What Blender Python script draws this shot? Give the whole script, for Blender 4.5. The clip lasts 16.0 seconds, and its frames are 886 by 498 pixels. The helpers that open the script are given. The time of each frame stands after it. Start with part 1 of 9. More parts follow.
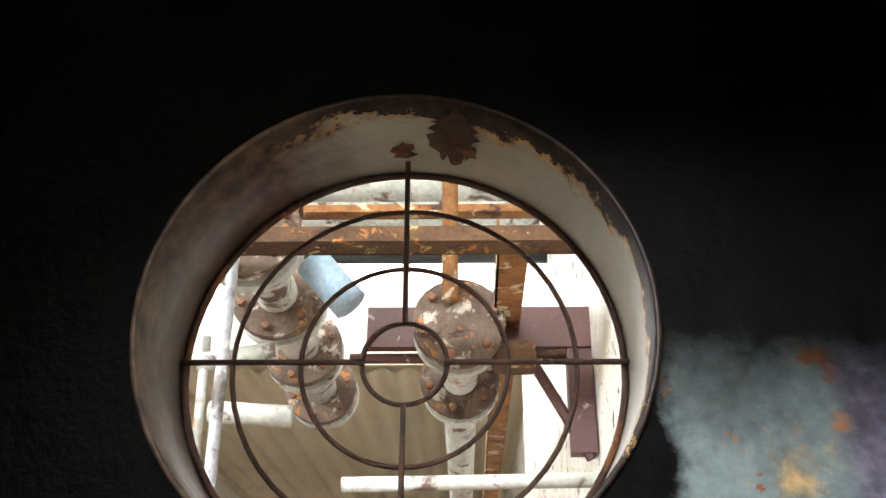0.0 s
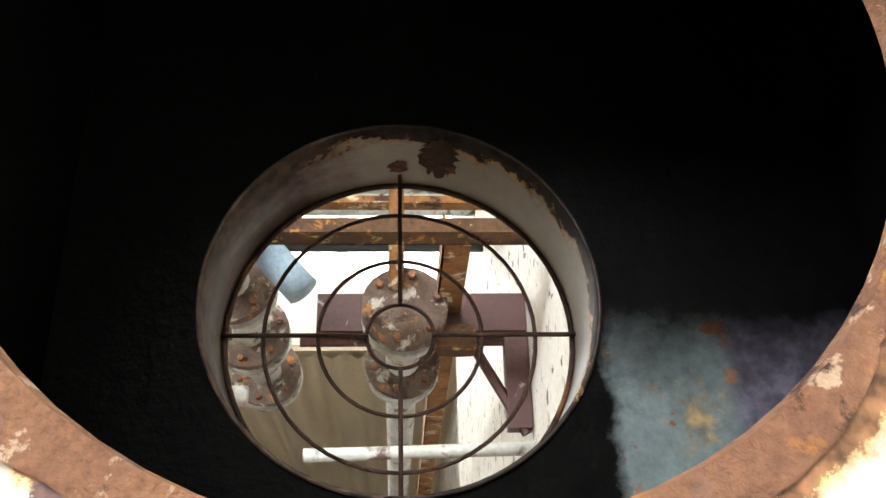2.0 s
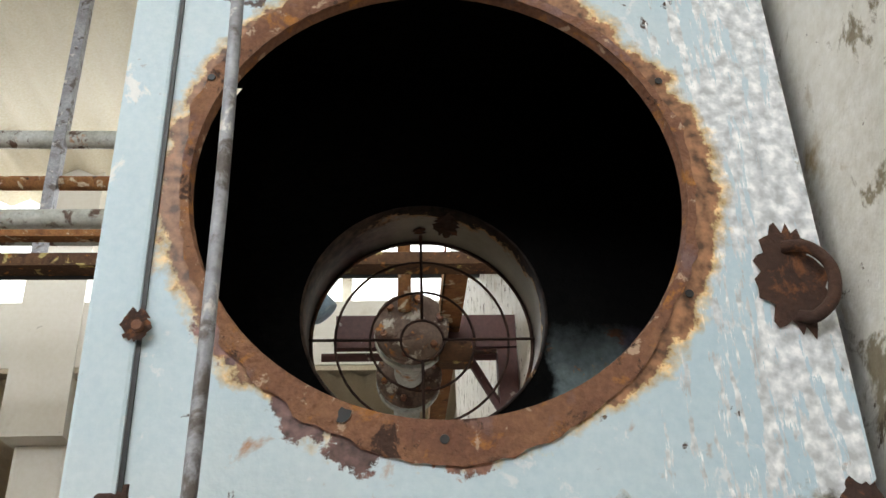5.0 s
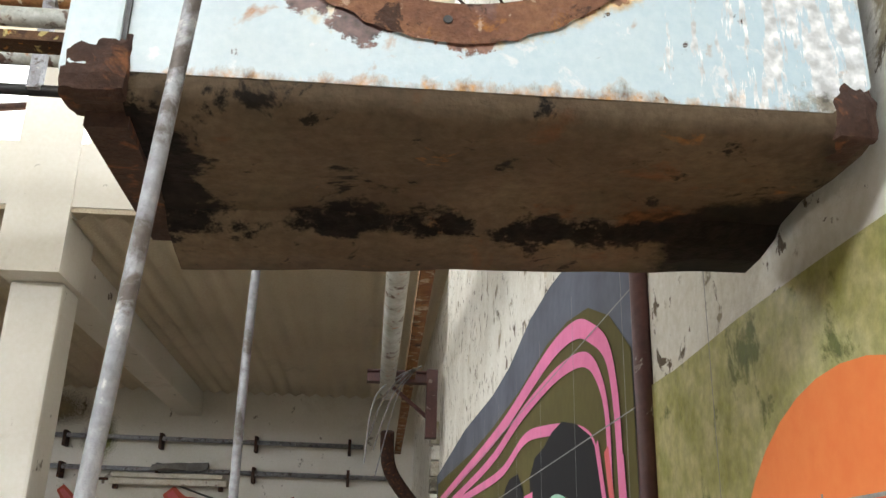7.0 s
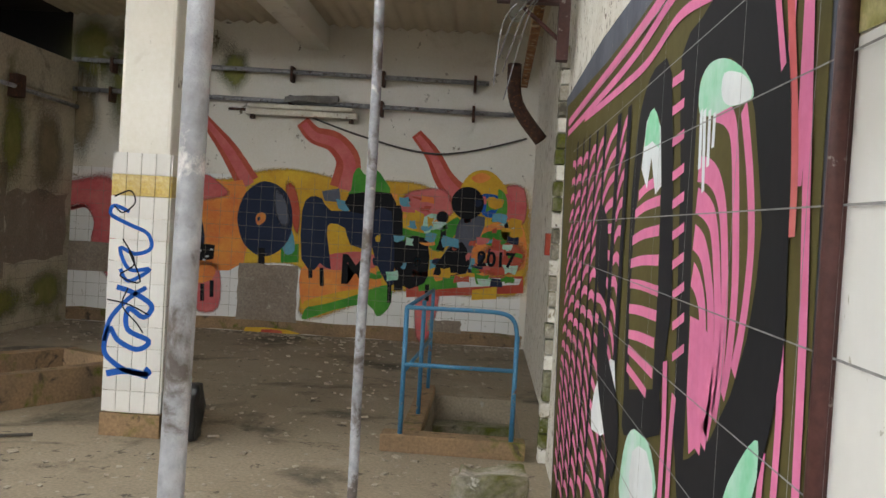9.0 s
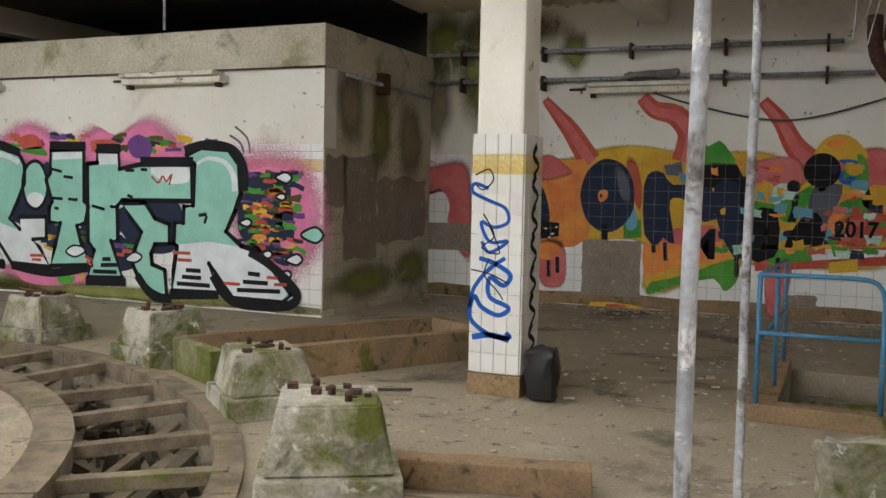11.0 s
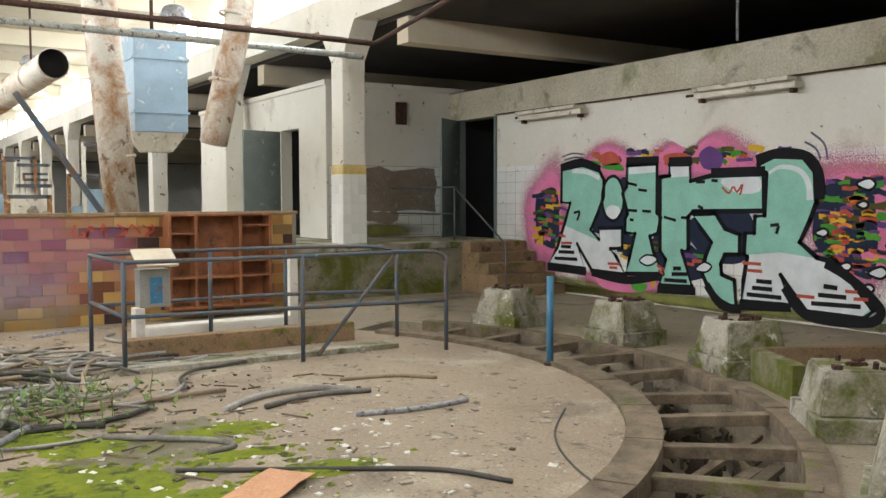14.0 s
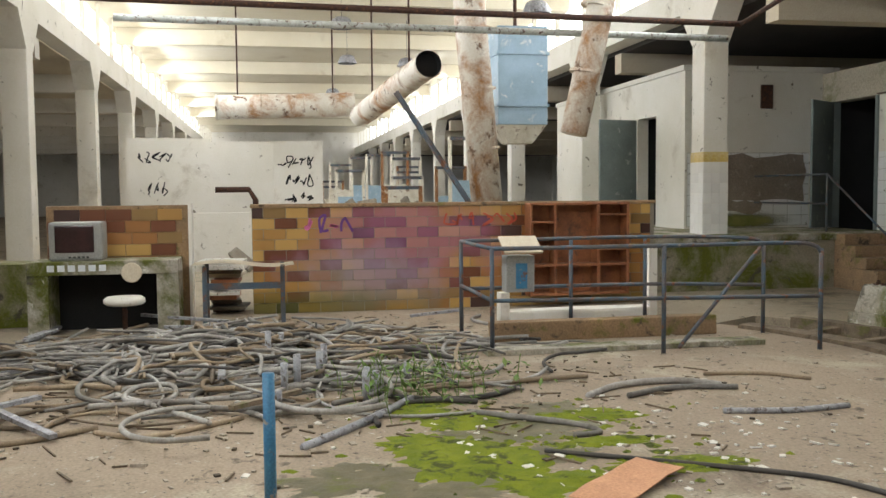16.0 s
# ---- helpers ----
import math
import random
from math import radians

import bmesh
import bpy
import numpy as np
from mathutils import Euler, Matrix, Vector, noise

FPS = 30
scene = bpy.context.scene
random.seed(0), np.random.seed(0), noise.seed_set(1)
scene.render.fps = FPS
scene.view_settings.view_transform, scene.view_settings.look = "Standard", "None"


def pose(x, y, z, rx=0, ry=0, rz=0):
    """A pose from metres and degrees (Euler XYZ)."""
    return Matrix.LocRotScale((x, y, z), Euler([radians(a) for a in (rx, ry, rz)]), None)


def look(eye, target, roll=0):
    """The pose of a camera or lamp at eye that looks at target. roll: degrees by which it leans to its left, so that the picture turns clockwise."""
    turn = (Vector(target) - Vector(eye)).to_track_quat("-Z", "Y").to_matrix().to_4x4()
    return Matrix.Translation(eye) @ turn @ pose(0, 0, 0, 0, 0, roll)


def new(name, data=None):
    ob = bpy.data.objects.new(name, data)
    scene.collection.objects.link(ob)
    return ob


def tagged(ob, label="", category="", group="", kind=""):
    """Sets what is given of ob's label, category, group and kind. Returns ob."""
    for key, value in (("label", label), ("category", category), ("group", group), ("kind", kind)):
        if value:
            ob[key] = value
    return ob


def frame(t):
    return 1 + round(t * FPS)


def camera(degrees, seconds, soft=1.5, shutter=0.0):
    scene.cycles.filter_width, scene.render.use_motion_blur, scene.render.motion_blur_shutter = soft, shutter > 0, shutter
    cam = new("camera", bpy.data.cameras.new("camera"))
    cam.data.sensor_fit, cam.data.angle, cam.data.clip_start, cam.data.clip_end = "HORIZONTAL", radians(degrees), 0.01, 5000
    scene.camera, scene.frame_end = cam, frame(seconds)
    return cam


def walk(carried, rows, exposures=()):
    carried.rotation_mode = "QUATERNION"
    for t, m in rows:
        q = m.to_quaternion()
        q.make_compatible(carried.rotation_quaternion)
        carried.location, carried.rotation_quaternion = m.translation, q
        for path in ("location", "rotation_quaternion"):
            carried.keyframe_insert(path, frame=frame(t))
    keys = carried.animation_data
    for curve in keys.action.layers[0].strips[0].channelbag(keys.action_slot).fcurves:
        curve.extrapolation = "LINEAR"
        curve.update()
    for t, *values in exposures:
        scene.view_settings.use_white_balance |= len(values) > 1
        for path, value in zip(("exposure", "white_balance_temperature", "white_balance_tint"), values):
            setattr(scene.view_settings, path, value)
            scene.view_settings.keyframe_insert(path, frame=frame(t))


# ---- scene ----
import functools

cam = camera(51.8, 16.0)
PATH = [
    (0, (0.245, 0.649, 2.474), (0.203, 2.443, 3.358), 0.3),
    (0.5, (0.217, 0.619, 2.478), (0.24, 2.432, 3.32), -0.1),
    (1, (0.222, 0.598, 2.444), (0.184, 2.38, 3.352), 0.4),
    (1.5, (0.172, 0.551, 2.435), (0.282, 2.361, 3.278), -1.3),
    (2, (0.196, 0.491, 2.406), (0.309, 2.294, 3.263), -1.5),
    (2.5, (0.238, 0.384, 2.403), (0.327, 2.22, 3.189), -1.3),
    (3, (0.235, 0.291, 2.372), (0.303, 2.146, 3.117), -1.0),
    (3.5, (0.207, 0.225, 2.352), (0.277, 2.087, 3.079), -1.0),
    (6, (0.155, 0.028, 2.085), (0.33, 1.755, 3.08), -1.2),
    (6.5, (0.16, 0.104, 2.007), (0.304, 1.874, 2.927), 2.0),
    (6.6, (0.165, 0.122, 1.992), (0.288, 1.92, 2.861), 2.2),
    (7, (0.16, 0.176, 1.963), (0.289, 2.046, 2.659), 1.4),
    (7.5, (0.157, 0.235, 1.911), (0.27, 2.183, 2.35), 1.2),
    (8, (0.149, 0.282, 1.853), (0.2392, 2.267, 2.081), 2.6),
    (8.5, (0.141, 0.307, 1.812), (0.176, 2.306, 1.869), 3.0),
    (9, (0.119, 0.347, 1.775), (0.0223, 2.344, 1.721), 3.4),
    (9.5, (0.092, 0.362, 1.764), (-0.1817, 2.339, 1.659), 3.2),
    (9.7, (0.09, 0.359, 1.764), (-0.2636, 2.323, 1.653), 3.1),
    (11.8, (0.043, -0.055, 1.645), (-0.9665, 1.658, 1.531), 0.9),
    (12, (0.016, -0.06, 1.648), (-1.043, 1.621, 1.535), 1.1),
    (12.5, (-0.015, -0.055, 1.657), (-1.236, 1.516, 1.538), 0.9),
    (13, (0.002, -0.051, 1.662), (-1.392, 1.374, 1.544), 0.6),
    (13.5, (-0.033, -0.052, 1.675), (-1.585, 1.204, 1.563), 0.0),
    (14, (-0.063, -0.084, 1.678), (-1.746, 0.991, 1.569), -0.2),
    (14.5, (-0.109, -0.103, 1.667), (-1.889, 0.802, 1.555), -0.3),
    (15, (-0.104, -0.142, 1.665), (-1.963, 0.585, 1.549), -0.4),
    (15.5, (-0.119, -0.173, 1.669), (-2.041, 0.369, 1.547), -0.5),
    (16, (-0.131, -0.204, 1.664), (-2.091, 0.175, 1.538), -0.5),
]
walk(cam, [(t, look(eye, aim, roll)) for t, eye, aim, roll in PATH], [(0, 1.25), (1.5, 1.05), (2.0, 0.8), (2.6, -0.1), (3.5, -0.35), (6, -0.6), (6.6, -0.25), (7.1, 0.05), (7.6, 0.02), (9, 0.05), (12.5, 0.03), (14.5, -0.2), (16, -0.38)])

# ---- world and light ----
world = bpy.data.worlds.new("sky")
scene.world = world
world.use_nodes = True
wn = world.node_tree
sky = wn.nodes.new("ShaderNodeTexSky")
sky.sky_type, sky.sun_disc = "NISHITA", False
sky.sun_elevation, sky.sun_rotation = radians(48), radians(200)
wn.nodes["Background"].inputs[1].default_value = 0.12
wn.links.new(sky.outputs[0], wn.nodes["Background"].inputs[0])


def area_lamp(name, eye, target, wide, high, power, colour=(0.915, 0.957, 1.0)):
    data = bpy.data.lights.new(name, "AREA")
    data.shape, data.size, data.size_y, data.energy, data.color = "RECTANGLE", wide, high, power, colour
    ob = new(name, data)
    ob.matrix_world = look(eye, target)
    return ob


sun = new("sun", bpy.data.lights.new("sun", "SUN"))
sun.data.energy, sun.data.angle, sun.data.color = 0.8, radians(12), (1, 0.96, 0.9)
sun.matrix_world = look((0, 0, 30), (-6, 14, 0))

# daylight of the two long clerestories, and an added fill lamp under the closed roof
area_lamp("daylight_south", (-24, -4.05, 5.75), (-24, 6, 1.0), 64, 1.0, 2900)
area_lamp("daylight_north", (-26, 6.95, 5.75), (-26, 0, 1.0), 52, 1.0, 1400)
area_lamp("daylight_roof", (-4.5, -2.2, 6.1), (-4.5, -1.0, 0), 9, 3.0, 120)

# ---- materials ----
def shade(name, base, second=None, scale=3.0, rough=0.8, metal=0.0, spots=(), bump=0.15, grain=60.0, vary=0.0, fine=0.25):
    """Paint, stone or metal: two tones mixed by large noise, fine grain, then layers of stains (colour, scale, share, edge, roughness)."""
    m = bpy.data.materials.new(name)
    m.use_nodes = True
    n, l = m.node_tree.nodes, m.node_tree.links
    bsdf = n["Principled BSDF"]
    place = n.new("ShaderNodeTexCoord").outputs["Object"]

    def tex(size, detail=6.0, seed=0.0, distort=0.0, roughness=0.6):
        shift = n.new("ShaderNodeMapping")
        shift.inputs["Location"].default_value = (seed * 1.7, seed * 0.9 + 3, seed * 2.3)
        l.new(place, shift.inputs["Vector"])
        t = n.new("ShaderNodeTexNoise")
        t.inputs["Scale"].default_value, t.inputs["Detail"].default_value = size, detail
        t.inputs["Distortion"].default_value, t.inputs["Roughness"].default_value = distort, roughness
        l.new(shift.outputs[0], t.inputs["Vector"])
        return t.outputs["Fac"]

    def ramp(value, low, high):
        r = n.new("ShaderNodeMapRange")
        r.inputs["From Min"].default_value, r.inputs["From Max"].default_value = low, high
        l.new(value, r.inputs["Value"])
        return r.outputs[0]

    def mix(fac, a, b, kind="MIX"):
        x = n.new("ShaderNodeMix")
        x.data_type, x.blend_type = "RGBA", kind
        for socket, value in ((x.inputs["Factor"], fac), (x.inputs["A"], a), (x.inputs["B"], b)):
            if isinstance(value, (int, float)):
                socket.default_value = value
            elif isinstance(value, tuple):
                socket.default_value = (*value[:3], 1)
            else:
                l.new(value, socket)
        return x.outputs["Result"]

    second = second or tuple(c * 0.8 for c in base)
    colour = mix(ramp(tex(scale, seed=1), 0.35, 0.65), base, second)
    shiny = rough
    for k, (tone, size, share, edge, gloss) in enumerate(spots):
        mask = ramp(tex(size, 8.0, seed=7 + 3 * k, distort=0.4, roughness=0.65), 0.66 - share * 0.5, 0.66 - share * 0.5 + edge * 0.8)
        colour = mix(mask, colour, tone)
    colour = mix(fine, colour, ramp(tex(grain, 3.0, seed=4), 0.25, 0.75), "OVERLAY")
    if vary:
        info = n.new("ShaderNodeObjectInfo")
        hsv = n.new("ShaderNodeHueSaturation")
        v = n.new("ShaderNodeMapRange")
        v.inputs["To Min"].default_value, v.inputs["To Max"].default_value = 1 - vary, 1 + vary
        l.new(info.outputs["Random"], v.inputs["Value"])
        l.new(v.outputs[0], hsv.inputs["Value"])
        l.new(colour, hsv.inputs["Color"])
        colour = hsv.outputs[0]
    l.new(colour, bsdf.inputs["Base Color"])
    bsdf.inputs["Roughness"].default_value, bsdf.inputs["Metallic"].default_value = shiny, metal
    if bump:
        b = n.new("ShaderNodeBump")
        b.inputs["Strength"].default_value, b.inputs["Distance"].default_value = bump, 0.01
        l.new(tex(grain * 0.5, 6.0, seed=2), b.inputs["Height"])
        l.new(b.outputs[0], bsdf.inputs["Normal"])
    return m


RUST = (0.19, 0.072, 0.028)
RUSTD = (0.06, 0.028, 0.018)
ORANGE = (0.42, 0.17, 0.04)
MOSS = (0.11, 0.125, 0.012)
DIRT = (0.16, 0.13, 0.09)
M = {}
M["floor"] = shade("dusty_concrete", (0.34, 0.285, 0.21), (0.26, 0.215, 0.155), 0.5, 0.9, spots=(((0.4, 0.35, 0.27), 1.3, 0.16, 0.2, 1), ((0.1, 0.085, 0.062), 0.8, 0.22, 0.15, 1), ((0.085, 0.07, 0.055), 7.0, 0.1, 0.08, 1), ((0.38, 0.35, 0.29), 12.0, 0.06, 0.05, 1)), grain=40, bump=0.4)
M["disc"] = shade("screed", (0.36, 0.285, 0.21), (0.28, 0.22, 0.16), 0.45, 0.85, spots=(((0.46, 0.41, 0.31), 0.9, 0.2, 0.2, 1), ((0.14, 0.11, 0.08), 0.7, 0.2, 0.22, 1), ((0.1, 0.08, 0.06), 5.0, 0.14, 0.12, 1), ((0.08, 0.065, 0.05), 22.0, 0.08, 0.05, 1), ((0.5, 0.47, 0.4), 15.0, 0.05, 0.05, 1)), grain=45, bump=0.3)
M["plaster"] = shade("cream_plaster", (0.82, 0.79, 0.73), (0.74, 0.71, 0.63), 0.7, 0.85, spots=(((0.42, 0.36, 0.27), 0.9, 0.16, 0.3, 1), ((0.2, 0.17, 0.13), 5.0, 0.04, 0.06, 1)), grain=30, fine=0.12)
M["white"] = shade("white_tile", (0.85, 0.85, 0.84), (0.8, 0.8, 0.78), 0.8, 0.35, spots=(((0.5, 0.46, 0.38), 1.2, 0.1, 0.3, 1), ((0.3, 0.28, 0.2), 9.0, 0.03, 0.05, 1)), grain=20, bump=0.04, fine=0.08)
M["tile"] = shade("glazed_tile", (0.83, 0.82, 0.79), (0.75, 0.73, 0.69), 2.0, 0.25, grain=15, bump=0.03, vary=0.06, fine=0.06, spots=(((0.42, 0.38, 0.3), 5.0, 0.06, 0.2, 1),))
M["grout"] = shade("grout", (0.3, 0.27, 0.22), None, 4, 0.95)
M["chalk"] = shade("pale_grout", (0.3, 0.3, 0.3), None, 4, 0.95)
M["yellow_tile"] = shade("ochre_tile", (0.62, 0.45, 0.12), (0.7, 0.6, 0.35), 14.0, 0.35, vary=0.1)
M["bed"] = shade("tile_bed", (0.3, 0.25, 0.2), (0.24, 0.19, 0.15), 2.0, 0.95, spots=(((0.4, 0.35, 0.28), 8, 0.15, 0.1, 1),), grain=35, bump=0.4)
M["stained"] = shade("stained_plaster", (0.6, 0.55, 0.44), (0.45, 0.4, 0.3), 0.9, 0.9, spots=(((0.14, 0.15, 0.03), 1.0, 0.26, 0.22, 1), ((0.13, 0.1, 0.075), 1.6, 0.16, 0.2, 1)), grain=30)
M["mossy"] = shade("mossy_concrete", (0.33, 0.3, 0.23), (0.24, 0.21, 0.15), 1.6, 0.95, spots=((MOSS, 1.4, 0.5, 0.2, 1), ((0.08, 0.075, 0.05), 5.0, 0.18, 0.12, 1)), grain=40, bump=0.5)
M["concrete"] = shade("old_concrete", (0.44, 0.41, 0.35), (0.34, 0.31, 0.25), 2.0, 0.92, spots=(((0.1, 0.11, 0.015), 1.9, 0.45, 0.2, 1), ((0.1, 0.09, 0.07), 4, 0.22, 0.15, 1), ((0.6, 0.58, 0.52), 6.0, 0.12, 0.1, 1)), grain=45, bump=0.5)
M["kerb"] = shade("brown_kerb", (0.34, 0.22, 0.12), (0.22, 0.15, 0.09), 2.0, 0.9, spots=((MOSS, 3.0, 0.18, 0.14, 1), ((0.08, 0.06, 0.04), 5, 0.16, 0.1, 1)), grain=40, bump=0.5)
M["wood"] = shade("grey_weathered_wood", (0.25, 0.195, 0.135), (0.12, 0.09, 0.06), 4.0, 0.9, spots=((MOSS, 2.0, 0.16, 0.15, 1), ((0.08, 0.065, 0.05), 6, 0.2, 0.2, 1),), grain=60, bump=0.5)
M["debris"] = shade("rotten_debris", (0.1, 0.08, 0.055), (0.06, 0.048, 0.035), 4.0, 0.95, spots=((MOSS, 2.0, 0.2, 0.15, 1),), bump=0.5)
M["shelf"] = shade("red_brown_wood", (0.34, 0.13, 0.05), (0.22, 0.08, 0.035), 5.0, 0.6, grain=50, spots=(((0.08, 0.04, 0.025), 5, 0.18, 0.15, 1),))
M["ceiling"] = shade("sooty_ceiling", (0.7, 0.62, 0.48), (0.6, 0.52, 0.4), 0.6, 0.95, spots=(((0.4, 0.34, 0.26), 0.8, 0.14, 0.3, 1),))
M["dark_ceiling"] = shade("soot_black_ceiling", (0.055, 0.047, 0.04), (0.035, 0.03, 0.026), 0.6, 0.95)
M["cream"] = shade("cream_roof", (0.78, 0.72, 0.58), (0.7, 0.63, 0.48), 0.4, 0.9, spots=(((0.5, 0.4, 0.26), 0.8, 0.16, 0.3, 1),))
M["blue_box"] = shade("pale_blue_enamel", (0.5, 0.63, 0.7), (0.58, 0.66, 0.7), 2.5, 0.45, spots=(((0.74, 0.76, 0.76), 9.0, 0.14, 0.06, 1), (ORANGE, 6.0, 0.05, 0.1, 1), (RUST, 7.0, 0.02, 0.04, 1)), grain=90, bump=0.12, fine=0.1)
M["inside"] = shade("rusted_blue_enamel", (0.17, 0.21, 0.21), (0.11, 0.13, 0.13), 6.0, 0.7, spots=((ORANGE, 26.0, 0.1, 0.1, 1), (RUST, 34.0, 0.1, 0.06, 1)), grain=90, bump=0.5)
M["under"] = shade("burnt_underside", (0.155, 0.115, 0.075), (0.1, 0.07, 0.045), 4.0, 0.75, spots=((ORANGE, 14.0, 0.03, 0.14, 1), (RUST, 8.0, 0.1, 0.2, 1), ((0.014, 0.01, 0.008), 16.0, 0.14, 0.06, 1), ((0.03, 0.02, 0.015), 5.0, 0.16, 0.2, 1)), grain=80, bump=0.4)
M["rust"] = shade("rust", (0.29, 0.14, 0.075), (0.18, 0.08, 0.05), 16.0, 0.9, spots=((ORANGE, 30.0, 0.2, 0.12, 1), ((0.22, 0.13, 0.12), 11.0, 0.28, 0.12, 1), ((0.5, 0.34, 0.24), 40.0, 0.12, 0.05, 1), (RUSTD, 28.0, 0.14, 0.06, 1)), grain=160, bump=0.7)
M["rust_iron"] = shade("rusty_angle_iron", (0.36, 0.17, 0.06), (0.2, 0.08, 0.03), 10.0, 0.9, spots=(((0.6, 0.5, 0.36), 12.0, 0.2, 0.06, 1), (RUSTD, 9.0, 0.16, 0.08, 1)), grain=90, bump=0.6)
# base tone darkened to paint in shade under the roof; flakes are its own
M["flaked_iron"] = shade("flaking_ochre_iron", (0.13, 0.065, 0.03), (0.07, 0.036, 0.02), 9.0, 0.9, spots=(((0.5, 0.4, 0.16), 14.0, 0.16, 0.05, 1), (ORANGE, 22.0, 0.12, 0.06, 1), (RUSTD, 10.0, 0.16, 0.08, 1)), grain=90, bump=0.6)
M["rust_dark"] = shade("dark_rust", (0.075, 0.035, 0.022), (0.045, 0.022, 0.016), 18.0, 0.9, spots=((RUST, 26.0, 0.2, 0.1, 1),), grain=160, bump=0.6)
M["collar"] = shade("white_enamel", (0.4, 0.38, 0.33), (0.33, 0.31, 0.26), 6.0, 0.4, grain=70, bump=0.05, fine=0.08)
M["flange_rust"] = shade("rusted_flange", (0.17, 0.12, 0.09), (0.09, 0.055, 0.04), 14.0, 0.8, spots=(((0.5, 0.46, 0.4), 16.0, 0.2, 0.08, 1), (ORANGE, 20.0, 0.16, 0.08, 1), (RUSTD, 13.0, 0.2, 0.08, 1)), grain=90, bump=0.5)
M["redoxide"] = shade("red_oxide_steel", (0.095, 0.034, 0.03), (0.07, 0.025, 0.023), 5.0, 0.55, spots=(((0.3, 0.25, 0.22), 14.0, 0.06, 0.04, 1),), grain=70)
M["greypipe"] = shade("galvanised_pipe", (0.4, 0.41, 0.44), (0.26, 0.26, 0.28), 12.0, 0.55, 0.3, spots=(((0.62, 0.6, 0.58), 22.0, 0.12, 0.06, 1), ((0.13, 0.11, 0.1), 18.0, 0.24, 0.1, 1)), grain=110, bump=0.4)
M["whitepipe"] = shade("lagged_pipe", (0.6, 0.62, 0.6), (0.4, 0.41, 0.36), 6.0, 0.4, spots=((ORANGE, 14.0, 0.12, 0.14, 1), ((0.13, 0.08, 0.06), 11.0, 0.22, 0.08, 1)), grain=60)
M["duct"] = shade("stained_duct", (0.8, 0.76, 0.68), (0.7, 0.64, 0.54), 1.0, 0.55, spots=(((0.42, 0.2, 0.07), 1.6, 0.4, 0.22, 1), ((0.2, 0.11, 0.06), 4, 0.18, 0.1, 1)), grain=30)
M["hose"] = shade("grey_hose", (0.38, 0.365, 0.34), (0.18, 0.165, 0.145), 3.0, 0.7, spots=(((0.13, 0.1, 0.075), 2.0, 0.22, 0.2, 1),), vary=0.45, grain=50)
M["tan_hose"] = shade("tan_hose", (0.3, 0.235, 0.16), (0.19, 0.14, 0.09), 3.0, 0.75, vary=0.4, grain=50)
M["black_hose"] = shade("black_hose", (0.05, 0.046, 0.042), (0.09, 0.08, 0.07), 4.0, 0.6, vary=0.3)
M["bluepaint"] = shade("blue_paint", (0.04, 0.17, 0.32), (0.05, 0.2, 0.34), 6.0, 0.5, spots=(((0.3, 0.26, 0.22), 14.0, 0.1, 0.05, 1), (RUST, 9.0, 0.1, 0.08, 1)), grain=80)
M["railpaint"] = shade("worn_blue_grey_paint", (0.06, 0.1, 0.14), (0.1, 0.085, 0.08), 5.0, 0.6, spots=((RUST, 9.0, 0.2, 0.1, 1), ((0.25, 0.23, 0.21), 12, 0.06, 0.08, 1)), grain=80)
M["mossgreen"] = shade("bright_moss", (0.13, 0.17, 0.004), (0.2, 0.235, 0.006), 6.0, 1.0, spots=(((0.06, 0.075, 0.01), 7.0, 0.26, 0.1, 1),), grain=120, bump=1.0)
M["weed"] = shade("weed_leaf", (0.1, 0.19, 0.04), (0.16, 0.23, 0.05), 9.0, 0.7)
M["black"] = shade("black_plastic", (0.012, 0.012, 0.013), (0.02, 0.02, 0.02), 5.0, 0.45)
# near black painted in for the shade of openings and hollows
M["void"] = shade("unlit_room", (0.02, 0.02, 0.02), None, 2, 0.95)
M["doorgrey"] = shade("grey_green_door_paint", (0.2, 0.24, 0.23), (0.16, 0.19, 0.19), 2.0, 0.5, spots=(((0.4, 0.42, 0.4), 6.0, 0.1, 0.1, 1),))
M["lamp_white"] = shade("dirty_enamel_lamp", (0.78, 0.74, 0.64), (0.62, 0.57, 0.46), 5.0, 0.5, spots=((RUST, 6, 0.16, 0.12, 1),))
M["bluemetal"] = shade("blue_sheet_metal", (0.36, 0.5, 0.62), (0.28, 0.4, 0.5), 2.0, 0.5, spots=(((0.7, 0.72, 0.7), 4.0, 0.14, 0.1, 1),))
M["rubble"] = shade("rubble", (0.42, 0.37, 0.3), (0.26, 0.22, 0.17), 8.0, 0.95, vary=0.3)
M["peeling"] = shade("peeling_paint", (0.78, 0.76, 0.7), (0.66, 0.63, 0.56), 5.0, 0.85, spots=(((0.26, 0.22, 0.15), 10.0, 0.14, 0.06, 1), ((0.12, 0.09, 0.06), 14.0, 0.1, 0.03, 1), ((0.4, 0.3, 0.16), 6.0, 0.08, 0.14, 1)), grain=60, bump=0.6)
M["cardboard"] = shade("cardboard", (0.62, 0.33, 0.19), (0.52, 0.27, 0.15), 4.0, 0.9)
M["paper"] = shade("pale_board", (0.7, 0.62, 0.48), (0.6, 0.52, 0.4), 3.0, 0.8)
M["screen"] = shade("dark_glass_tube", (0.03, 0.014, 0.014), (0.05, 0.02, 0.02), 3.0, 0.15, bump=0)
M["tvgrey"] = shade("grey_plastic", (0.33, 0.33, 0.31), None, 4.0, 0.5)


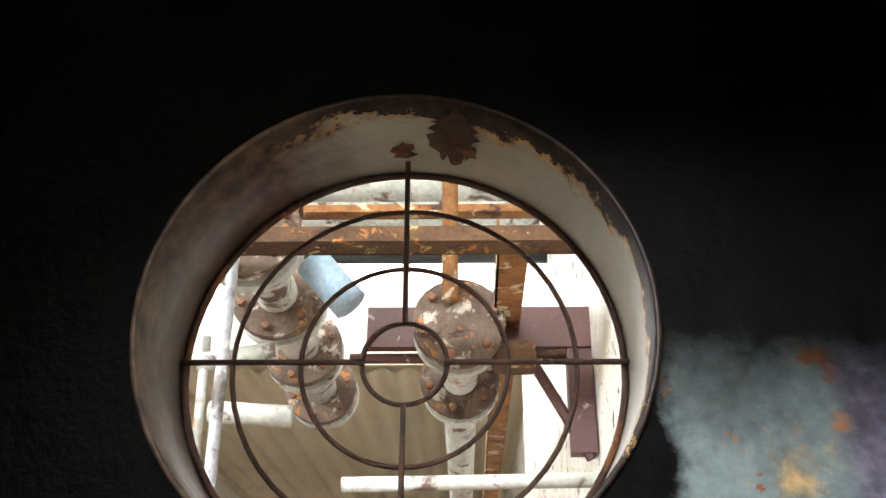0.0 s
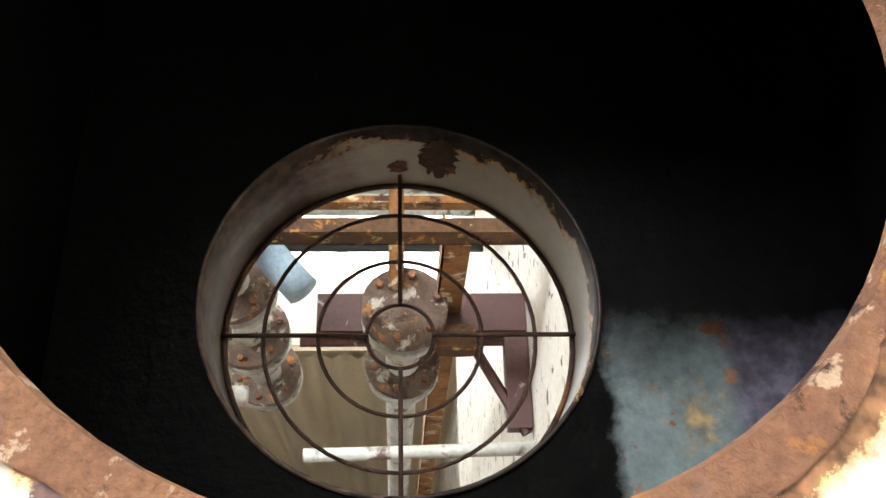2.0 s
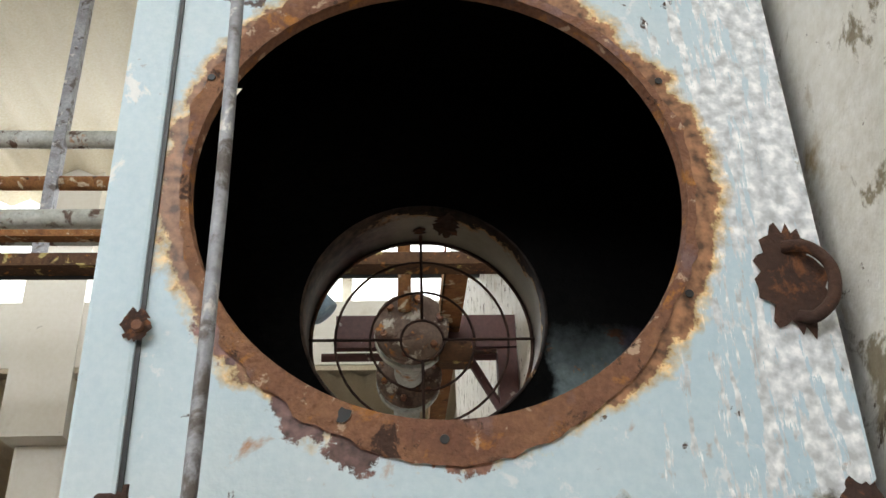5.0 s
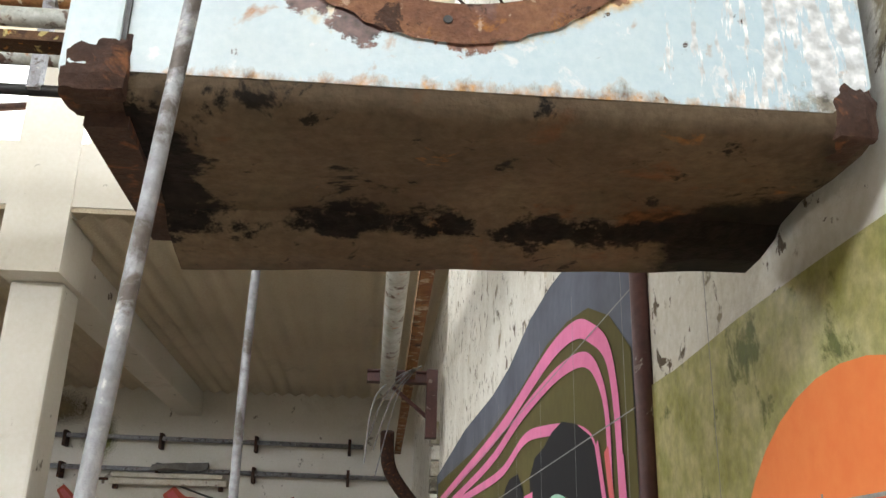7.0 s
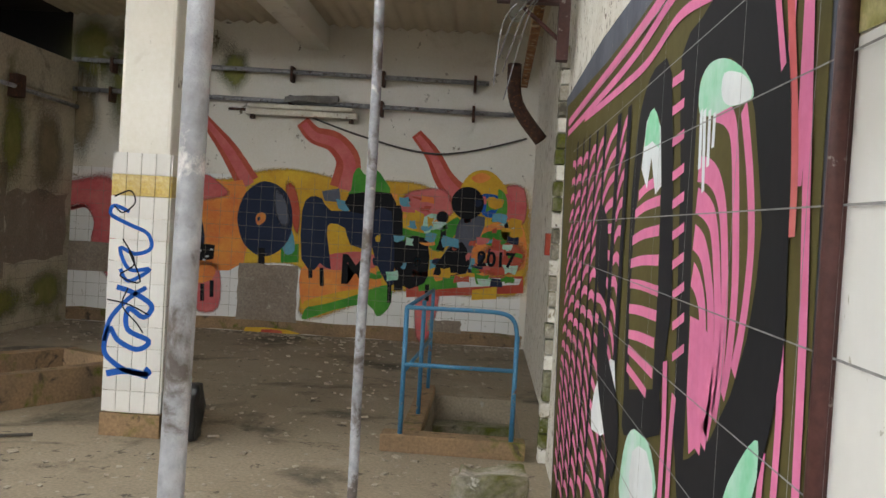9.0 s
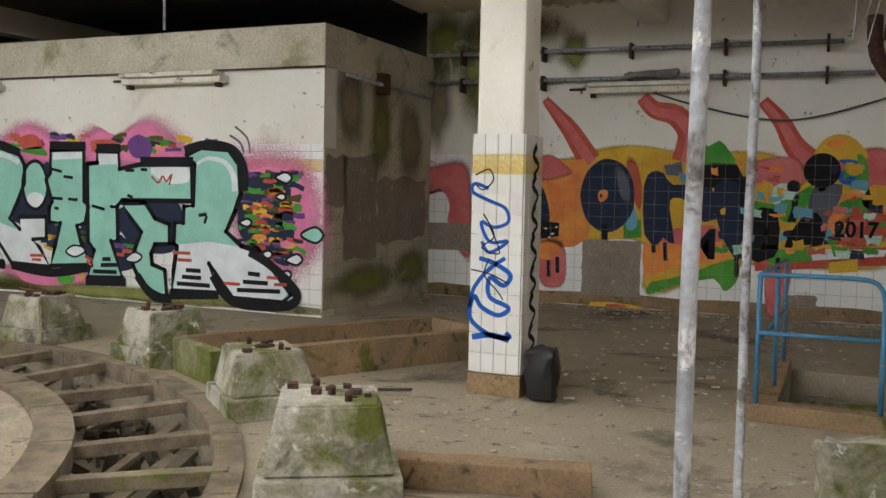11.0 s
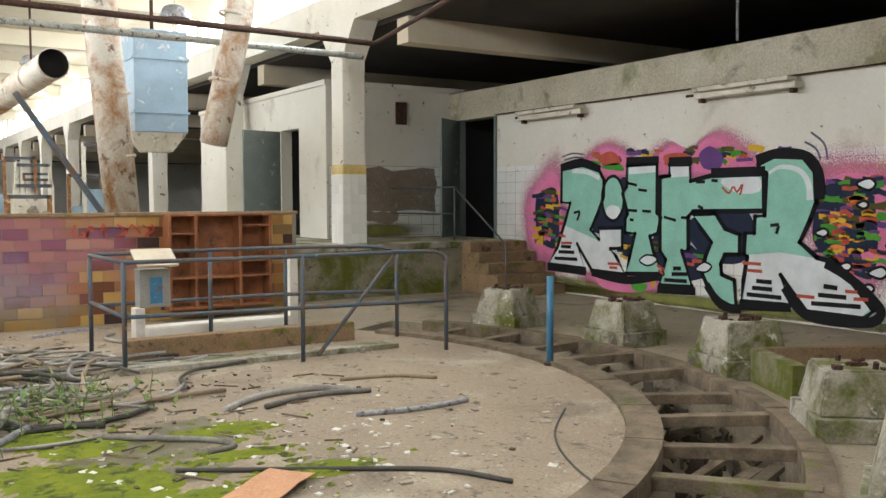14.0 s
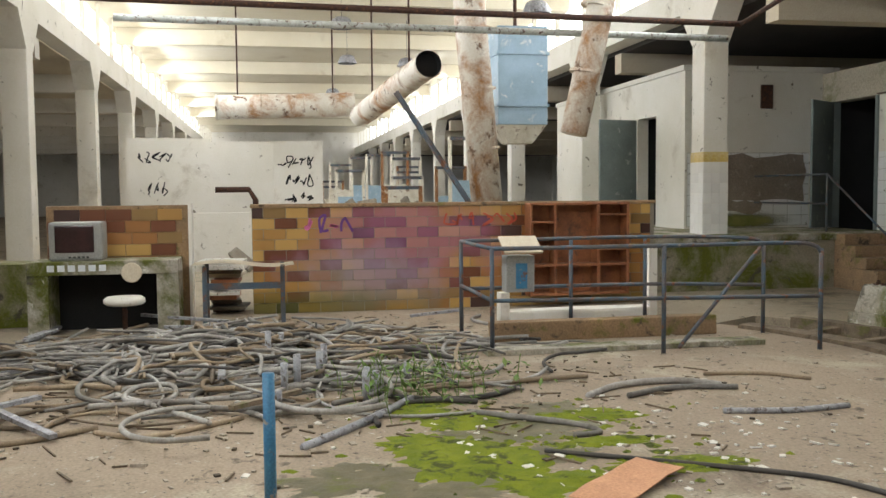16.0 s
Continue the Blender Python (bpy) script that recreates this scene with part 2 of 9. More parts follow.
def spray(name, c, c2=None, drips=0.1):
    m = shade(name, c, c2 or tuple(v * 0.85 for v in c), 3.0, 0.8, grain=30, bump=0.03, fine=0.1)
    m.node_tree.nodes["Principled BSDF"].inputs["Specular IOR Level"].default_value = 0.2
    return m


P = {
    "mint": spray("mint_spray", (0.33, 0.66, 0.55)), "ink": spray("black_spray", (0.014, 0.014, 0.017)),
    "snow": spray("white_spray", (0.8, 0.84, 0.87)), "pink": spray("pink_spray", (0.78, 0.22, 0.42)),
    "olive": spray("olive_spray", (0.105, 0.09, 0.028)),
    "orange": spray("orange_spray", (0.75, 0.22, 0.07), (0.85, 0.36, 0.08)), "gold": spray("yellow_spray", (0.72, 0.47, 0.05), (0.62, 0.34, 0.04)),
    "red": spray("red_spray", (0.45, 0.07, 0.05), (0.55, 0.13, 0.08)), "rose": spray("rose_spray", (0.66, 0.2, 0.19), (0.6, 0.12, 0.13)),
    "green": spray("green_spray", (0.05, 0.25, 0.04), (0.1, 0.35, 0.05)), "navy": spray("dark_blue_spray", (0.025, 0.035, 0.07)),
    "blue": spray("blue_spray", (0.02, 0.12, 0.5)), "sky": spray("light_blue_spray", (0.15, 0.4, 0.55)),
    "slate": spray("slate_spray", (0.09, 0.1, 0.13), (0.13, 0.14, 0.18)), "vivid": spray("vivid_green_spray", (0.02, 0.38, 0.11)),
    "tangerine": spray("tangerine_spray", (0.86, 0.24, 0.075), (0.8, 0.22, 0.07)), "aqua": spray("pale_green_spray", (0.25, 0.68, 0.42), (0.6, 0.75, 0.72)),
    "purple": spray("purple_spray", (0.16, 0.07, 0.25)),
}

# ---- mesh helpers ----
def mesh_of(bm, name, material, smooth=False):
    me = bpy.data.meshes.new(name)
    if smooth:
        for f in bm.faces:
            f.smooth = True
    bm.to_mesh(me)
    bm.free()
    me.materials.append(material)
    return me


def part(name, bm, material, parent=None, label="", smooth=False):
    ob = new(name, mesh_of(bm, name, material, smooth))
    ob.parent = parent
    return tagged(ob, label)


def empty(name, place=(0, 0, 0), **tags):
    ob = new(name)
    ob.location = place
    ob.empty_display_size = 0.1
    return tagged(ob, **tags)


def cuboid(bm, x0, y0, z0, x1, y1, z1, bevel=0.0, turn=None):
    m = Matrix.Translation(((x0 + x1) / 2, (y0 + y1) / 2, (z0 + z1) / 2)) @ Matrix.Diagonal((abs(x1 - x0), abs(y1 - y0), abs(z1 - z0), 1))
    made = bmesh.ops.create_cube(bm, size=1, matrix=turn @ m if turn else m)["verts"]
    if bevel:
        edges = {e for v in made for e in v.link_edges}
        bmesh.ops.bevel(bm, geom=list(edges), offset=bevel, segments=2, affect="EDGES", profile=0.6)
    return bm


def box_bm(*a, **k):
    return cuboid(bmesh.new(), *a, **k)


def sweep(bm, points, radius, seg=8, closed=False, caps=True):
    """A tube along points; radius may be one number or one for each point."""
    pts = [Vector(p) for p in points]
    count = len(pts)
    radii = radius if isinstance(radius, (list, tuple)) else [radius] * count
    rings, normal = [], None
    for i, p in enumerate(pts):
        a, b = pts[i - 1] if (i or closed) else p, pts[(i + 1) % count] if (i < count - 1 or closed) else p
        way = (b - a).normalized()
        if normal is None:
            normal = way.orthogonal().normalized()
        normal = (normal - way * normal.dot(way)).normalized()
        side = way.cross(normal)
        rings.append([bm.verts.new(p + radii[i] * (math.cos(2 * math.pi * k / seg) * normal + math.sin(2 * math.pi * k / seg) * side)) for k in range(seg)])
    for i in range(count if closed else count - 1):
        a, b = rings[i], rings[(i + 1) % count]
        for k in range(seg):
            bm.faces.new((a[k], a[(k + 1) % seg], b[(k + 1) % seg], b[k]))
    if caps and not closed:
        bm.faces.new(rings[0][::-1])
        bm.faces.new(rings[-1])
    return bm


def tube(points, radius, **k):
    return sweep(bmesh.new(), points, radius, **k)


def lathe(bm, profile, centre, axis, seg=24):
    """Turns (radius, height) pairs about an axis through centre."""
    q = Vector((0, 0, 1)).rotation_difference(Vector(axis))
    rings = []
    for r, h in profile:
        rings.append([bm.verts.new(Vector(centre) + q @ Vector((r * math.cos(2 * math.pi * k / seg), r * math.sin(2 * math.pi * k / seg), h))) for k in range(seg)])
    for a, b in zip(rings, rings[1:]):
        for k in range(seg):
            bm.faces.new((a[k], a[(k + 1) % seg], b[(k + 1) % seg], b[k]))
    return bm


def smooth_line(points, steps=6, closed=False):
    """Catmull-Rom through the points."""
    pts = [Vector(p) for p in points]
    n, out = len(pts), []
    for i in range(n if closed else n - 1):
        p = [pts[(i + k) % n] if closed else pts[min(max(i + k, 0), n - 1)] for k in (-1, 0, 1, 2)]
        for s in range(steps):
            t = s / steps
            out.append(0.5 * (2 * p[1] + (p[2] - p[0]) * t + (2 * p[0] - 5 * p[1] + 4 * p[2] - p[3]) * t * t + (3 * p[1] - p[0] - 3 * p[2] + p[3]) * t ** 3))
    if not closed:
        out.append(pts[-1])
    return out


def frustum(bm, cx, cy, z0, z1, wide0, deep0, wide1, deep1, turn=0.0):
    c, s = math.cos(turn), math.sin(turn)
    ring = []
    for z, w, d in ((z0, wide0, deep0), (z1, wide1, deep1)):
        ring.append([bm.verts.new((cx + c * x - s * y, cy + s * x + c * y, z)) for x, y in ((-w / 2, -d / 2), (w / 2, -d / 2), (w / 2, d / 2), (-w / 2, d / 2))])
    a, b = ring
    bm.faces.new(a[::-1])
    bm.faces.new(b)
    for k in range(4):
        bm.faces.new((a[k], a[(k + 1) % 4], b[(k + 1) % 4], b[k]))
    return bm


def rough_up(bm, amount, size=4.0, cuts=0):
    if cuts:
        bmesh.ops.subdivide_edges(bm, edges=bm.edges[:], cuts=cuts, use_grid_fill=True)
    for v in bm.verts:
        v.co += amount * noise.noise_vector(v.co * size)
    return bm


# paint on a wall: u along the wall, v up; the wall gives place and normal
class Wall:
    def __init__(self, origin, along, out):
        self.o, self.a, self.n = Vector(origin), Vector(along), Vector(out)

    def at(self, u, v, lift):
        return self.o + self.a * u + Vector((0, 0, v)) + self.n * lift


def fill(wall, points, lift, bm=None, closed_smooth=0):
    """A flat area bounded by (u, v) points."""
    bm = bm or bmesh.new()
    if closed_smooth:
        points = [(p.x, p.y) for p in smooth_line([(u, v, 0) for u, v in points], closed_smooth, True)]
    verts = [bm.verts.new(wall.at(u, v, lift)) for u, v in points]
    edges = [bm.edges.new((verts[i], verts[(i + 1) % len(verts)])) for i in range(len(verts))]
    bmesh.ops.triangle_fill(bm, use_beauty=True, use_dissolve=False, edges=edges, normal=wall.n)
    return bm


def stroke(wall, points, width, lift, bm=None, steps=6, closed=False):
    """A flat ribbon along (u, v) points; the width may be a pair, from start to end."""
    bm = bm or bmesh.new()
    pts = smooth_line([(u, v, 0) for u, v in points], steps, closed) if steps > 1 else [Vector((u, v, 0)) for u, v in points]
    w0, w1 = width if isinstance(width, tuple) else (width, width)
    n, pairs = len(pts), []
    for i, p in enumerate(pts):
        a = pts[i - 1] if (i or closed) else p
        b = pts[(i + 1) % n] if (i < n - 1 or closed) else p
        way = (b - a).normalized()
        side = Vector((-way.y, way.x, 0)) * (w0 + (w1 - w0) * i / max(1, n - 1)) / 2
        pairs.append([bm.verts.new(wall.at(q.x, q.y, lift)) for q in (p + side, p - side)])
    for i in range(n if closed else n - 1):
        (a, b), (c, d) = pairs[i], pairs[(i + 1) % n]
        bm.faces.new((a, b, d, c))
    return bm


def disc_pts(u, v, ru, rv, n=20, wob=0.0):
    return [(u + ru * math.cos(2 * math.pi * k / n) * (1 + wob * random.uniform(-1, 1)), v + rv * math.sin(2 * math.pi * k / n) * (1 + wob * random.uniform(-1, 1))) for k in range(n)]


def ragged(u0, v0, u1, v1, wob, n=8):
    """A rectangle with an uneven outline."""
    out = []
    for (a, b), (c, d) in (((u0, v0), (u1, v0)), ((u1, v0), (u1, v1)), ((u1, v1), (u0, v1)), ((u0, v1), (u0, v0))):
        for k in range(n):
            out.append((a + (c - a) * k / n + random.uniform(-wob, wob), b + (d - b) * k / n + random.uniform(-wob, wob)))
    return out


def grid_lines(wall, u0, u1, v0, v1, du, dv, width, lift, stagger=False):
    bm = bmesh.new()
    for k in range(int((v1 - v0) / dv) + 1):
        stroke(wall, [(u0, v0 + k * dv), (u1, v0 + k * dv)], width, lift, bm, 1)
    for k in range(int((u1 - u0) / du) + 1):
        stroke(wall, [(u0 + k * du, v0), (u0 + k * du, v1)], width, lift + 0.0006, bm, 1)
    return bm


def setting(name, bm, material, label="", category="", parent=None, smooth=False):
    ob = part(name, bm, material, parent, label, smooth)
    return tagged(ob, category=category, kind="structure") if parent is None else ob

# ---- large structure ----
CX, CY = -8.0, 1.2          # centre of the round floor
R_DISC, R_OUT = 4.75, 5.75  # edge of the round floor, outer edge of the channel


def arc_pts(r, a0, a1, n, z=0.0):
    return [(CX + r * math.cos(radians(a0 + (a1 - a0) * k / n)), CY + r * math.sin(radians(a0 + (a1 - a0) * k / n)), z) for k in range(n + 1)]


def ring_solid(bm, r0, r1, a0, a1, z0, z1, n=40):
    rows = [[bm.verts.new(p) for p in arc_pts(r, a0, a1, n, z)] for r, z in ((r0, z0), (r1, z0), (r1, z1), (r0, z1))]
    for k in range(n):
        for i in range(4):
            a, b = rows[i], rows[(i + 1) % 4]
            bm.faces.new((a[k], b[k], b[k + 1], a[k + 1]))
    bm.faces.new([r[0] for r in rows][::-1])
    bm.faces.new([r[-1] for r in rows])
    bmesh.ops.recalc_face_normals(bm, faces=bm.faces[:])
    return bm


PIT_N, PIT_L, PIT_R = Vector((-4.72, 6.42, 0)), Vector((-5.5, 6.87, 0)), Vector((-3.3, 8.9, 0))


def slab_with_holes():
    bm = box_bm(-75, -24, -2.2, 1.0, 14.2, 0)
    slab = new("floor", mesh_of(bm, "floor", M["floor"]))
    cut = bmesh.new()
    ring_solid(cut, R_DISC + 0.02, R_OUT, -60, 122, -0.55, 0.3)
    cuboid(cut, -0.32, 7.55, -1.7, 0.5, 9.75, 0.3)
    cuboid(cut, -9.75, 2.35, -0.5, -9.22, 4.75, 0.3)
    back = PIT_L + (PIT_R - PIT_N)
    low = [cut.verts.new(p + Vector((0, 0, -0.5))) for p in (PIT_N, PIT_R, back, PIT_L)]
    top = [cut.verts.new(p + Vector((0, 0, 0.3))) for p in (PIT_N, PIT_R, back, PIT_L)]
    cut.faces.new(low[::-1])
    cut.faces.new(top)
    for k in range(4):
        cut.faces.new((low[k], low[(k + 1) % 4], top[(k + 1) % 4], top[k]))
    bmesh.ops.recalc_face_normals(cut, faces=cut.faces[:])
    tool = new("cutter", mesh_of(cut, "cutter", M["floor"]))
    mod = slab.modifiers.new("holes", "BOOLEAN")
    mod.object, mod.operation, mod.solver = tool, "DIFFERENCE", "EXACT"
    done = bpy.data.meshes.new_from_object(slab.evaluated_get(bpy.context.evaluated_depsgraph_get()))
    slab.modifiers.clear()
    slab.data = done
    bpy.data.objects.remove(tool)
    return tagged(slab, "dusty brown concrete factory floor strewn with grit", "floor", kind="structure")


floor = slab_with_holes()

# round floor: a thin worn screed inside the channel
disc_bm = bmesh.new()
edge = [disc_bm.verts.new((x, y, 0.004)) for x, y, z in arc_pts(R_DISC, -80, 200, 90)]
disc_bm.faces.new(edge)
setting("floor_screed", disc_bm, M["disc"], "pinkish worn screed of the round floor", "floor")

# channel rims of stone and their pale kerb
for k in range(14):
    a0 = -58 + k * 12.5
    rim = ring_solid(bmesh.new(), R_DISC - 0.16, R_DISC + 0.1, a0 + 0.15, a0 + 12.35, -0.12, 0.05, 6)
    kerb = part("kerb_stone", rough_up(rim, 0.006, 5), M["wood"], floor)
    rim = ring_solid(bmesh.new(), R_OUT - 0.03, R_OUT + 0.15, a0 + 0.1, a0 + 12.4, -0.12, 0.035, 6)
    part("kerb_stone", rough_up(rim, 0.008, 5), M["wood"], floor)

# right-hand wall, with the stretch of the mural, and the set-back part behind it
WR = 0.62
setting("wall_east", box_bm(WR, -9, 0, 1.0, 6.2, 6.6), M["peeling"], "flaking whitewashed wall with tiles", "wall")
setting("wall_east_rear", box_bm(0.74, 6.2, 0, 1.0, 14.2, 4.8), M["peeling"], "crumbling plaster wall behind a broken edge", "wall")
# far wall
setting("wall_north", box_bm(-6.3, 13.86, 0, 0.74, 14.2, 4.8), M["plaster"], "cream plastered wall above a tiled painted band", "wall")
# tiled block with its door
setting("wall_block_front", box_bm(-14.63, 10.48, 0, -6.2, 10.8, 3.3), M["plaster"], "white tiled wall carrying a large painted piece", "wall")
setting("wall_block_cornice", box_bm(-16.3, 10.46, 3.3, -6.18, 10.8, 3.87, bevel=0.02), M["stained"], "stained plaster cornice band", "wall")
setting("wall_block_side", box_bm(-6.5, 10.8, 0, -6.2, 13.86, 3.3), M["stained"], "water-stained side wall with fallen tiles", "wall")
setting("wall_block_side_cornice", box_bm(-6.5, 10.8, 3.3, -6.18, 13.86, 3.87), M["stained"], "stained plaster band", "wall")
setting("roof_block", box_bm(-16.3, 10.8, 3.7, -6.5, 13.86, 3.84), M["dark_ceiling"], "near-black flat roof of the inner block", "roof")
# room walls carry the doorway's shade in their near-black colour
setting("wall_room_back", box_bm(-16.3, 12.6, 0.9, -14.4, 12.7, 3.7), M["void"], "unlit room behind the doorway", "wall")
# wall added to stop stray light reaching the doorway room
setting("wall_room_west", box_bm(-16.45, 10.8, 0.0, -16.3, 12.7, 3.9), M["void"], "black wall added to keep light out of the doorway room", "wall")
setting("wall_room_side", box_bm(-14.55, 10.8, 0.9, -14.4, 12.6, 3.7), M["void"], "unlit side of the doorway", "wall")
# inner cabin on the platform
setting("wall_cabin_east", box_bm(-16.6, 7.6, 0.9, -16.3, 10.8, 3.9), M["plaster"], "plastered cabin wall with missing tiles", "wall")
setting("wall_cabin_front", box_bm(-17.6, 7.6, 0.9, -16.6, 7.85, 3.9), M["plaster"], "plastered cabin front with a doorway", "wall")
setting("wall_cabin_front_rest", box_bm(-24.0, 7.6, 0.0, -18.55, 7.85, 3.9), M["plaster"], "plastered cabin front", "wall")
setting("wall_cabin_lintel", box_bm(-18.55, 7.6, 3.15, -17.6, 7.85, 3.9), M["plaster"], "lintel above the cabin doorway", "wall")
# cabin walls near black, its inner shade painted on
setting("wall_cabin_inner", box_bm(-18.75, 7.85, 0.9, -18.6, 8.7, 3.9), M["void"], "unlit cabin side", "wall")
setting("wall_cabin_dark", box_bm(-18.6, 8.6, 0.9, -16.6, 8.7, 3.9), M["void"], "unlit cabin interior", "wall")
setting("roof_cabin", box_bm(-24.0, 7.55, 3.9, -16.25, 10.8, 4.0), M["plaster"], "flat cabin roof", "roof")
# platform with steps
setting("platform", rough_up(box_bm(-24, 5.6, 0, -13.9, 10.48, 0.9), 0.0), M["mossy"], "mossy raised concrete platform", "platform")
setting("platform_lip", box_bm(-24, 5.55, 0.8, -13.85, 10.46, 0.91, bevel=0.015), M["concrete"], "worn concrete lip of the platform", "platform")
steps = empty("steps", (-13.4, 9.8, 0), label="mossy concrete steps up to the platform", category="steps", kind="structure")
for k in range(5):
    x1 = -13.9 + 0.28 * (5 - k)
    b = rough_up(box_bm(-13.9 - 0.0, 9.15 + 0.003 * k, 0.18 * k, x1, 10.44 - 0.003 * k, 0.18 * (k + 1), bevel=0.012), 0.008, 3)
    ob = part("step", b, M["kerb"], steps)
    ob.matrix_parent_inverse = steps.matrix_basis.inverted()

# roofs: low aisle with corrugated sheets, the bright nave, the dark aisles
def corrugated(name, x0, x1, y0, y1, z, pitch, depth, material, label):
    n = int((x1 - x0) / pitch * 4)
    bm = bmesh.new()
    rows = []
    for k in range(n + 1):
        x = x0 + (x1 - x0) * k / n
        h = z + depth * math.sin(k * math.pi / 2) * 0.5
        rows.append((bm.verts.new((x, y0, h)), bm.verts.new((x, y1, h))))
    for a, b in zip(rows, rows[1:]):
        bm.faces.new((a[0], a[1], b[1], b[0]))
    for f in bm.faces:
        f.smooth = True
    return setting(name, bm, material, label, "ceiling")


corrugated("ceiling_aisle", -6.4, 1.0, 7.0, 14.2, 4.62, 0.2, 0.05, M["ceiling"], "brownish corrugated sheet ceiling")
setting("ceiling_aisle_cover", box_bm(-6.4, 7.0, 4.66, 1.0, 14.2, 4.75), M["ceiling"], "roof deck over the aisle", "ceiling")
setting("ceiling_dark", box_bm(-75, 7.45, 4.62, -6.4, 24, 4.8), M["dark_ceiling"], "near-black low ceiling", "ceiling")
setting("ceiling_south_aisle", box_bm(-75, -24, 4.75, 1.0, -4.6, 4.9), M["ceiling"], "grey low ceiling of the far aisle", "ceiling")
corrugated("ceiling_nave_sheets", -8.6, 1.0, -4.6, 7.5, 6.47, 0.3, 0.07, M["cream"], "ribbed pale roof sheets")
setting("ceiling_nave", box_bm(-75, -4.6, 6.52, 1.0, 7.5, 6.7), M["cream"], "high cream ceiling of the hall", "ceiling")
for k in range(9):
    x = -9.0 - 6.5 * k
    setting("ceiling_beam", box_bm(x - 0.2, -4.4, 6.05, x + 0.2, 7.2, 6.5), M["cream"], "cream roof beam across the hall", "beam")
setting("wall_west", box_bm(-75.3, -24, 0, -75, 24, 7), M["plaster"], "distant end wall of the hall", "wall")
setting("wall_south", box_bm(-75, -24.2, 0, 1.0, -24, 5), M["plaster"], "side wall behind the hall", "wall")
setting("wall_north_far", box_bm(-75, 23.8, 0, -16.3, 24, 5), M["plaster"], "far side wall", "wall")
# painted near black for the shade in the gap above the block
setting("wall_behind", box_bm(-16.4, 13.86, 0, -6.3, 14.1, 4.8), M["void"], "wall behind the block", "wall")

# columns, long beams and clerestory on both sides of the nave
def column(x, y, z0=0.0, s=0.44, material="plaster", haunch=True, top=4.7):
    c = empty("column", (x, y, z0), label="square cream-painted concrete column", category="column", group="hall columns", kind="structure")
    bm = box_bm(x - s / 2, y - s / 2, z0, x + s / 2, y + s / 2, top, bevel=0.02)
    if haunch:
        frustum(bm, x, y, 4.1, top, s + 0.01, s + 0.01, s + 0.95, s + 0.01)
    ob = part("shaft", bm, M[material], c)
    ob.matrix_parent_inverse = c.matrix_basis.inverted()
    return c


for k in range(9):
    column(-16.8 - 6.2 * k, -4.3)
for k in range(8):
    column(-20.5 - 6.2 * k, 7.2)
setting("beam_south", box_bm(-75, -4.5, 4.7, 1.0, -4.1, 5.25), M["plaster"], "long cream beam on the columns", "beam")
setting("beam_north", box_bm(-75, 6.98, 4.7, 0.62, 7.42, 5.25), M["plaster"], "long cream beam on the columns", "beam")
for side, y in (("south", -4.3), ("north", 7.2)):
    w = empty("window_band_" + side, (-30, y, 5.25), label="long clerestory glazing blown out by daylight", category="window", kind="structure")
    for k in range(37):
        x = -74 + 2.05 * k
        ob = part("mullion", box_bm(x - 0.04, y - 0.05, 5.25, x + 0.04, y + 0.05, 6.5), M["lamp_white"], w)
        ob.matrix_parent_inverse = w.matrix_basis.inverted()
for k in range(9):
    x = -13.0 - 6.2 * k
    setting("aisle_beam", box_bm(x - 0.18, 7.42, 4.2, x + 0.18, 23.8, 4.62), M["ceiling"], "concrete cross beam under the low ceiling", "beam")
    setting("aisle_beam_south", box_bm(x - 0.18, -24, 4.3, x + 0.18, -4.5, 4.75), M["plaster"], "concrete cross beam of the aisle", "beam")
setting("aisle_beam_corner", box_bm(-2.75, 7.42, 4.25, -2.4, 13.86, 4.6, bevel=0.02), M["plaster"], "cream concrete beam under corrugated sheets", "beam")
setting("wall_close_south", box_bm(0.62, -24, 0, 1.0, -9, 6.6), M["plaster"], "plain end wall", "wall")

glow = bpy.data.materials.new("overcast_sky")
glow.use_nodes = True
glow.node_tree.nodes["Principled BSDF"].inputs["Emission Color"].default_value = (0.95, 0.98, 1, 1)
glow.node_tree.nodes["Principled BSDF"].inputs["Emission Strength"].default_value = 3.0
for y in (-5.3, 8.2):
    setting("backdrop", box_bm(-76, y - 0.02, 4.95, 3, y + 0.02, 8), glow, "white overcast sky outside the glazing", "sky")

# tiled pillar beside the walk
PX0, PX1, PY0, PY1 = -2.77, -2.32, 7.2, 7.65
pillar = empty("pillar", (-2.54, 7.42, 0), label="square pillar with white tiles and a blue scrawl", category="pillar", kind="structure")
def under(ob, thing):
    ob.parent = thing
    ob.matrix_parent_inverse = thing.matrix_basis.inverted()
    return ob
sh = box_bm(PX0 + 0.02, PY0 + 0.02, 0, PX1 - 0.02, PY1 - 0.02, 4.15, bevel=0.03)
cuboid(sh, PX0 - 0.02, PY0 - 0.24, 4.15, PX1 + 0.02, PY1, 6.5)
under(part("shaft", sh, M["plaster"]), pillar)
under(part("foot", box_bm(PX0 - 0.012, PY0 - 0.012, 0, PX1 + 0.012, PY1 + 0.012, 0.18, bevel=0.01), M["kerb"]), pillar)

# ---- pillar tiles ----
def tile_mesh(name, w, h, d, material):
    return mesh_of(box_bm(-w / 2, -d, -h / 2, w / 2, 0, h / 2), name, material)


TW, TH = 0.45 / 4, 0.166
tile_white, tile_ochre = tile_mesh("tile", TW - 0.005, TH - 0.005, 0.012, M["tile"]), tile_mesh("tile", TW - 0.005, TH - 0.005, 0.012, M["yellow_tile"])
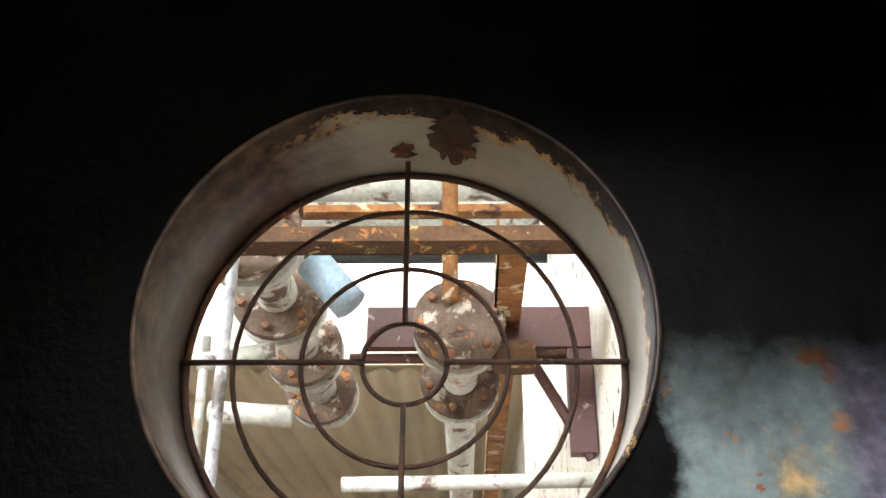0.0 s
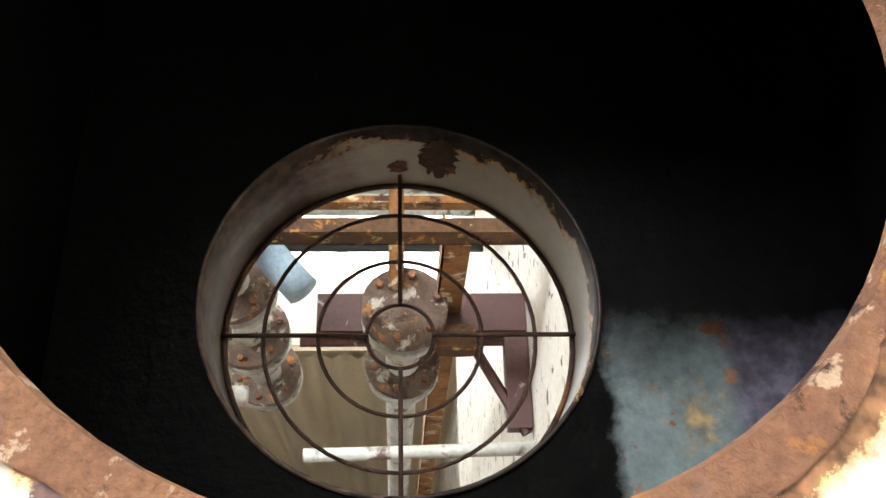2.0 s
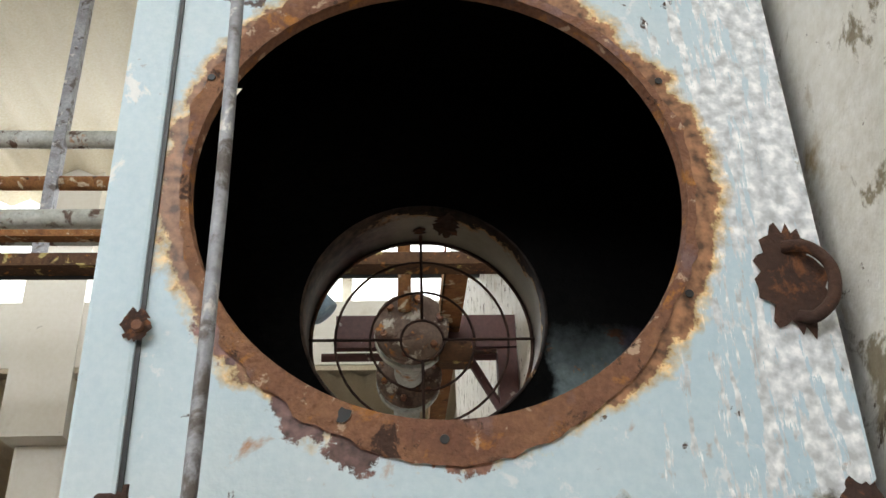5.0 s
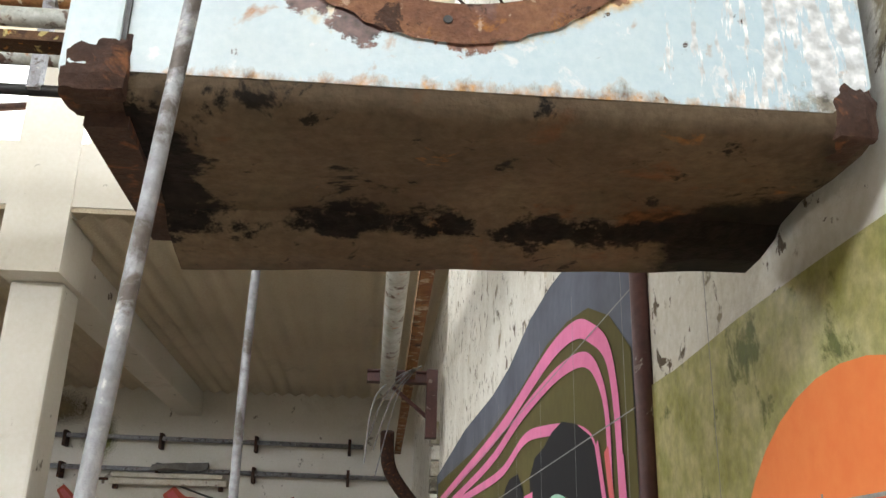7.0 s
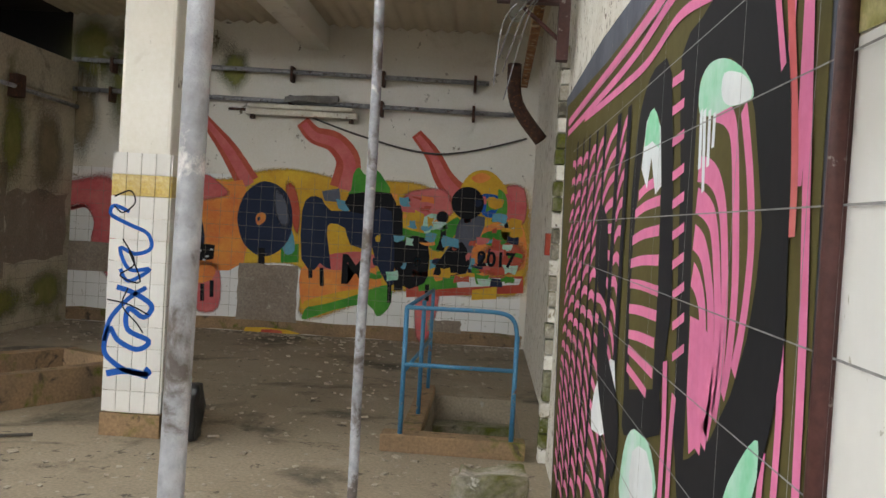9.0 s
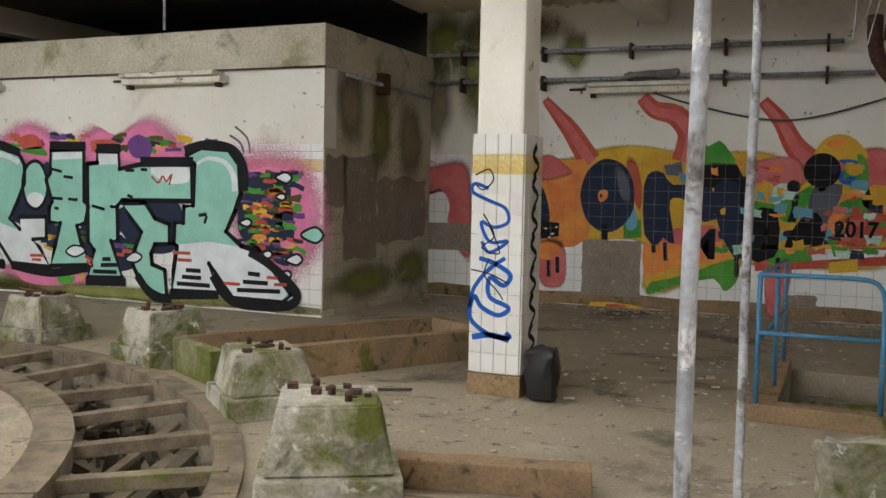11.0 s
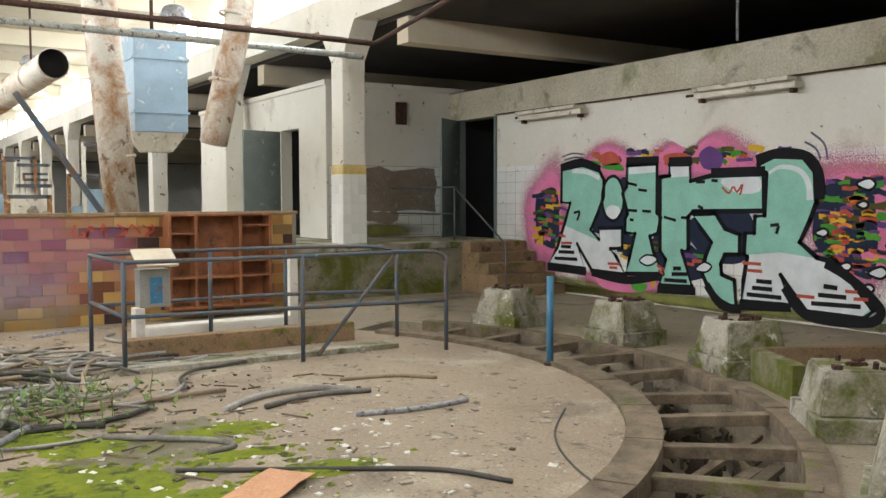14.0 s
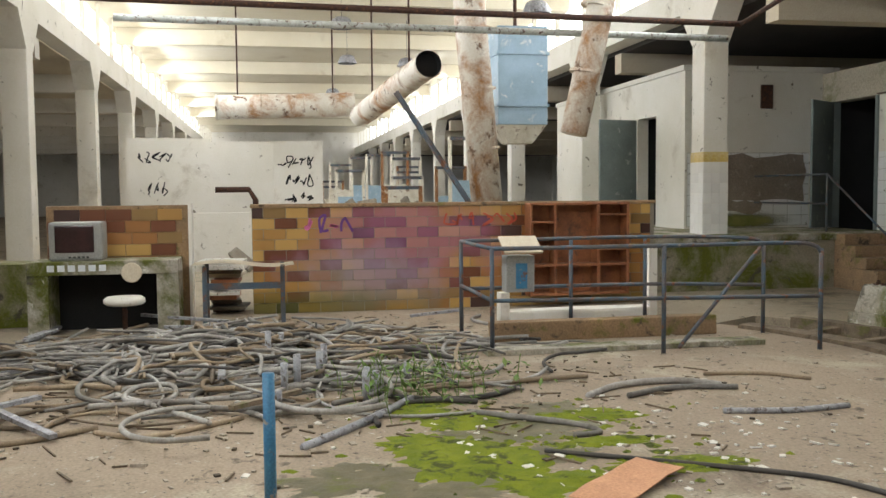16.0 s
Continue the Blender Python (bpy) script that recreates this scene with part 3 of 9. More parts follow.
for face, turn in (((PX0, PY0), 0), ((PX1, PY0), 90)):
    for r in range(12):
        for c in range(4):
            ob = new("tile", tile_ochre if r == 10 else tile_white)
            along = (c + 0.5) * TW
            ob.location = (face[0] + (along if not turn else 0), face[1] + (along if turn else 0), 0.19 + (r + 0.5) * TH)
            ob.rotation_euler = (radians(random.uniform(-0.4, 0.4)), 0, radians(turn + random.uniform(-0.4, 0.4)))
            under(ob, pillar)

# ---- wall paintings ----
BLOCK, NORTH, PIL = Wall((-14.63, 10.48, 0), (1, 0, 0), (0, -1, 0)), Wall((-6.3, 13.86, 0), (1, 0, 0), (0, -1, 0)), Wall((PX0, PY0, 0), (1, 0, 0), (0, -1, 0))
PILS = Wall((PX1, PY0, 0), (0, 1, 0), (1, 0, 0))
EAST = Wall((WR, 0, 0), (0, 1, 0), (-1, 0, 0))
SIDE = Wall((-6.2, 10.48, 0), (0, 1, 0), (1, 0, 0))
CABIN = Wall((-16.3, 7.6, 0), (0, 1, 0), (1, 0, 0))
HOST = {}
for key, wall, name, label in (("a", BLOCK, "graffiti", "mint and white block letters outlined black on pink spray"), ("b", NORTH, "graffiti", "orange, yellow and dark blue graffiti with red horns"), ("c", PIL, "graffiti", "blue and black scrawled tag"), ("d", EAST, "mural", "pink striped black and olive mural"), ("e", PILS, "graffiti", "black drip-like tag on a tiled pillar")):
    HOST[wall] = empty(name, wall.o, label=label, category="graffiti")


def paint(wall, kind, points, colour, lift, extra, closed=False):
    bm = fill(wall, points, lift, None, extra) if kind == "fill" else stroke(wall, points, extra, lift, None, 5, closed)
    return under(part("paint_area" if kind == "fill" else "paint_stroke", bm, P[colour]), HOST[wall])

def soft_fill(wall, points, colour, lift, feather, host=None):
    """A sprayed area whose paint thins out towards its edge."""
    pts = [Vector((p.x, p.y)) for p in smooth_line([(u, v, 0) for u, v in points], 4, True)]
    mid = sum(pts, Vector((0, 0))) / len(pts)
    inner = [mid + (p - mid) * (1 - feather) for p in pts]
    outer = [mid + (p - mid) * (1 + feather) for p in pts]
    bm = bmesh.new()
    dense = bm.verts.layers.float.new("cover")
    a = [bm.verts.new(wall.at(p.x, p.y, lift)) for p in inner]
    b = [bm.verts.new(wall.at(p.x, p.y, lift)) for p in outer]
    for v in a:
        v[dense] = 1.0
    n = len(a)
    for k in range(n):
        bm.faces.new((a[k], a[(k + 1) % n], b[(k + 1) % n], b[k]))
    bm.faces.new(a)
    bmesh.ops.recalc_face_normals(bm, faces=bm.faces[:])
    return under(part("sprayed_area" if host is None else "stain_area", bm, feathered(colour)), host or HOST[wall])


@functools.lru_cache(maxsize=None)
def feathered(colour):
    m = P[colour].copy()
    m.name = "thin_" + P[colour].name
    n, l = m.node_tree.nodes, m.node_tree.links
    attr, grain, add, cut = n.new("ShaderNodeAttribute"), n.new("ShaderNodeTexNoise"), n.new("ShaderNodeMath"), n.new("ShaderNodeMapRange")
    attr.attribute_name = "cover"
    grain.inputs["Scale"].default_value, grain.inputs["Detail"].default_value = 55.0, 4.0
    l.new(n.new("ShaderNodeTexCoord").outputs["Object"], grain.inputs["Vector"])
    add.operation = "ADD"
    l.new(attr.outputs["Fac"], add.inputs[0])
    l.new(grain.outputs["Fac"], add.inputs[1])
    cut.inputs["From Min"].default_value, cut.inputs["From Max"].default_value = 0.6, 1.3
    l.new(add.outputs[0], cut.inputs["Value"])
    l.new(cut.outputs[0], n["Principled BSDF"].inputs["Alpha"])
    return m


# tile fields under the paint
setting("tile_field_block", fill(BLOCK, [(0, 0.14), (8.43, 0.14), (8.43, 2.3), (0, 2.3)], 0.002), M["white"], "white glazed tiles", "tiles")
setting("tile_joints_block", grid_lines(BLOCK, 0, 8.42, 0.16, 2.3, 0.305, 0.204, 0.005, 0.0028), M["grout"], "dark tile joints", "tiles")
setting("tile_band_block", fill(BLOCK, [(7.25, 1.93), (8.42, 1.93), (8.42, 2.1), (7.2, 2.1)], 0.0034), M["yellow_tile"], "ochre patterned tile band", "tiles")
setting("plinth_moss_block", fill(BLOCK, ragged(0.6, 0.02, 8.42, 0.13, 0.015, 24), 0.003), M["mossy"], "moss along the wall foot", "moss")
setting("tile_field_north", fill(NORTH, [(0, 0.18), (6.95, 0.18), (6.95, 2.33), (0, 2.33)], 0.003), M["white"], "white glazed tiles", "tiles")
setting("tile_foot_north", fill(NORTH, ragged(0, 0.0, 7.0, 0.2, 0.015, 20), 0.0045), M["kerb"], "bare brown wall foot", "wall")
PATCHES = ((NORTH, 2.72, 0.18, 3.62, 1.02), (NORTH, 0.0, 0.75, 1.1, 1.2), (NORTH, 5.6, 0.18, 6.1, 0.35), (SIDE, 0.5, 0.75, 1.5, 2.2), (SIDE, 1.5, 0.95, 3.2, 1.9), (SIDE, 0.05, 1.5, 0.6, 2.15), (CABIN, 0.5, 1.42, 2.5, 2.3), (CABIN, 0.5, 1.2, 1.6, 1.45))
setting("tile_field_side", fill(SIDE, [(0.04, 0.1), (3.34, 0.1), (3.34, 2.25), (0.04, 2.25)], 0.003), M["stained"], "stained tiles", "tiles")
setting("tile_field_cabin", fill(CABIN, [(0.05, 0.95), (2.6, 0.95), (2.6, 2.35), (0.05, 2.35)], 0.003), M["white"], "white glazed tiles", "tiles")
setting("tile_joints_cabin", grid_lines(CABIN, 0.05, 2.6, 0.95, 2.35, 0.3, 0.2, 0.008, 0.0036), M["grout"], "dark tile joints", "tiles")
for wall, u0, v0, u1, v1 in PATCHES:
    setting("fallen_tile_patch", fill(wall, ragged(u0, v0, u1, v1, 0.05 if wall is not NORTH else 0.012, 6), 0.0155 if wall is NORTH else 0.006), M["bed"], "bare mortar where tiles have fallen", "wall")
setting("tile_joints_north", grid_lines(NORTH, 0.0, 6.95, 0.18, 2.35, 0.2, 0.2, 0.004, 0.0168), M["grout"], "dark tile joints", "tiles")
setting("tile_joints_side", grid_lines(SIDE, 0.04, 3.3, 0.1, 2.25, 0.3, 0.2, 0.006, 0.0075), M["grout"], "dark tile joints", "tiles")

# writing on the far wall
def writing(text, wall, u, v, size, colour, lift, squash=1.0):
    curve = bpy.data.curves.new("writing", "FONT")
    curve.body, curve.size, curve.offset = text, size, size * 0.03
    ob = new("writing", curve)
    m = Matrix((wall.a, Vector((0, 0, 1)), wall.n)).transposed().to_4x4()
    ob.matrix_world = Matrix.Translation(wall.at(u, v, lift)) @ m @ Matrix.Diagonal((squash, 1, 1, 1))
    bpy.context.view_layer.update()
    me = bpy.data.meshes.new_from_object(ob.evaluated_get(bpy.context.evaluated_depsgraph_get()))
    me.materials.clear()
    me.materials.append(P[colour])
    done = new("writing", me)
    done.matrix_world = ob.matrix_world
    bpy.data.objects.remove(ob)
    return done


# the mural: olive ground, slate border, black rings, pink bands
mural = HOST[EAST]
def mp(kind, pts, colour, lift, extra, closed=False):
    return paint(EAST, kind, pts, colour, lift, extra, closed)
TOP = [(6.71, 2.64), (4.55, 2.56), (3.73, 2.55), (3.05, 2.56), (2.58, 2.59), (2.3, 2.58), (2.08, 2.55), (1.9, 2.48), (1.76, 2.38)]
def top_at(u):
    for (a, b), (c, d) in zip(TOP, TOP[1:]):
        if c <= u <= a:
            return b + (d - b) * (a - u) / (a - c)
    return TOP[0][1] if u > TOP[0][0] else TOP[-1][1]
mp("fill", [(1.69, 0.0), (1.69, 2.86)] + [(2.02, 2.71), (2.23, 2.72), (2.5, 2.74), (2.84, 2.74), (3.29, 2.69), (3.74, 2.68), (4.83, 2.72), (6.84, 2.71)] + [(6.1, 0.0)], "slate", 0.003, 0)
mp("fill", [(1.7, 0.0)] + list(reversed(TOP)) + [(6.05, 0.0)], "olive", 0.005, 0)
mp("stroke", [(6.51, 2.5), (4.81, 2.5), (3.9, 2.5), (3.29, 2.51), (2.75, 2.54), (2.44, 2.55), (2.19, 2.53), (2.04, 2.48), (1.93, 2.42), (1.88, 2.34), (1.86, 2.23), (1.85, 2.02), (1.85, 1.87)], "pink", 0.0078, (0.05, 0.04))
mp("stroke", [(6.5, 2.43), (4.54, 2.42), (3.65, 2.43), (3.05, 2.47), (2.59, 2.48), (2.31, 2.47), (2.11, 2.44), (2.0, 2.38), (1.94, 2.29), (1.93, 2.13), (1.91, 2.02), (1.9, 1.96)], "pink", 0.0079, (0.04, 0.03))
mp("stroke", [(5.42, 2.4), (4.09, 2.36), (3.42, 2.35), (2.95, 2.39), (2.59, 2.36), (2.26, 2.31), (2.08, 2.26), (2.02, 2.19), (1.96, 2.09), (1.95, 2.03)], "pink", 0.008, (0.035, 0.024))
# the near ring
mp("fill", [(2.566, 1.148), (2.684, 1.521), (2.772, 1.956), (2.854, 2.267), (2.626, 2.321), (2.376, 2.349), (2.083, 2.27), (1.98, 2.163), (1.924, 2.075), (1.902, 1.996), (1.887, 1.9), (1.876, 1.807), (1.868, 1.714), (1.86, 1.622), (1.879, 1.525), (1.923, 1.42), (2.029, 1.308)], "ink", 0.0082, 2)
mp("fill", [(2.522, 1.251), (2.531, 1.404), (2.547, 1.537), (2.577, 1.739), (2.614, 1.946), (2.618, 2.085), (2.606, 2.166), (2.48, 2.187), (2.33, 2.166), (2.2, 2.117), (2.118, 2.023), (2.067, 1.912), (2.023, 1.807), (2.034, 1.704), (2.069, 1.596), (2.155, 1.474), (2.293, 1.352), (2.467, 1.269)], "olive", 0.0086, 0)
mp("fill", [(2.545, 1.592), (2.431, 1.59), (2.336, 1.563), (2.297, 1.472), (2.35, 1.339), (2.47, 1.278), (2.526, 1.405)], "pink", 0.0088, 0)
mp("stroke", [(2.195, 2.043), (2.126, 1.916), (2.084, 1.786), (2.088, 1.679), (2.112, 1.591), (2.146, 1.52)], "pink", 0.009, (0.044, 0.041))
mp("stroke", [(2.422, 2.067), (2.316, 2.041), (2.249, 1.981), (2.197, 1.807), (2.172, 1.673), (2.184, 1.537), (2.216, 1.463)], "pink", 0.009, (0.055, 0.045))
mp("stroke", [(2.559, 1.943), (2.451, 1.93), (2.361, 1.894), (2.295, 1.819), (2.247, 1.668), (2.238, 1.529), (2.269, 1.405)], "pink", 0.009, (0.062, 0.047))
mp("stroke", [(2.555, 1.868), (2.449, 1.846), (2.377, 1.807), (2.323, 1.711), (2.281, 1.57), (2.291, 1.449), (2.329, 1.356)], "pink", 0.009, (0.062, 0.051))
mp("stroke", [(2.559, 1.781), (2.467, 1.756), (2.397, 1.694), (2.349, 1.611), (2.325, 1.467), (2.346, 1.327)], "pink", 0.009, (0.063, 0.051))
mp("stroke", [(2.551, 1.693), (2.479, 1.664), (2.424, 1.604), (2.383, 1.457), (2.393, 1.304)], "pink", 0.009, (0.062, 0.055))
mp("fill", [(2.601, 2.151), (2.521, 2.185), (2.378, 2.174), (2.236, 2.131), (2.146, 2.081), (2.146, 2.05), (2.302, 2.057), (2.445, 2.057), (2.587, 2.081)], "aqua", 0.0094, 3)
mp("fill", [(2.369, 2.14), (2.232, 2.117), (2.154, 2.082), (2.155, 2.053), (2.303, 2.06), (2.38, 2.092)], "snow", 0.0096, 3)
mp("stroke", [(2.531, 2.081), (2.498, 1.886)], "snow", 0.0097, (0.029, 0.027))
mp("stroke", [(2.48, 2.074), (2.466, 1.943)], "snow", 0.0097, (0.027, 0.027))
mp("stroke", [(2.431, 2.062), (2.43, 1.983)], "snow", 0.0097, (0.026, 0.026))
mp("stroke", [(2.565, 2.085), (2.548, 1.942)], "snow", 0.0097, (0.029, 0.029))
mp("stroke", [(1.849, 2.197), (1.803, 1.851), (1.775, 1.632), (1.759, 1.382)], "pink", 0.0082, (0.039, 0.035))
mp("stroke", [(1.955, 2.225), (1.875, 1.946), (1.859, 1.788)], "rose", 0.0082, (0.036, 0.032))
mp("stroke", [(2.032, 2.246), (1.96, 2.081)], "pink", 0.0084, (0.03, 0.028))
mp("stroke", [(1.887, 1.656), (1.862, 1.51), (1.862, 1.351)], "pink", 0.0081, (0.033, 0.032))
mp("stroke", [(1.932, 1.418), (1.937, 1.328)], "pink", 0.0081, (0.03, 0.03))
mp("fill", [(2.163, 1.259), (2.059, 1.37), (1.976, 1.427), (1.95, 1.413), (1.974, 1.317)], "aqua", 0.0096, 2)
# the second ring and its waves
mp("fill", [(3.465, 1.231), (3.565, 1.769), (3.562, 2.006), (3.495, 2.194), (3.346, 2.285), (3.162, 2.304), (2.982, 2.243), (2.826, 1.808), (2.777, 1.569), (2.857, 1.344), (2.822, 1.243), (3.412, 1.108)], "ink", 0.0083, 2)
mp("fill", [(3.431, 1.941), (3.392, 2.07), (3.329, 2.155), (3.229, 2.179), (3.108, 2.121), (3.04, 1.973), (2.989, 1.727), (2.965, 1.486), (2.957, 1.342), (3.358, 1.27), (3.454, 1.503), (3.472, 1.751)], "olive", 0.0086, 0)
mp("fill", [(3.396, 1.996), (3.347, 2.148), (3.227, 2.175), (3.092, 2.102), (3.022, 1.923), (3.112, 1.902), (3.22, 2.02), (3.264, 1.925)], "snow", 0.0092, 0)
mp("fill", [(3.359, 2.067), (3.328, 2.152), (3.227, 2.175), (3.114, 2.113), (3.098, 2.041), (3.219, 2.072)], "aqua", 0.0094, 2)
mp("stroke", [(3.418, 1.907), (3.261, 1.931), (3.047, 1.944)], "pink", 0.009, 0.033)
mp("stroke", [(3.463, 1.847), (3.275, 1.87), (3.026, 1.882)], "pink", 0.009, 0.032)
mp("stroke", [(3.486, 1.757), (3.28, 1.781), (3.013, 1.795)], "pink", 0.009, 0.033)
mp("stroke", [(3.491, 1.679), (3.272, 1.698), (2.991, 1.709)], "pink", 0.009, 0.032)
mp("stroke", [(3.475, 1.612), (3.253, 1.62), (2.969, 1.621)], "pink", 0.009, 0.031)
mp("stroke", [(3.464, 1.527), (3.247, 1.541), (2.97, 1.55)], "pink", 0.009, 0.032)
mp("stroke", [(3.442, 1.443), (3.239, 1.459), (2.977, 1.471)], "pink", 0.009, 0.031)
mp("stroke", [(3.434, 1.394), (3.232, 1.391), (2.973, 1.384)], "pink", 0.009, 0.031)
mp("stroke", [(3.433, 1.333), (3.271, 1.325), (3.056, 1.312)], "pink", 0.009, 0.03)
mp("stroke", [(2.955, 2.21), (2.872, 2.209), (2.802, 2.209)], "pink", 0.0091, 0.027)
mp("stroke", [(2.929, 2.127), (2.847, 2.129), (2.778, 2.132)], "pink", 0.0091, 0.026)
mp("stroke", [(2.9, 2.038), (2.82, 2.042), (2.752, 2.048)], "pink", 0.0091, 0.026)
mp("stroke", [(2.869, 1.942), (2.791, 1.95), (2.725, 1.958)], "pink", 0.0091, 0.025)
mp("stroke", [(2.844, 1.865), (2.768, 1.875), (2.703, 1.884)], "pink", 0.0091, 0.025)
mp("stroke", [(2.817, 1.781), (2.742, 1.793), (2.678, 1.805)], "pink", 0.0091, 0.024)
mp("stroke", [(2.792, 1.703), (2.718, 1.718), (2.656, 1.731)], "pink", 0.0091, 0.024)
mp("stroke", [(2.766, 1.625), (2.695, 1.642), (2.633, 1.658)], "pink", 0.0091, 0.023)
mp("stroke", [(2.741, 1.546), (2.671, 1.565), (2.61, 1.583)], "pink", 0.0091, 0.023)
mp("stroke", [(2.716, 1.468), (2.647, 1.49), (2.588, 1.509)], "pink", 0.0091, 0.022)
mp("stroke", [(2.666, 1.379), (2.677, 1.262), (2.668, 1.105)], "pink", 0.009, (0.051, 0.051))
mp("stroke", [(2.804, 1.445), (2.768, 1.27), (2.764, 1.076)], "pink", 0.009, (0.057, 0.056))
mp("fill", [(3.391, 0.885), (3.39, 1.056), (3.265, 1.156), (3.085, 1.183), (2.914, 1.174), (2.837, 1.054)], "aqua", 0.0096, 3)
mp("fill", [(3.219, 1.098), (2.98, 1.158), (2.837, 1.054), (3.2, 0.943)], "snow", 0.0098, 2)
mp("fill", [(4.273, 0.935), (4.245, 1.111), (3.962, 1.251), (3.719, 1.31), (3.668, 1.07)], "snow", 0.0095, 2)
# further bars and rows
for u, w in ((3.72, 0.09), (3.98, 0.1), (4.42, 0.08), (4.72, 0.07), (5.05, 0.08), (5.35, 0.06), (5.7, 0.07)):
    mp("stroke", [(u, 0.0), (u, 1.2), (u + 0.02, top_at(u) - 0.3)], "ink", 0.0094, w)
for u0, u1 in ((3.76, 3.94), (4.03, 4.4), (4.45, 4.7), (4.75, 5.02), (5.08, 5.33), (5.38, 5.68), (5.72, 5.96)):
    z = 0.3
    while z < top_at((u0 + u1) / 2) - 0.35:
        bend = 0.05 * math.sin(z * 3.4 + u0)
        mp("stroke", [(u0, z - bend), ((u0 + u1) / 2, z + 0.02), (u1, z + bend)], "pink", 0.0087, 0.04)
        z += 0.098
mp("fill", [(3.55, 1.15), (3.95, 1.32), (4.25, 1.45), (4.2, 1.2), (3.9, 1.02), (3.6, 0.9)], "ink", 0.0098, 3)
mp("fill", [(4.1, 1.5), (4.5, 1.62), (4.5, 1.9), (4.15, 1.82)], "ink", 0.0098, 2)
# pale joints of the big tiles show through
joints = bmesh.new()
for k in range(12):
    stroke(EAST, [(1.68, 0.215 * k + 0.115), (6.0, 0.215 * k + 0.115)], 0.003, 0.0108, joints, 1)
for k in range(12):
    stroke(EAST, [(1.36 + 0.43 * k, 0), (1.36 + 0.43 * k, 2.62)], 0.0025, 0.0109, joints, 1)
setting("tile_joints_east", joints, M["chalk"], "pale joints between large wall tiles", "tiles")
# tiled stretch beside the mural with an orange disc and olive band
setting("tile_field_east", fill(EAST, [(0.2, 0.0), (1.7, 0.0), (1.7, 2.07), (0.2, 2.07)], 0.002), M["white"], "white wall tiles", "tiles")
disc = empty("painted_disc", EAST.at(1.02, 1.88, 0), label="orange disc with a green core sprayed on tiles", category="graffiti")
under(part("paint_area", fill(EAST, disc_pts(1.03, 1.87, 0.33, 0.31, 40), 0.005), P["tangerine"]), disc)
under(part("paint_area", fill(EAST, disc_pts(1.0, 1.82, 0.17, 0.17, 30), 0.007), P["vivid"]), disc)
setting("tile_band_east", fill(EAST, ragged(0.9, 2.07, 1.66, 2.29, 0.006, 6), 0.004), shade("olive_patterned_tile", (0.5, 0.46, 0.22), (0.27, 0.26, 0.05), 14.0, 0.5, spots=((MOSS, 11.0, 0.2, 0.08, 1),)), "olive patterned tile band", "tiles")
edge_tiles = grid_lines(EAST, 0.25, 1.66, 0.115, 2.06, 0.28, 0.215, 0.004, 0.0085)
setting("tile_joints_east_edge", edge_tiles, M["chalk"], "thin joints of the tiles", "tiles")

for k in range(7):
    z = 0.35 + 0.25 * k
    paint(PILS, "stroke", [(0.2 + 0.05 * (k % 2), z), (0.34, z + 0.08), (0.2, z + 0.16), (0.28, z + 0.25)], "ink", 0.0145, (0.03, 0.07))
soft_fill(BLOCK, [(0.93, 1.53), (1.26, 1.99), (1.89, 2.19), (2.05, 0.65), (1.18, 0.61)], "pink", 0.004, 0.5)
soft_fill(BLOCK, [(2.48, 2.28), (3.12, 2.6), (3.74, 2.36), (3.74, 2.03), (2.63, 2.04)], "pink", 0.004, 0.5)
soft_fill(BLOCK, [(4.13, 2.26), (4.56, 2.54), (4.93, 2.42), (5.45, 2.64), (6.01, 2.34), (6.23, 2.02), (4.26, 2.03)], "pink", 0.004, 0.5)
soft_fill(BLOCK, [(7.15, 2.02), (8.0, 2.02), (8.33, 1.49), (8.25, 0.88), (7.57, 0.57), (7.07, 1.22)], "pink", 0.004, 0.5)
soft_fill(BLOCK, [(2.64, 0.39), (3.76, 0.41), (4.53, 0.32), (3.76, 0.08), (2.93, 0.11)], "pink", 0.004, 0.5)
paint(BLOCK, "fill", [(1.1, 1.53), (1.42, 1.94), (1.89, 2.04), (1.89, 0.74), (1.34, 0.82)], "pink", 0.006, 4)
paint(BLOCK, "fill", [(2.77, 2.33), (3.12, 2.51), (3.54, 2.36), (3.54, 2.13), (2.85, 2.13)], "pink", 0.006, 4)
paint(BLOCK, "fill", [(4.32, 2.26), (4.56, 2.46), (4.93, 2.29), (5.45, 2.54), (5.79, 2.24), (5.46, 2.03)], "pink", 0.006, 4)
paint(BLOCK, "fill", [(7.35, 1.94), (8.0, 1.9), (8.21, 1.49), (8.12, 0.87), (7.57, 0.69), (7.27, 1.23)], "pink", 0.006, 4)
paint(BLOCK, "fill", [(2.93, 0.35), (3.76, 0.36), (4.28, 0.3), (3.76, 0.15), (3.08, 0.17)], "pink", 0.006, 4)
paint(BLOCK, "fill", [(1.29, 1.74), (1.81, 1.86), (1.92, 1.24), (1.82, 0.79), (1.34, 0.92), (1.23, 1.33)], "navy", 0.008, 4)
paint(BLOCK, "fill", [(7.24, 1.82), (7.82, 1.85), (7.97, 1.4), (7.98, 0.86), (7.85, 0.66), (7.28, 0.91), (7.07, 1.22)], "navy", 0.008, 4)
paint(BLOCK, "fill", [(2.85, 1.27), (3.54, 2.04), (4.27, 1.31), (3.75, 0.92), (2.93, 1.08)], "navy", 0.008, 4)
paint(BLOCK, "fill", [(4.89, 1.32), (5.92, 1.52), (6.14, 1.19), (5.93, 0.76), (5.25, 0.81)], "navy", 0.008, 4)
paint(BLOCK, "fill", [(4.27, 1.12), (5.01, 0.97), (5.37, 0.55), (4.28, 0.39)], "navy", 0.008, 4)
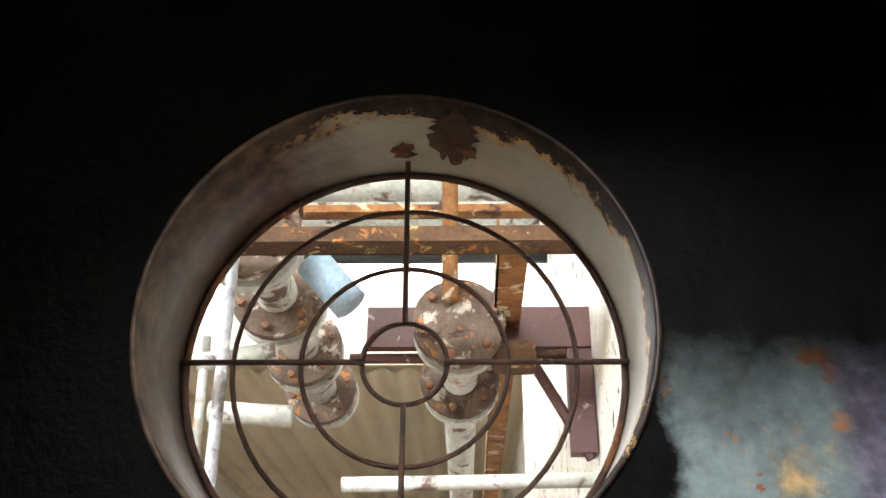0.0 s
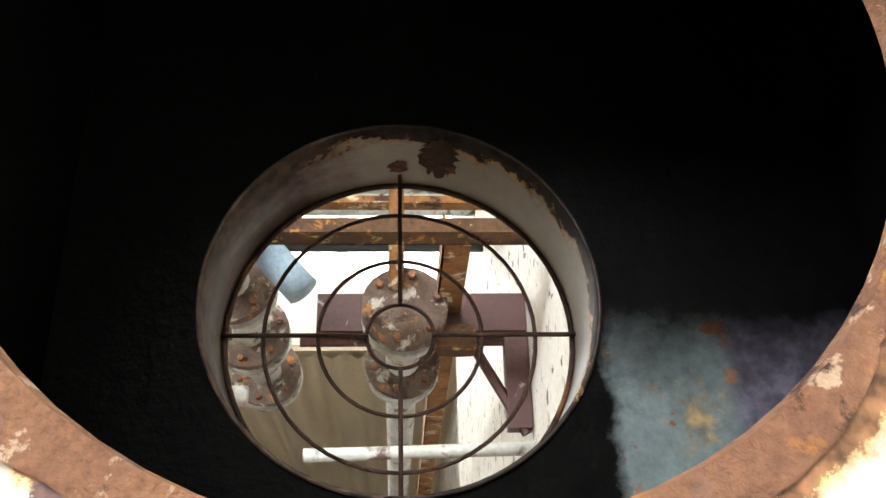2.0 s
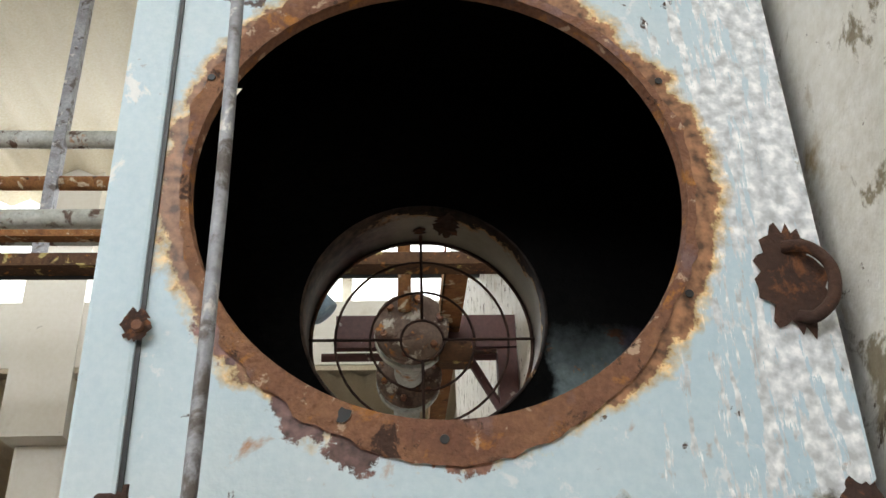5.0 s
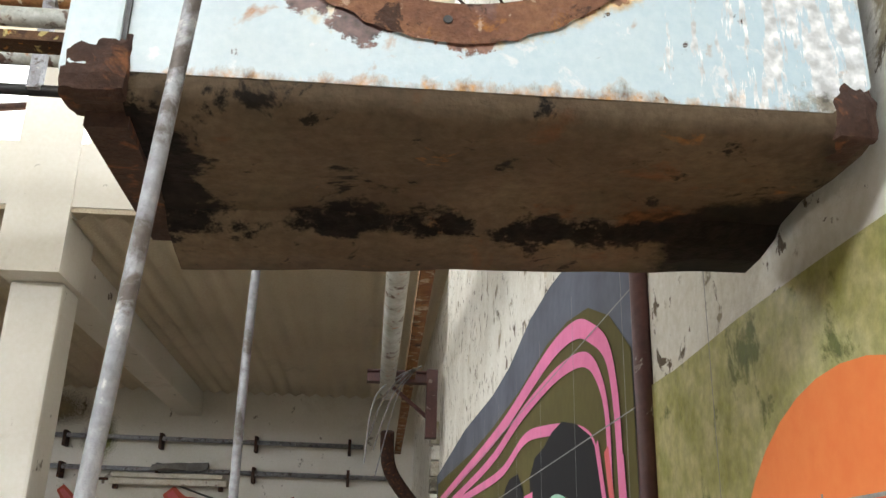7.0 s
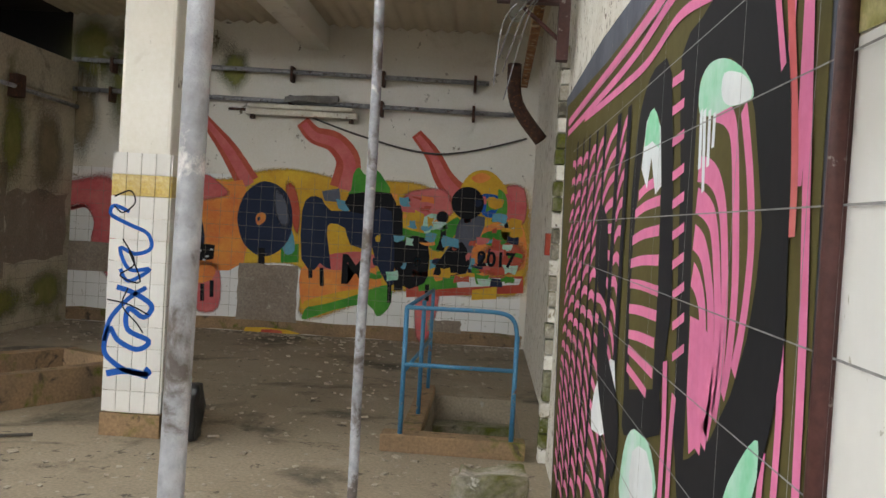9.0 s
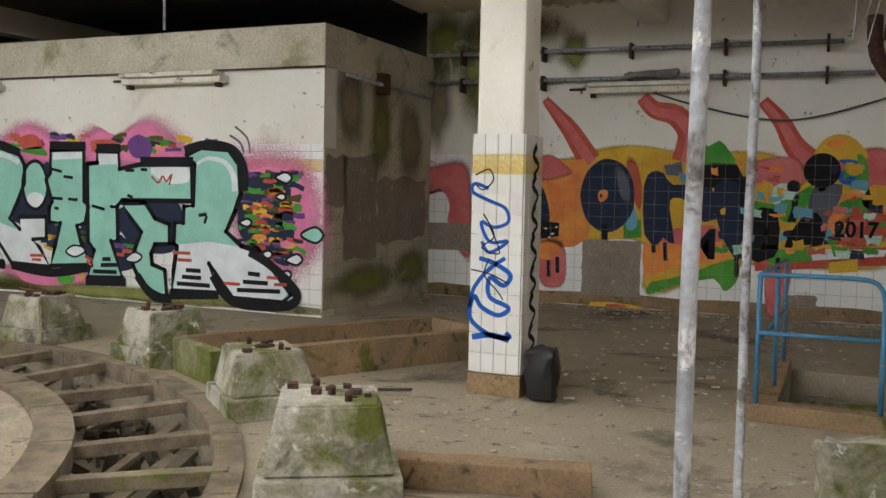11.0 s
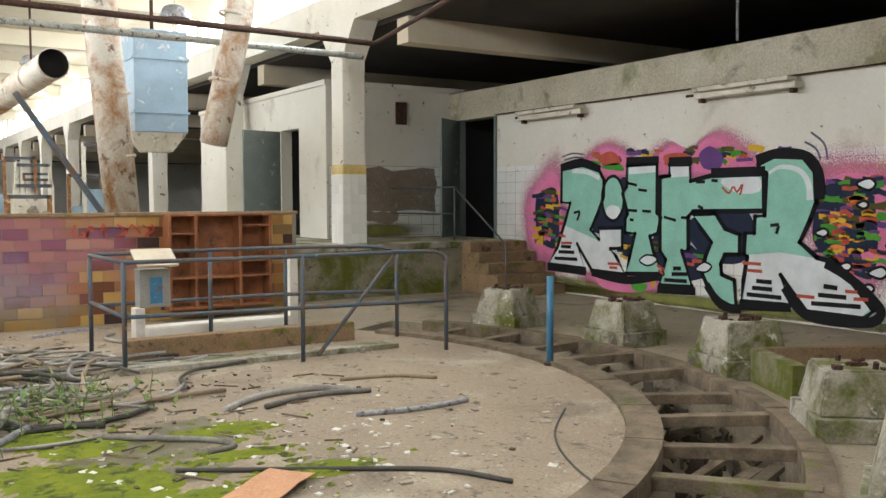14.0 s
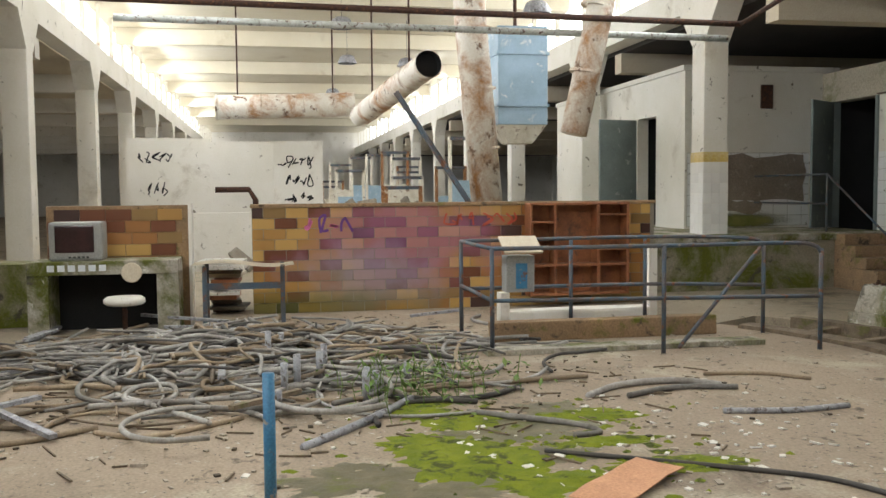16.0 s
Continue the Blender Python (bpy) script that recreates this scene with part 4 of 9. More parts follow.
# short coloured slashes behind the letters
rng_slash = random.Random(19)
for colour in ("navy", "purple", "green", "red", "gold", "olive", "navy"):
    for u0, u1, v0, v1, count in ((7.19, 8.07, 0.72, 1.93, 16), (1.22, 2.02, 0.82, 1.85, 8), (2.5, 6.9, 2.2, 2.44, 6), (3.4, 5.3, 0.7, 1.1, 4)):
        for k in range(count):
            u, v, w = rng_slash.uniform(u0, u1), rng_slash.uniform(v0, v1), rng_slash.uniform(0.12, 0.34)
            slash = stroke(BLOCK, [(u - w / 2, v), (u, v + rng_slash.uniform(-0.03, 0.03)), (u + w / 2, v + rng_slash.uniform(-0.05, 0.02))], rng_slash.uniform(0.04, 0.09), 0.0085 + 0.0001 * k, None, 2)
            under(part("paint_slash", slash, P[colour]), HOST[BLOCK])
paint(BLOCK, "stroke", [(7.36, 1.22), (7.45, 1.25), (7.55, 1.22)], "red", 0.01, 0.065)
paint(BLOCK, "stroke", [(7.25, 1.81), (7.37, 1.83), (7.49, 1.8)], "navy", 0.01, 0.062)
paint(BLOCK, "stroke", [(7.34, 1.03), (7.44, 1.05), (7.55, 1.03)], "orange", 0.01, 0.059)
paint(BLOCK, "stroke", [(7.58, 1.66), (7.69, 1.68), (7.8, 1.65)], "orange", 0.01, 0.056)
paint(BLOCK, "stroke", [(7.24, 0.95), (7.32, 0.98), (7.4, 0.95)], "green", 0.01, 0.052)
paint(BLOCK, "stroke", [(7.25, 0.86), (7.35, 0.89), (7.45, 0.86)], "green", 0.01, 0.069)
paint(BLOCK, "stroke", [(7.74, 1.4), (7.86, 1.42), (7.98, 1.39)], "red", 0.01, 0.079)
paint(BLOCK, "stroke", [(7.3, 1.42), (7.37, 1.44), (7.44, 1.41)], "red", 0.01, 0.049)
paint(BLOCK, "stroke", [(7.77, 1.35), (7.88, 1.38), (7.98, 1.35)], "navy", 0.01, 0.057)
paint(BLOCK, "stroke", [(7.7, 1.2), (7.8, 1.23), (7.9, 1.2)], "green", 0.01, 0.063)
paint(BLOCK, "stroke", [(7.74, 1.08), (7.87, 1.11), (7.99, 1.08)], "navy", 0.01, 0.08)
paint(BLOCK, "stroke", [(7.6, 1.65), (7.72, 1.67), (7.84, 1.64)], "orange", 0.01, 0.076)
paint(BLOCK, "stroke", [(7.55, 1.04), (7.64, 1.07), (7.72, 1.04)], "navy", 0.01, 0.051)
paint(BLOCK, "stroke", [(7.27, 0.87), (7.4, 0.9), (7.54, 0.88)], "red", 0.01, 0.054)
paint(BLOCK, "stroke", [(7.27, 0.82), (7.34, 0.85), (7.42, 0.82)], "green", 0.01, 0.071)
paint(BLOCK, "stroke", [(7.71, 1.78), (7.81, 1.8), (7.92, 1.77)], "green", 0.01, 0.055)
paint(BLOCK, "stroke", [(7.56, 1.22), (7.69, 1.25), (7.81, 1.22)], "navy", 0.01, 0.06)
paint(BLOCK, "stroke", [(7.78, 1.49), (7.86, 1.51), (7.93, 1.48)], "orange", 0.01, 0.041)
paint(BLOCK, "stroke", [(7.33, 1.37), (7.44, 1.4), (7.55, 1.37)], "gold", 0.01, 0.068)
paint(BLOCK, "stroke", [(7.77, 1.46), (7.86, 1.48), (7.96, 1.45)], "gold", 0.01, 0.076)
paint(BLOCK, "stroke", [(7.44, 1.31), (7.54, 1.34), (7.64, 1.31)], "orange", 0.01, 0.044)
paint(BLOCK, "stroke", [(7.78, 0.94), (7.87, 0.97), (7.95, 0.94)], "pink", 0.01, 0.077)
paint(BLOCK, "stroke", [(7.47, 1.54), (7.56, 1.56), (7.65, 1.53)], "purple", 0.01, 0.04)
paint(BLOCK, "stroke", [(7.46, 1.18), (7.54, 1.21), (7.61, 1.18)], "gold", 0.01, 0.042)
paint(BLOCK, "stroke", [(1.46, 1.34), (1.58, 1.37), (1.69, 1.34)], "purple", 0.01, 0.064)
paint(BLOCK, "stroke", [(1.35, 1.32), (1.46, 1.35), (1.57, 1.31)], "green", 0.01, 0.079)
paint(BLOCK, "stroke", [(1.34, 1.35), (1.45, 1.38), (1.56, 1.34)], "purple", 0.01, 0.047)
paint(BLOCK, "stroke", [(1.32, 1.05), (1.45, 1.09), (1.58, 1.05)], "navy", 0.01, 0.052)
paint(BLOCK, "stroke", [(1.38, 1.04), (1.45, 1.07), (1.51, 1.04)], "gold", 0.01, 0.052)
paint(BLOCK, "stroke", [(1.33, 1.01), (1.42, 1.04), (1.5, 1.0)], "gold", 0.01, 0.067)
paint(BLOCK, "stroke", [(1.47, 1.7), (1.58, 1.73), (1.69, 1.69)], "purple", 0.01, 0.067)
paint(BLOCK, "stroke", [(1.33, 1.0), (1.47, 1.04), (1.61, 1.0)], "red", 0.01, 0.053)
paint(BLOCK, "stroke", [(1.47, 0.94), (1.57, 0.97), (1.67, 0.93)], "pink", 0.01, 0.071)
paint(BLOCK, "stroke", [(1.27, 0.86), (1.36, 0.89), (1.45, 0.85)], "gold", 0.01, 0.075)
paint(BLOCK, "fill", [(2.91, 2.37), (3.26, 2.46), (3.47, 2.27), (3.13, 2.23)], "red", 0.0105, 4)
paint(BLOCK, "fill", [(2.99, 2.2), (3.4, 2.27), (3.54, 2.13)], "green", 0.0105, 4)
paint(BLOCK, "fill", [(4.44, 2.35), (4.87, 2.36), (4.93, 2.21), (4.51, 2.21)], "red", 0.0105, 4)
paint(BLOCK, "fill", [(5.13, 2.33), (5.34, 2.44), (5.57, 2.3), (5.52, 2.11), (5.23, 2.12)], "purple", 0.0105, 4)
paint(BLOCK, "fill", [(3.76, 0.31), (4.09, 0.31), (4.02, 0.19), (3.79, 0.19)], "green", 0.0105, 4)
paint(BLOCK, "fill", [(4.15, 0.48), (4.28, 0.41), (4.22, 0.25)], "gold", 0.0105, 4)

def paint_outline(wall, points, lift, width):
    """A black outline with sharp corners round a lettered shape."""
    ring = points + points[:2]
    bm = stroke(wall, ring, width, lift, None, 1)
    for u, v in points:
        fill(wall, disc_pts(u, v, width / 2, width / 2, 8), lift, bm)
    return under(part("paint_outline", bm, P["ink"]), HOST[wall])


paint(BLOCK, "fill", [(1.99, 2.2), (2.54, 2.26), (2.97, 2.15), (3.08, 1.99), (3.08, 1.71), (2.93, 1.42), (2.76, 1.15), (2.97, 0.99), (2.97, 1.18), (3.52, 1.2), (3.53, 0.87), (3.25, 0.84), (3.39, 0.72), (3.61, 0.43), (2.79, 0.45), (2.41, 0.89), (2.61, 0.47), (1.63, 0.49), (1.87, 0.8), (2.1, 1.3), (2.22, 1.6), (1.98, 1.62)], "mint", 0.012, 0)
paint_outline(BLOCK, [(1.99, 2.2), (2.54, 2.26), (2.97, 2.15), (3.08, 1.99), (3.08, 1.71), (2.93, 1.42), (2.76, 1.15), (2.97, 0.99), (2.97, 1.18), (3.52, 1.2), (3.53, 0.87), (3.25, 0.84), (3.39, 0.72), (3.61, 0.43), (2.79, 0.45), (2.41, 0.89), (2.61, 0.47), (1.63, 0.49), (1.87, 0.8), (2.1, 1.3), (2.22, 1.6), (1.98, 1.62)], 0.018, 0.075)
paint(BLOCK, "fill", [(3.63, 2.22), (4.29, 2.23), (4.3, 1.45), (4.38, 1.38), (4.32, 1.13), (4.15, 1.08), (4.25, 0.79), (4.44, 0.5), (3.62, 0.45), (3.7, 0.73), (3.82, 1.11), (3.6, 1.12), (3.59, 1.34), (3.65, 1.43), (3.53, 1.76), (3.62, 1.87)], "mint", 0.0125, 0)
paint_outline(BLOCK, [(3.63, 2.22), (4.29, 2.23), (4.3, 1.45), (4.38, 1.38), (4.32, 1.13), (4.15, 1.08), (4.25, 0.79), (4.44, 0.5), (3.62, 0.45), (3.7, 0.73), (3.82, 1.11), (3.6, 1.12), (3.59, 1.34), (3.65, 1.43), (3.53, 1.76), (3.62, 1.87)], 0.018099999999999998, 0.075)
paint(BLOCK, "fill", [(4.36, 2.01), (4.56, 2.03), (4.55, 2.2), (4.96, 2.19), (4.98, 1.94), (5.38, 2.01), (6.28, 2.01), (6.29, 1.5), (5.03, 1.48), (4.94, 1.4), (4.95, 0.9), (4.82, 0.88), (5.03, 0.35), (4.37, 0.32), (4.49, 0.73), (4.37, 0.86)], "mint", 0.013000000000000001, 0)
paint_outline(BLOCK, [(4.36, 2.01), (4.56, 2.03), (4.55, 2.2), (4.96, 2.19), (4.98, 1.94), (5.38, 2.01), (6.28, 2.01), (6.29, 1.5), (5.03, 1.48), (4.94, 1.4), (4.95, 0.9), (4.82, 0.88), (5.03, 0.35), (4.37, 0.32), (4.49, 0.73), (4.37, 0.86)], 0.018199999999999997, 0.075)
paint(BLOCK, "fill", [(5.03, 1.45), (5.46, 1.46), (5.64, 1.24), (5.9, 1.16), (5.9, 0.88), (5.64, 0.86), (5.57, 0.72), (5.59, 0.57), (5.82, 0.5), (5.86, 0.11), (5.58, 0.18), (5.35, 0.34), (5.23, 0.55), (5.28, 0.81), (5.39, 1.03), (5.18, 1.24)], "mint", 0.0135, 0)
paint_outline(BLOCK, [(5.03, 1.45), (5.46, 1.46), (5.64, 1.24), (5.9, 1.16), (5.9, 0.88), (5.64, 0.86), (5.57, 0.72), (5.59, 0.57), (5.82, 0.5), (5.86, 0.11), (5.58, 0.18), (5.35, 0.34), (5.23, 0.55), (5.28, 0.81), (5.39, 1.03), (5.18, 1.24)], 0.0183, 0.075)
paint(BLOCK, "fill", [(6.2, 2.15), (6.46, 2.25), (6.92, 2.22), (7.1, 2.02), (7.13, 1.62), (7.04, 1.38), (6.89, 1.09), (7.15, 0.9), (7.44, 0.84), (7.73, 0.54), (7.96, 0.28), (7.83, 0.16), (7.01, 0.17), (6.6, 0.63), (6.76, 0.23), (5.95, 0.21), (5.98, 0.51), (6.04, 0.85), (5.98, 0.89), (6.0, 1.18), (6.15, 1.19), (6.16, 1.42), (6.32, 1.44), (6.34, 2.02)], "mint", 0.014, 0)
paint_outline(BLOCK, [(6.2, 2.15), (6.46, 2.25), (6.92, 2.22), (7.1, 2.02), (7.13, 1.62), (7.04, 1.38), (6.89, 1.09), (7.15, 0.9), (7.44, 0.84), (7.73, 0.54), (7.96, 0.28), (7.83, 0.16), (7.01, 0.17), (6.6, 0.63), (6.76, 0.23), (5.95, 0.21), (5.98, 0.51), (6.04, 0.85), (5.98, 0.89), (6.0, 1.18), (6.15, 1.19), (6.16, 1.42), (6.32, 1.44), (6.34, 2.02)], 0.0184, 0.075)
paint(BLOCK, "fill", [(3.54, 1.68), (3.51, 1.5), (3.43, 1.37), (3.31, 1.32), (3.18, 1.37), (3.09, 1.5), (3.05, 1.68), (3.09, 1.86), (3.18, 1.99), (3.3, 2.04), (3.42, 1.99), (3.51, 1.86)], "mint", 0.0155, 3)
paint(BLOCK, "fill", [(3.48, 1.46), (3.43, 1.37), (3.31, 1.33), (3.18, 1.36), (3.12, 1.45), (3.18, 1.54), (3.3, 1.57), (3.43, 1.54)], "snow", 0.0157, 3)
paint(BLOCK, "stroke", [(3.56, 1.68), (3.53, 1.5), (3.43, 1.36), (3.31, 1.31), (3.17, 1.36), (3.08, 1.49), (3.04, 1.68), (3.07, 1.86), (3.17, 2.0), (3.3, 2.05), (3.43, 2.0), (3.52, 1.86)], "ink", 0.0186, 0.055, True)
paint(BLOCK, "fill", [(1.95, 1.0), (2.1, 1.2), (2.43, 1.11), (2.98, 0.96), (2.99, 1.15), (3.48, 1.17), (3.49, 0.88), (3.21, 0.82), (3.37, 0.72), (3.56, 0.46), (2.82, 0.48), (2.41, 0.93), (2.58, 0.5), (1.69, 0.53)], "snow", 0.016, 0)
paint(BLOCK, "fill", [(6.06, 0.88), (6.59, 0.94), (7.1, 0.89), (7.42, 0.81), (7.69, 0.55), (7.92, 0.3), (7.79, 0.18), (7.04, 0.19), (6.58, 0.68), (6.73, 0.25), (5.98, 0.23), (6.02, 0.51)], "snow", 0.016, 0)
paint(BLOCK, "fill", [(5.56, 1.96), (6.22, 1.97), (6.23, 1.77), (5.94, 1.74), (5.67, 1.82)], "snow", 0.016, 2)
paint(BLOCK, "fill", [(4.58, 2.17), (4.94, 2.17), (4.94, 2.01), (4.58, 2.0)], "snow", 0.016, 0)
paint(BLOCK, "fill", [(3.67, 2.18), (4.25, 2.19), (4.26, 2.09), (3.67, 2.07)], "snow", 0.016, 0)
paint(BLOCK, "stroke", [(6.38, 2.02), (6.57, 2.1), (6.85, 2.05), (7.0, 1.88), (7.03, 1.65)], "snow", 0.0162, (0.04, 0.1))
paint(BLOCK, "stroke", [(2.27, 2.17), (2.68, 2.13), (2.97, 2.02)], "snow", 0.0162, 0.08)
paint(BLOCK, "fill", [(3.93, 0.68), (4.08, 0.78), (4.27, 0.76), (4.3, 0.69), (4.11, 0.61)], "snow", 0.0193, 3)
paint(BLOCK, "fill", [(5.11, 0.64), (5.26, 0.73), (5.4, 0.68), (5.31, 0.59), (5.14, 0.59)], "snow", 0.0193, 3)
paint(BLOCK, "stroke", [(3.93, 0.68), (4.08, 0.78), (4.27, 0.76), (4.3, 0.69), (4.11, 0.61)], "ink", 0.0195, 0.03, True)
paint(BLOCK, "stroke", [(5.11, 0.64), (5.26, 0.73), (5.4, 0.68), (5.31, 0.59), (5.14, 0.59)], "ink", 0.0195, 0.03, True)
paint(BLOCK, "stroke", [(1.96, 2.23), (2.51, 2.31), (2.99, 2.17)], "ink", 0.019, 0.13)
paint(BLOCK, "stroke", [(3.61, 2.29), (4.33, 2.28)], "ink", 0.019, 0.12)
paint(BLOCK, "stroke", [(4.54, 2.25), (5.0, 2.25)], "ink", 0.019, 0.12)
paint(BLOCK, "stroke", [(5.37, 2.07), (6.32, 2.07)], "ink", 0.019, 0.1)
paint(BLOCK, "stroke", [(6.17, 2.21), (6.54, 2.29), (6.97, 2.23), (7.16, 2.0), (7.19, 1.66)], "ink", 0.019, 0.13)
paint(BLOCK, "stroke", [(1.6, 0.44), (2.65, 0.41)], "ink", 0.019, 0.12)
paint(BLOCK, "stroke", [(2.79, 0.42), (3.61, 0.34), (4.36, 0.46)], "ink", 0.019, 0.13)
paint(BLOCK, "stroke", [(4.32, 0.25), (5.1, 0.28)], "ink", 0.019, 0.12)
paint(BLOCK, "stroke", [(5.31, 0.4), (5.59, 0.12), (5.94, 0.1)], "ink", 0.019, 0.13)
paint(BLOCK, "stroke", [(5.92, 0.14), (6.77, 0.2)], "ink", 0.019, 0.12)
paint(BLOCK, "stroke", [(6.66, 0.47), (7.02, 0.12), (7.83, 0.11), (8.06, 0.25), (7.91, 0.45), (7.58, 0.69), (7.28, 0.83)], "ink", 0.019, 0.13)
paint(BLOCK, "stroke", [(1.98, 0.83), (2.25, 0.83)], "ink", 0.0202, 0.06)
paint(BLOCK, "stroke", [(1.91, 0.73), (2.34, 0.74)], "ink", 0.0202, 0.06)
paint(BLOCK, "stroke", [(1.8, 0.61), (2.42, 0.62)], "ink", 0.0202, 0.06)
paint(BLOCK, "stroke", [(6.2, 0.52), (6.46, 0.52)], "ink", 0.0202, 0.06)
paint(BLOCK, "stroke", [(6.13, 0.42), (6.47, 0.42)], "ink", 0.0202, 0.06)
paint(BLOCK, "stroke", [(6.04, 0.32), (6.62, 0.32)], "ink", 0.0202, 0.06)
paint(BLOCK, "stroke", [(7.26, 0.53), (7.46, 0.52)], "ink", 0.0202, 0.06)
paint(BLOCK, "stroke", [(7.18, 0.41), (7.59, 0.41)], "ink", 0.0202, 0.06)
paint(BLOCK, "stroke", [(7.08, 0.29), (7.79, 0.31)], "ink", 0.0202, 0.06)
paint(BLOCK, "stroke", [(4.62, 0.51), (4.94, 0.53)], "ink", 0.0202, 0.06)
paint(BLOCK, "stroke", [(4.47, 0.41), (4.93, 0.42)], "ink", 0.0202, 0.06)
paint(BLOCK, "stroke", [(4.65, 0.6), (4.81, 0.61)], "ink", 0.0202, 0.06)
paint(BLOCK, "stroke", [(3.65, 1.93), (3.86, 1.89)], "ink", 0.0203, 0.045)
paint(BLOCK, "stroke", [(3.89, 1.82), (4.08, 1.8)], "ink", 0.0203, 0.045)
paint(BLOCK, "stroke", [(3.61, 1.49), (3.87, 1.48)], "ink", 0.0203, 0.045)
paint(BLOCK, "stroke", [(3.98, 1.48), (4.17, 1.47)], "ink", 0.0203, 0.045)
paint(BLOCK, "stroke", [(5.09, 1.92), (5.26, 1.92)], "ink", 0.0203, 0.045)
paint(BLOCK, "stroke", [(5.38, 1.94), (5.5, 1.93)], "ink", 0.0203, 0.045)
paint(BLOCK, "stroke", [(5.04, 1.43), (5.39, 1.44)], "ink", 0.0203, 0.045)
paint(BLOCK, "stroke", [(5.13, 1.56), (5.23, 1.53)], "ink", 0.0203, 0.045)
paint(BLOCK, "stroke", [(3.7, 1.34), (3.79, 1.33)], "ink", 0.0203, 0.045)
paint(BLOCK, "stroke", [(6.42, 1.3), (6.56, 1.32)], "ink", 0.0203, 0.045)
paint(BLOCK, "stroke", [(6.56, 1.3), (6.52, 1.19)], "ink", 0.0203, 0.045)
paint(BLOCK, "stroke", [(2.32, 1.43), (2.48, 1.46)], "ink", 0.0203, 0.045)
paint(BLOCK, "stroke", [(2.48, 1.44), (2.41, 1.3)], "ink", 0.0203, 0.045)
paint(BLOCK, "stroke", [(4.45, 1.39), (4.7, 1.34)], "ink", 0.0203, 0.045)
paint(BLOCK, "stroke", [(4.8, 1.39), (4.92, 1.38)], "ink", 0.0203, 0.045)
paint(BLOCK, "stroke", [(1.92, 1.03), (2.1, 1.01)], "red", 0.0205, 0.045)
paint(BLOCK, "stroke", [(1.98, 0.89), (2.28, 0.9)], "red", 0.0205, 0.045)
paint(BLOCK, "stroke", [(3.19, 0.59), (3.49, 0.6)], "red", 0.0205, 0.045)
paint(BLOCK, "stroke", [(3.23, 0.53), (3.42, 0.53)], "red", 0.0205, 0.045)
paint(BLOCK, "stroke", [(5.96, 0.76), (6.28, 0.76)], "red", 0.0205, 0.045)
paint(BLOCK, "stroke", [(6.05, 0.66), (6.3, 0.66)], "red", 0.0205, 0.045)
paint(BLOCK, "stroke", [(6.86, 0.37), (7.13, 0.37)], "red", 0.0205, 0.045)
paint(BLOCK, "stroke", [(7.57, 0.49), (7.74, 0.49)], "red", 0.0205, 0.045)
paint(BLOCK, "stroke", [(7.69, 0.4), (7.89, 0.41)], "red", 0.0205, 0.045)
paint(BLOCK, "stroke", [(4.31, 0.63), (4.46, 0.57)], "red", 0.0205, 0.045)
paint(BLOCK, "stroke", [(4.34, 0.56), (4.44, 0.5)], "red", 0.0205, 0.045)
paint(BLOCK, "stroke", [(4.93, 0.69), (5.07, 0.68)], "red", 0.0205, 0.045)
paint(BLOCK, "stroke", [(5.58, 1.84), (5.7, 1.75), (5.78, 1.84), (5.85, 1.77), (5.94, 1.87), (5.9, 1.72)], "red", 0.0205, 0.03)
paint(BLOCK, "fill", [(8.1, 1.09), (8.32, 1.2), (8.45, 1.1), (8.33, 0.99)], "mint", 0.013, 4)
paint(BLOCK, "stroke", [(8.1, 1.09), (8.32, 1.2), (8.45, 1.1), (8.33, 0.99)], "ink", 0.0135, 0.035, True)
paint(BLOCK, "fill", [(7.69, 1.85), (7.85, 1.92), (7.95, 1.85), (7.86, 1.77)], "snow", 0.013, 4)
paint(BLOCK, "stroke", [(7.69, 1.85), (7.85, 1.92), (7.95, 1.85), (7.86, 1.77)], "ink", 0.0135, 0.035, True)
paint(BLOCK, "fill", [(7.87, 0.74), (8.04, 0.83), (8.13, 0.76), (8.04, 0.68)], "snow", 0.013, 4)
paint(BLOCK, "stroke", [(7.87, 0.74), (8.04, 0.83), (8.13, 0.76), (8.04, 0.68)], "ink", 0.0135, 0.035, True)
paint(BLOCK, "fill", [(7.77, 0.54), (7.89, 0.6), (7.96, 0.55), (7.89, 0.49)], "snow", 0.013, 4)
paint(BLOCK, "stroke", [(7.77, 0.54), (7.89, 0.6), (7.96, 0.55), (7.89, 0.49)], "ink", 0.0135, 0.035, True)
paint(BLOCK, "fill", [(7.46, 0.8), (7.59, 0.86), (7.65, 0.81), (7.59, 0.75)], "snow", 0.013, 4)
paint(BLOCK, "stroke", [(7.46, 0.8), (7.59, 0.86), (7.65, 0.81), (7.59, 0.75)], "ink", 0.0135, 0.035, True)
paint(BLOCK, "fill", [(7.11, 1.22), (7.24, 1.28), (7.31, 1.23), (7.24, 1.17)], "snow", 0.013, 4)
paint(BLOCK, "stroke", [(7.11, 1.22), (7.24, 1.28), (7.31, 1.23), (7.24, 1.17)], "ink", 0.0135, 0.035, True)
paint(BLOCK, "fill", [(7.7, 1.59), (7.8, 1.64), (7.86, 1.59), (7.8, 1.54)], "snow", 0.013, 4)
paint(BLOCK, "stroke", [(7.7, 1.59), (7.8, 1.64), (7.86, 1.59), (7.8, 1.54)], "ink", 0.0135, 0.035, True)
paint(BLOCK, "stroke", [(1.99, 2.42), (2.26, 2.47), (2.56, 2.44)], "slate", 0.005, 0.03)
paint(BLOCK, "stroke", [(2.04, 2.36), (2.31, 2.4), (2.56, 2.38)], "slate", 0.005, 0.03)
paint(BLOCK, "stroke", [(6.93, 2.42), (7.1, 2.32), (7.17, 2.18)], "slate", 0.005, 0.03)
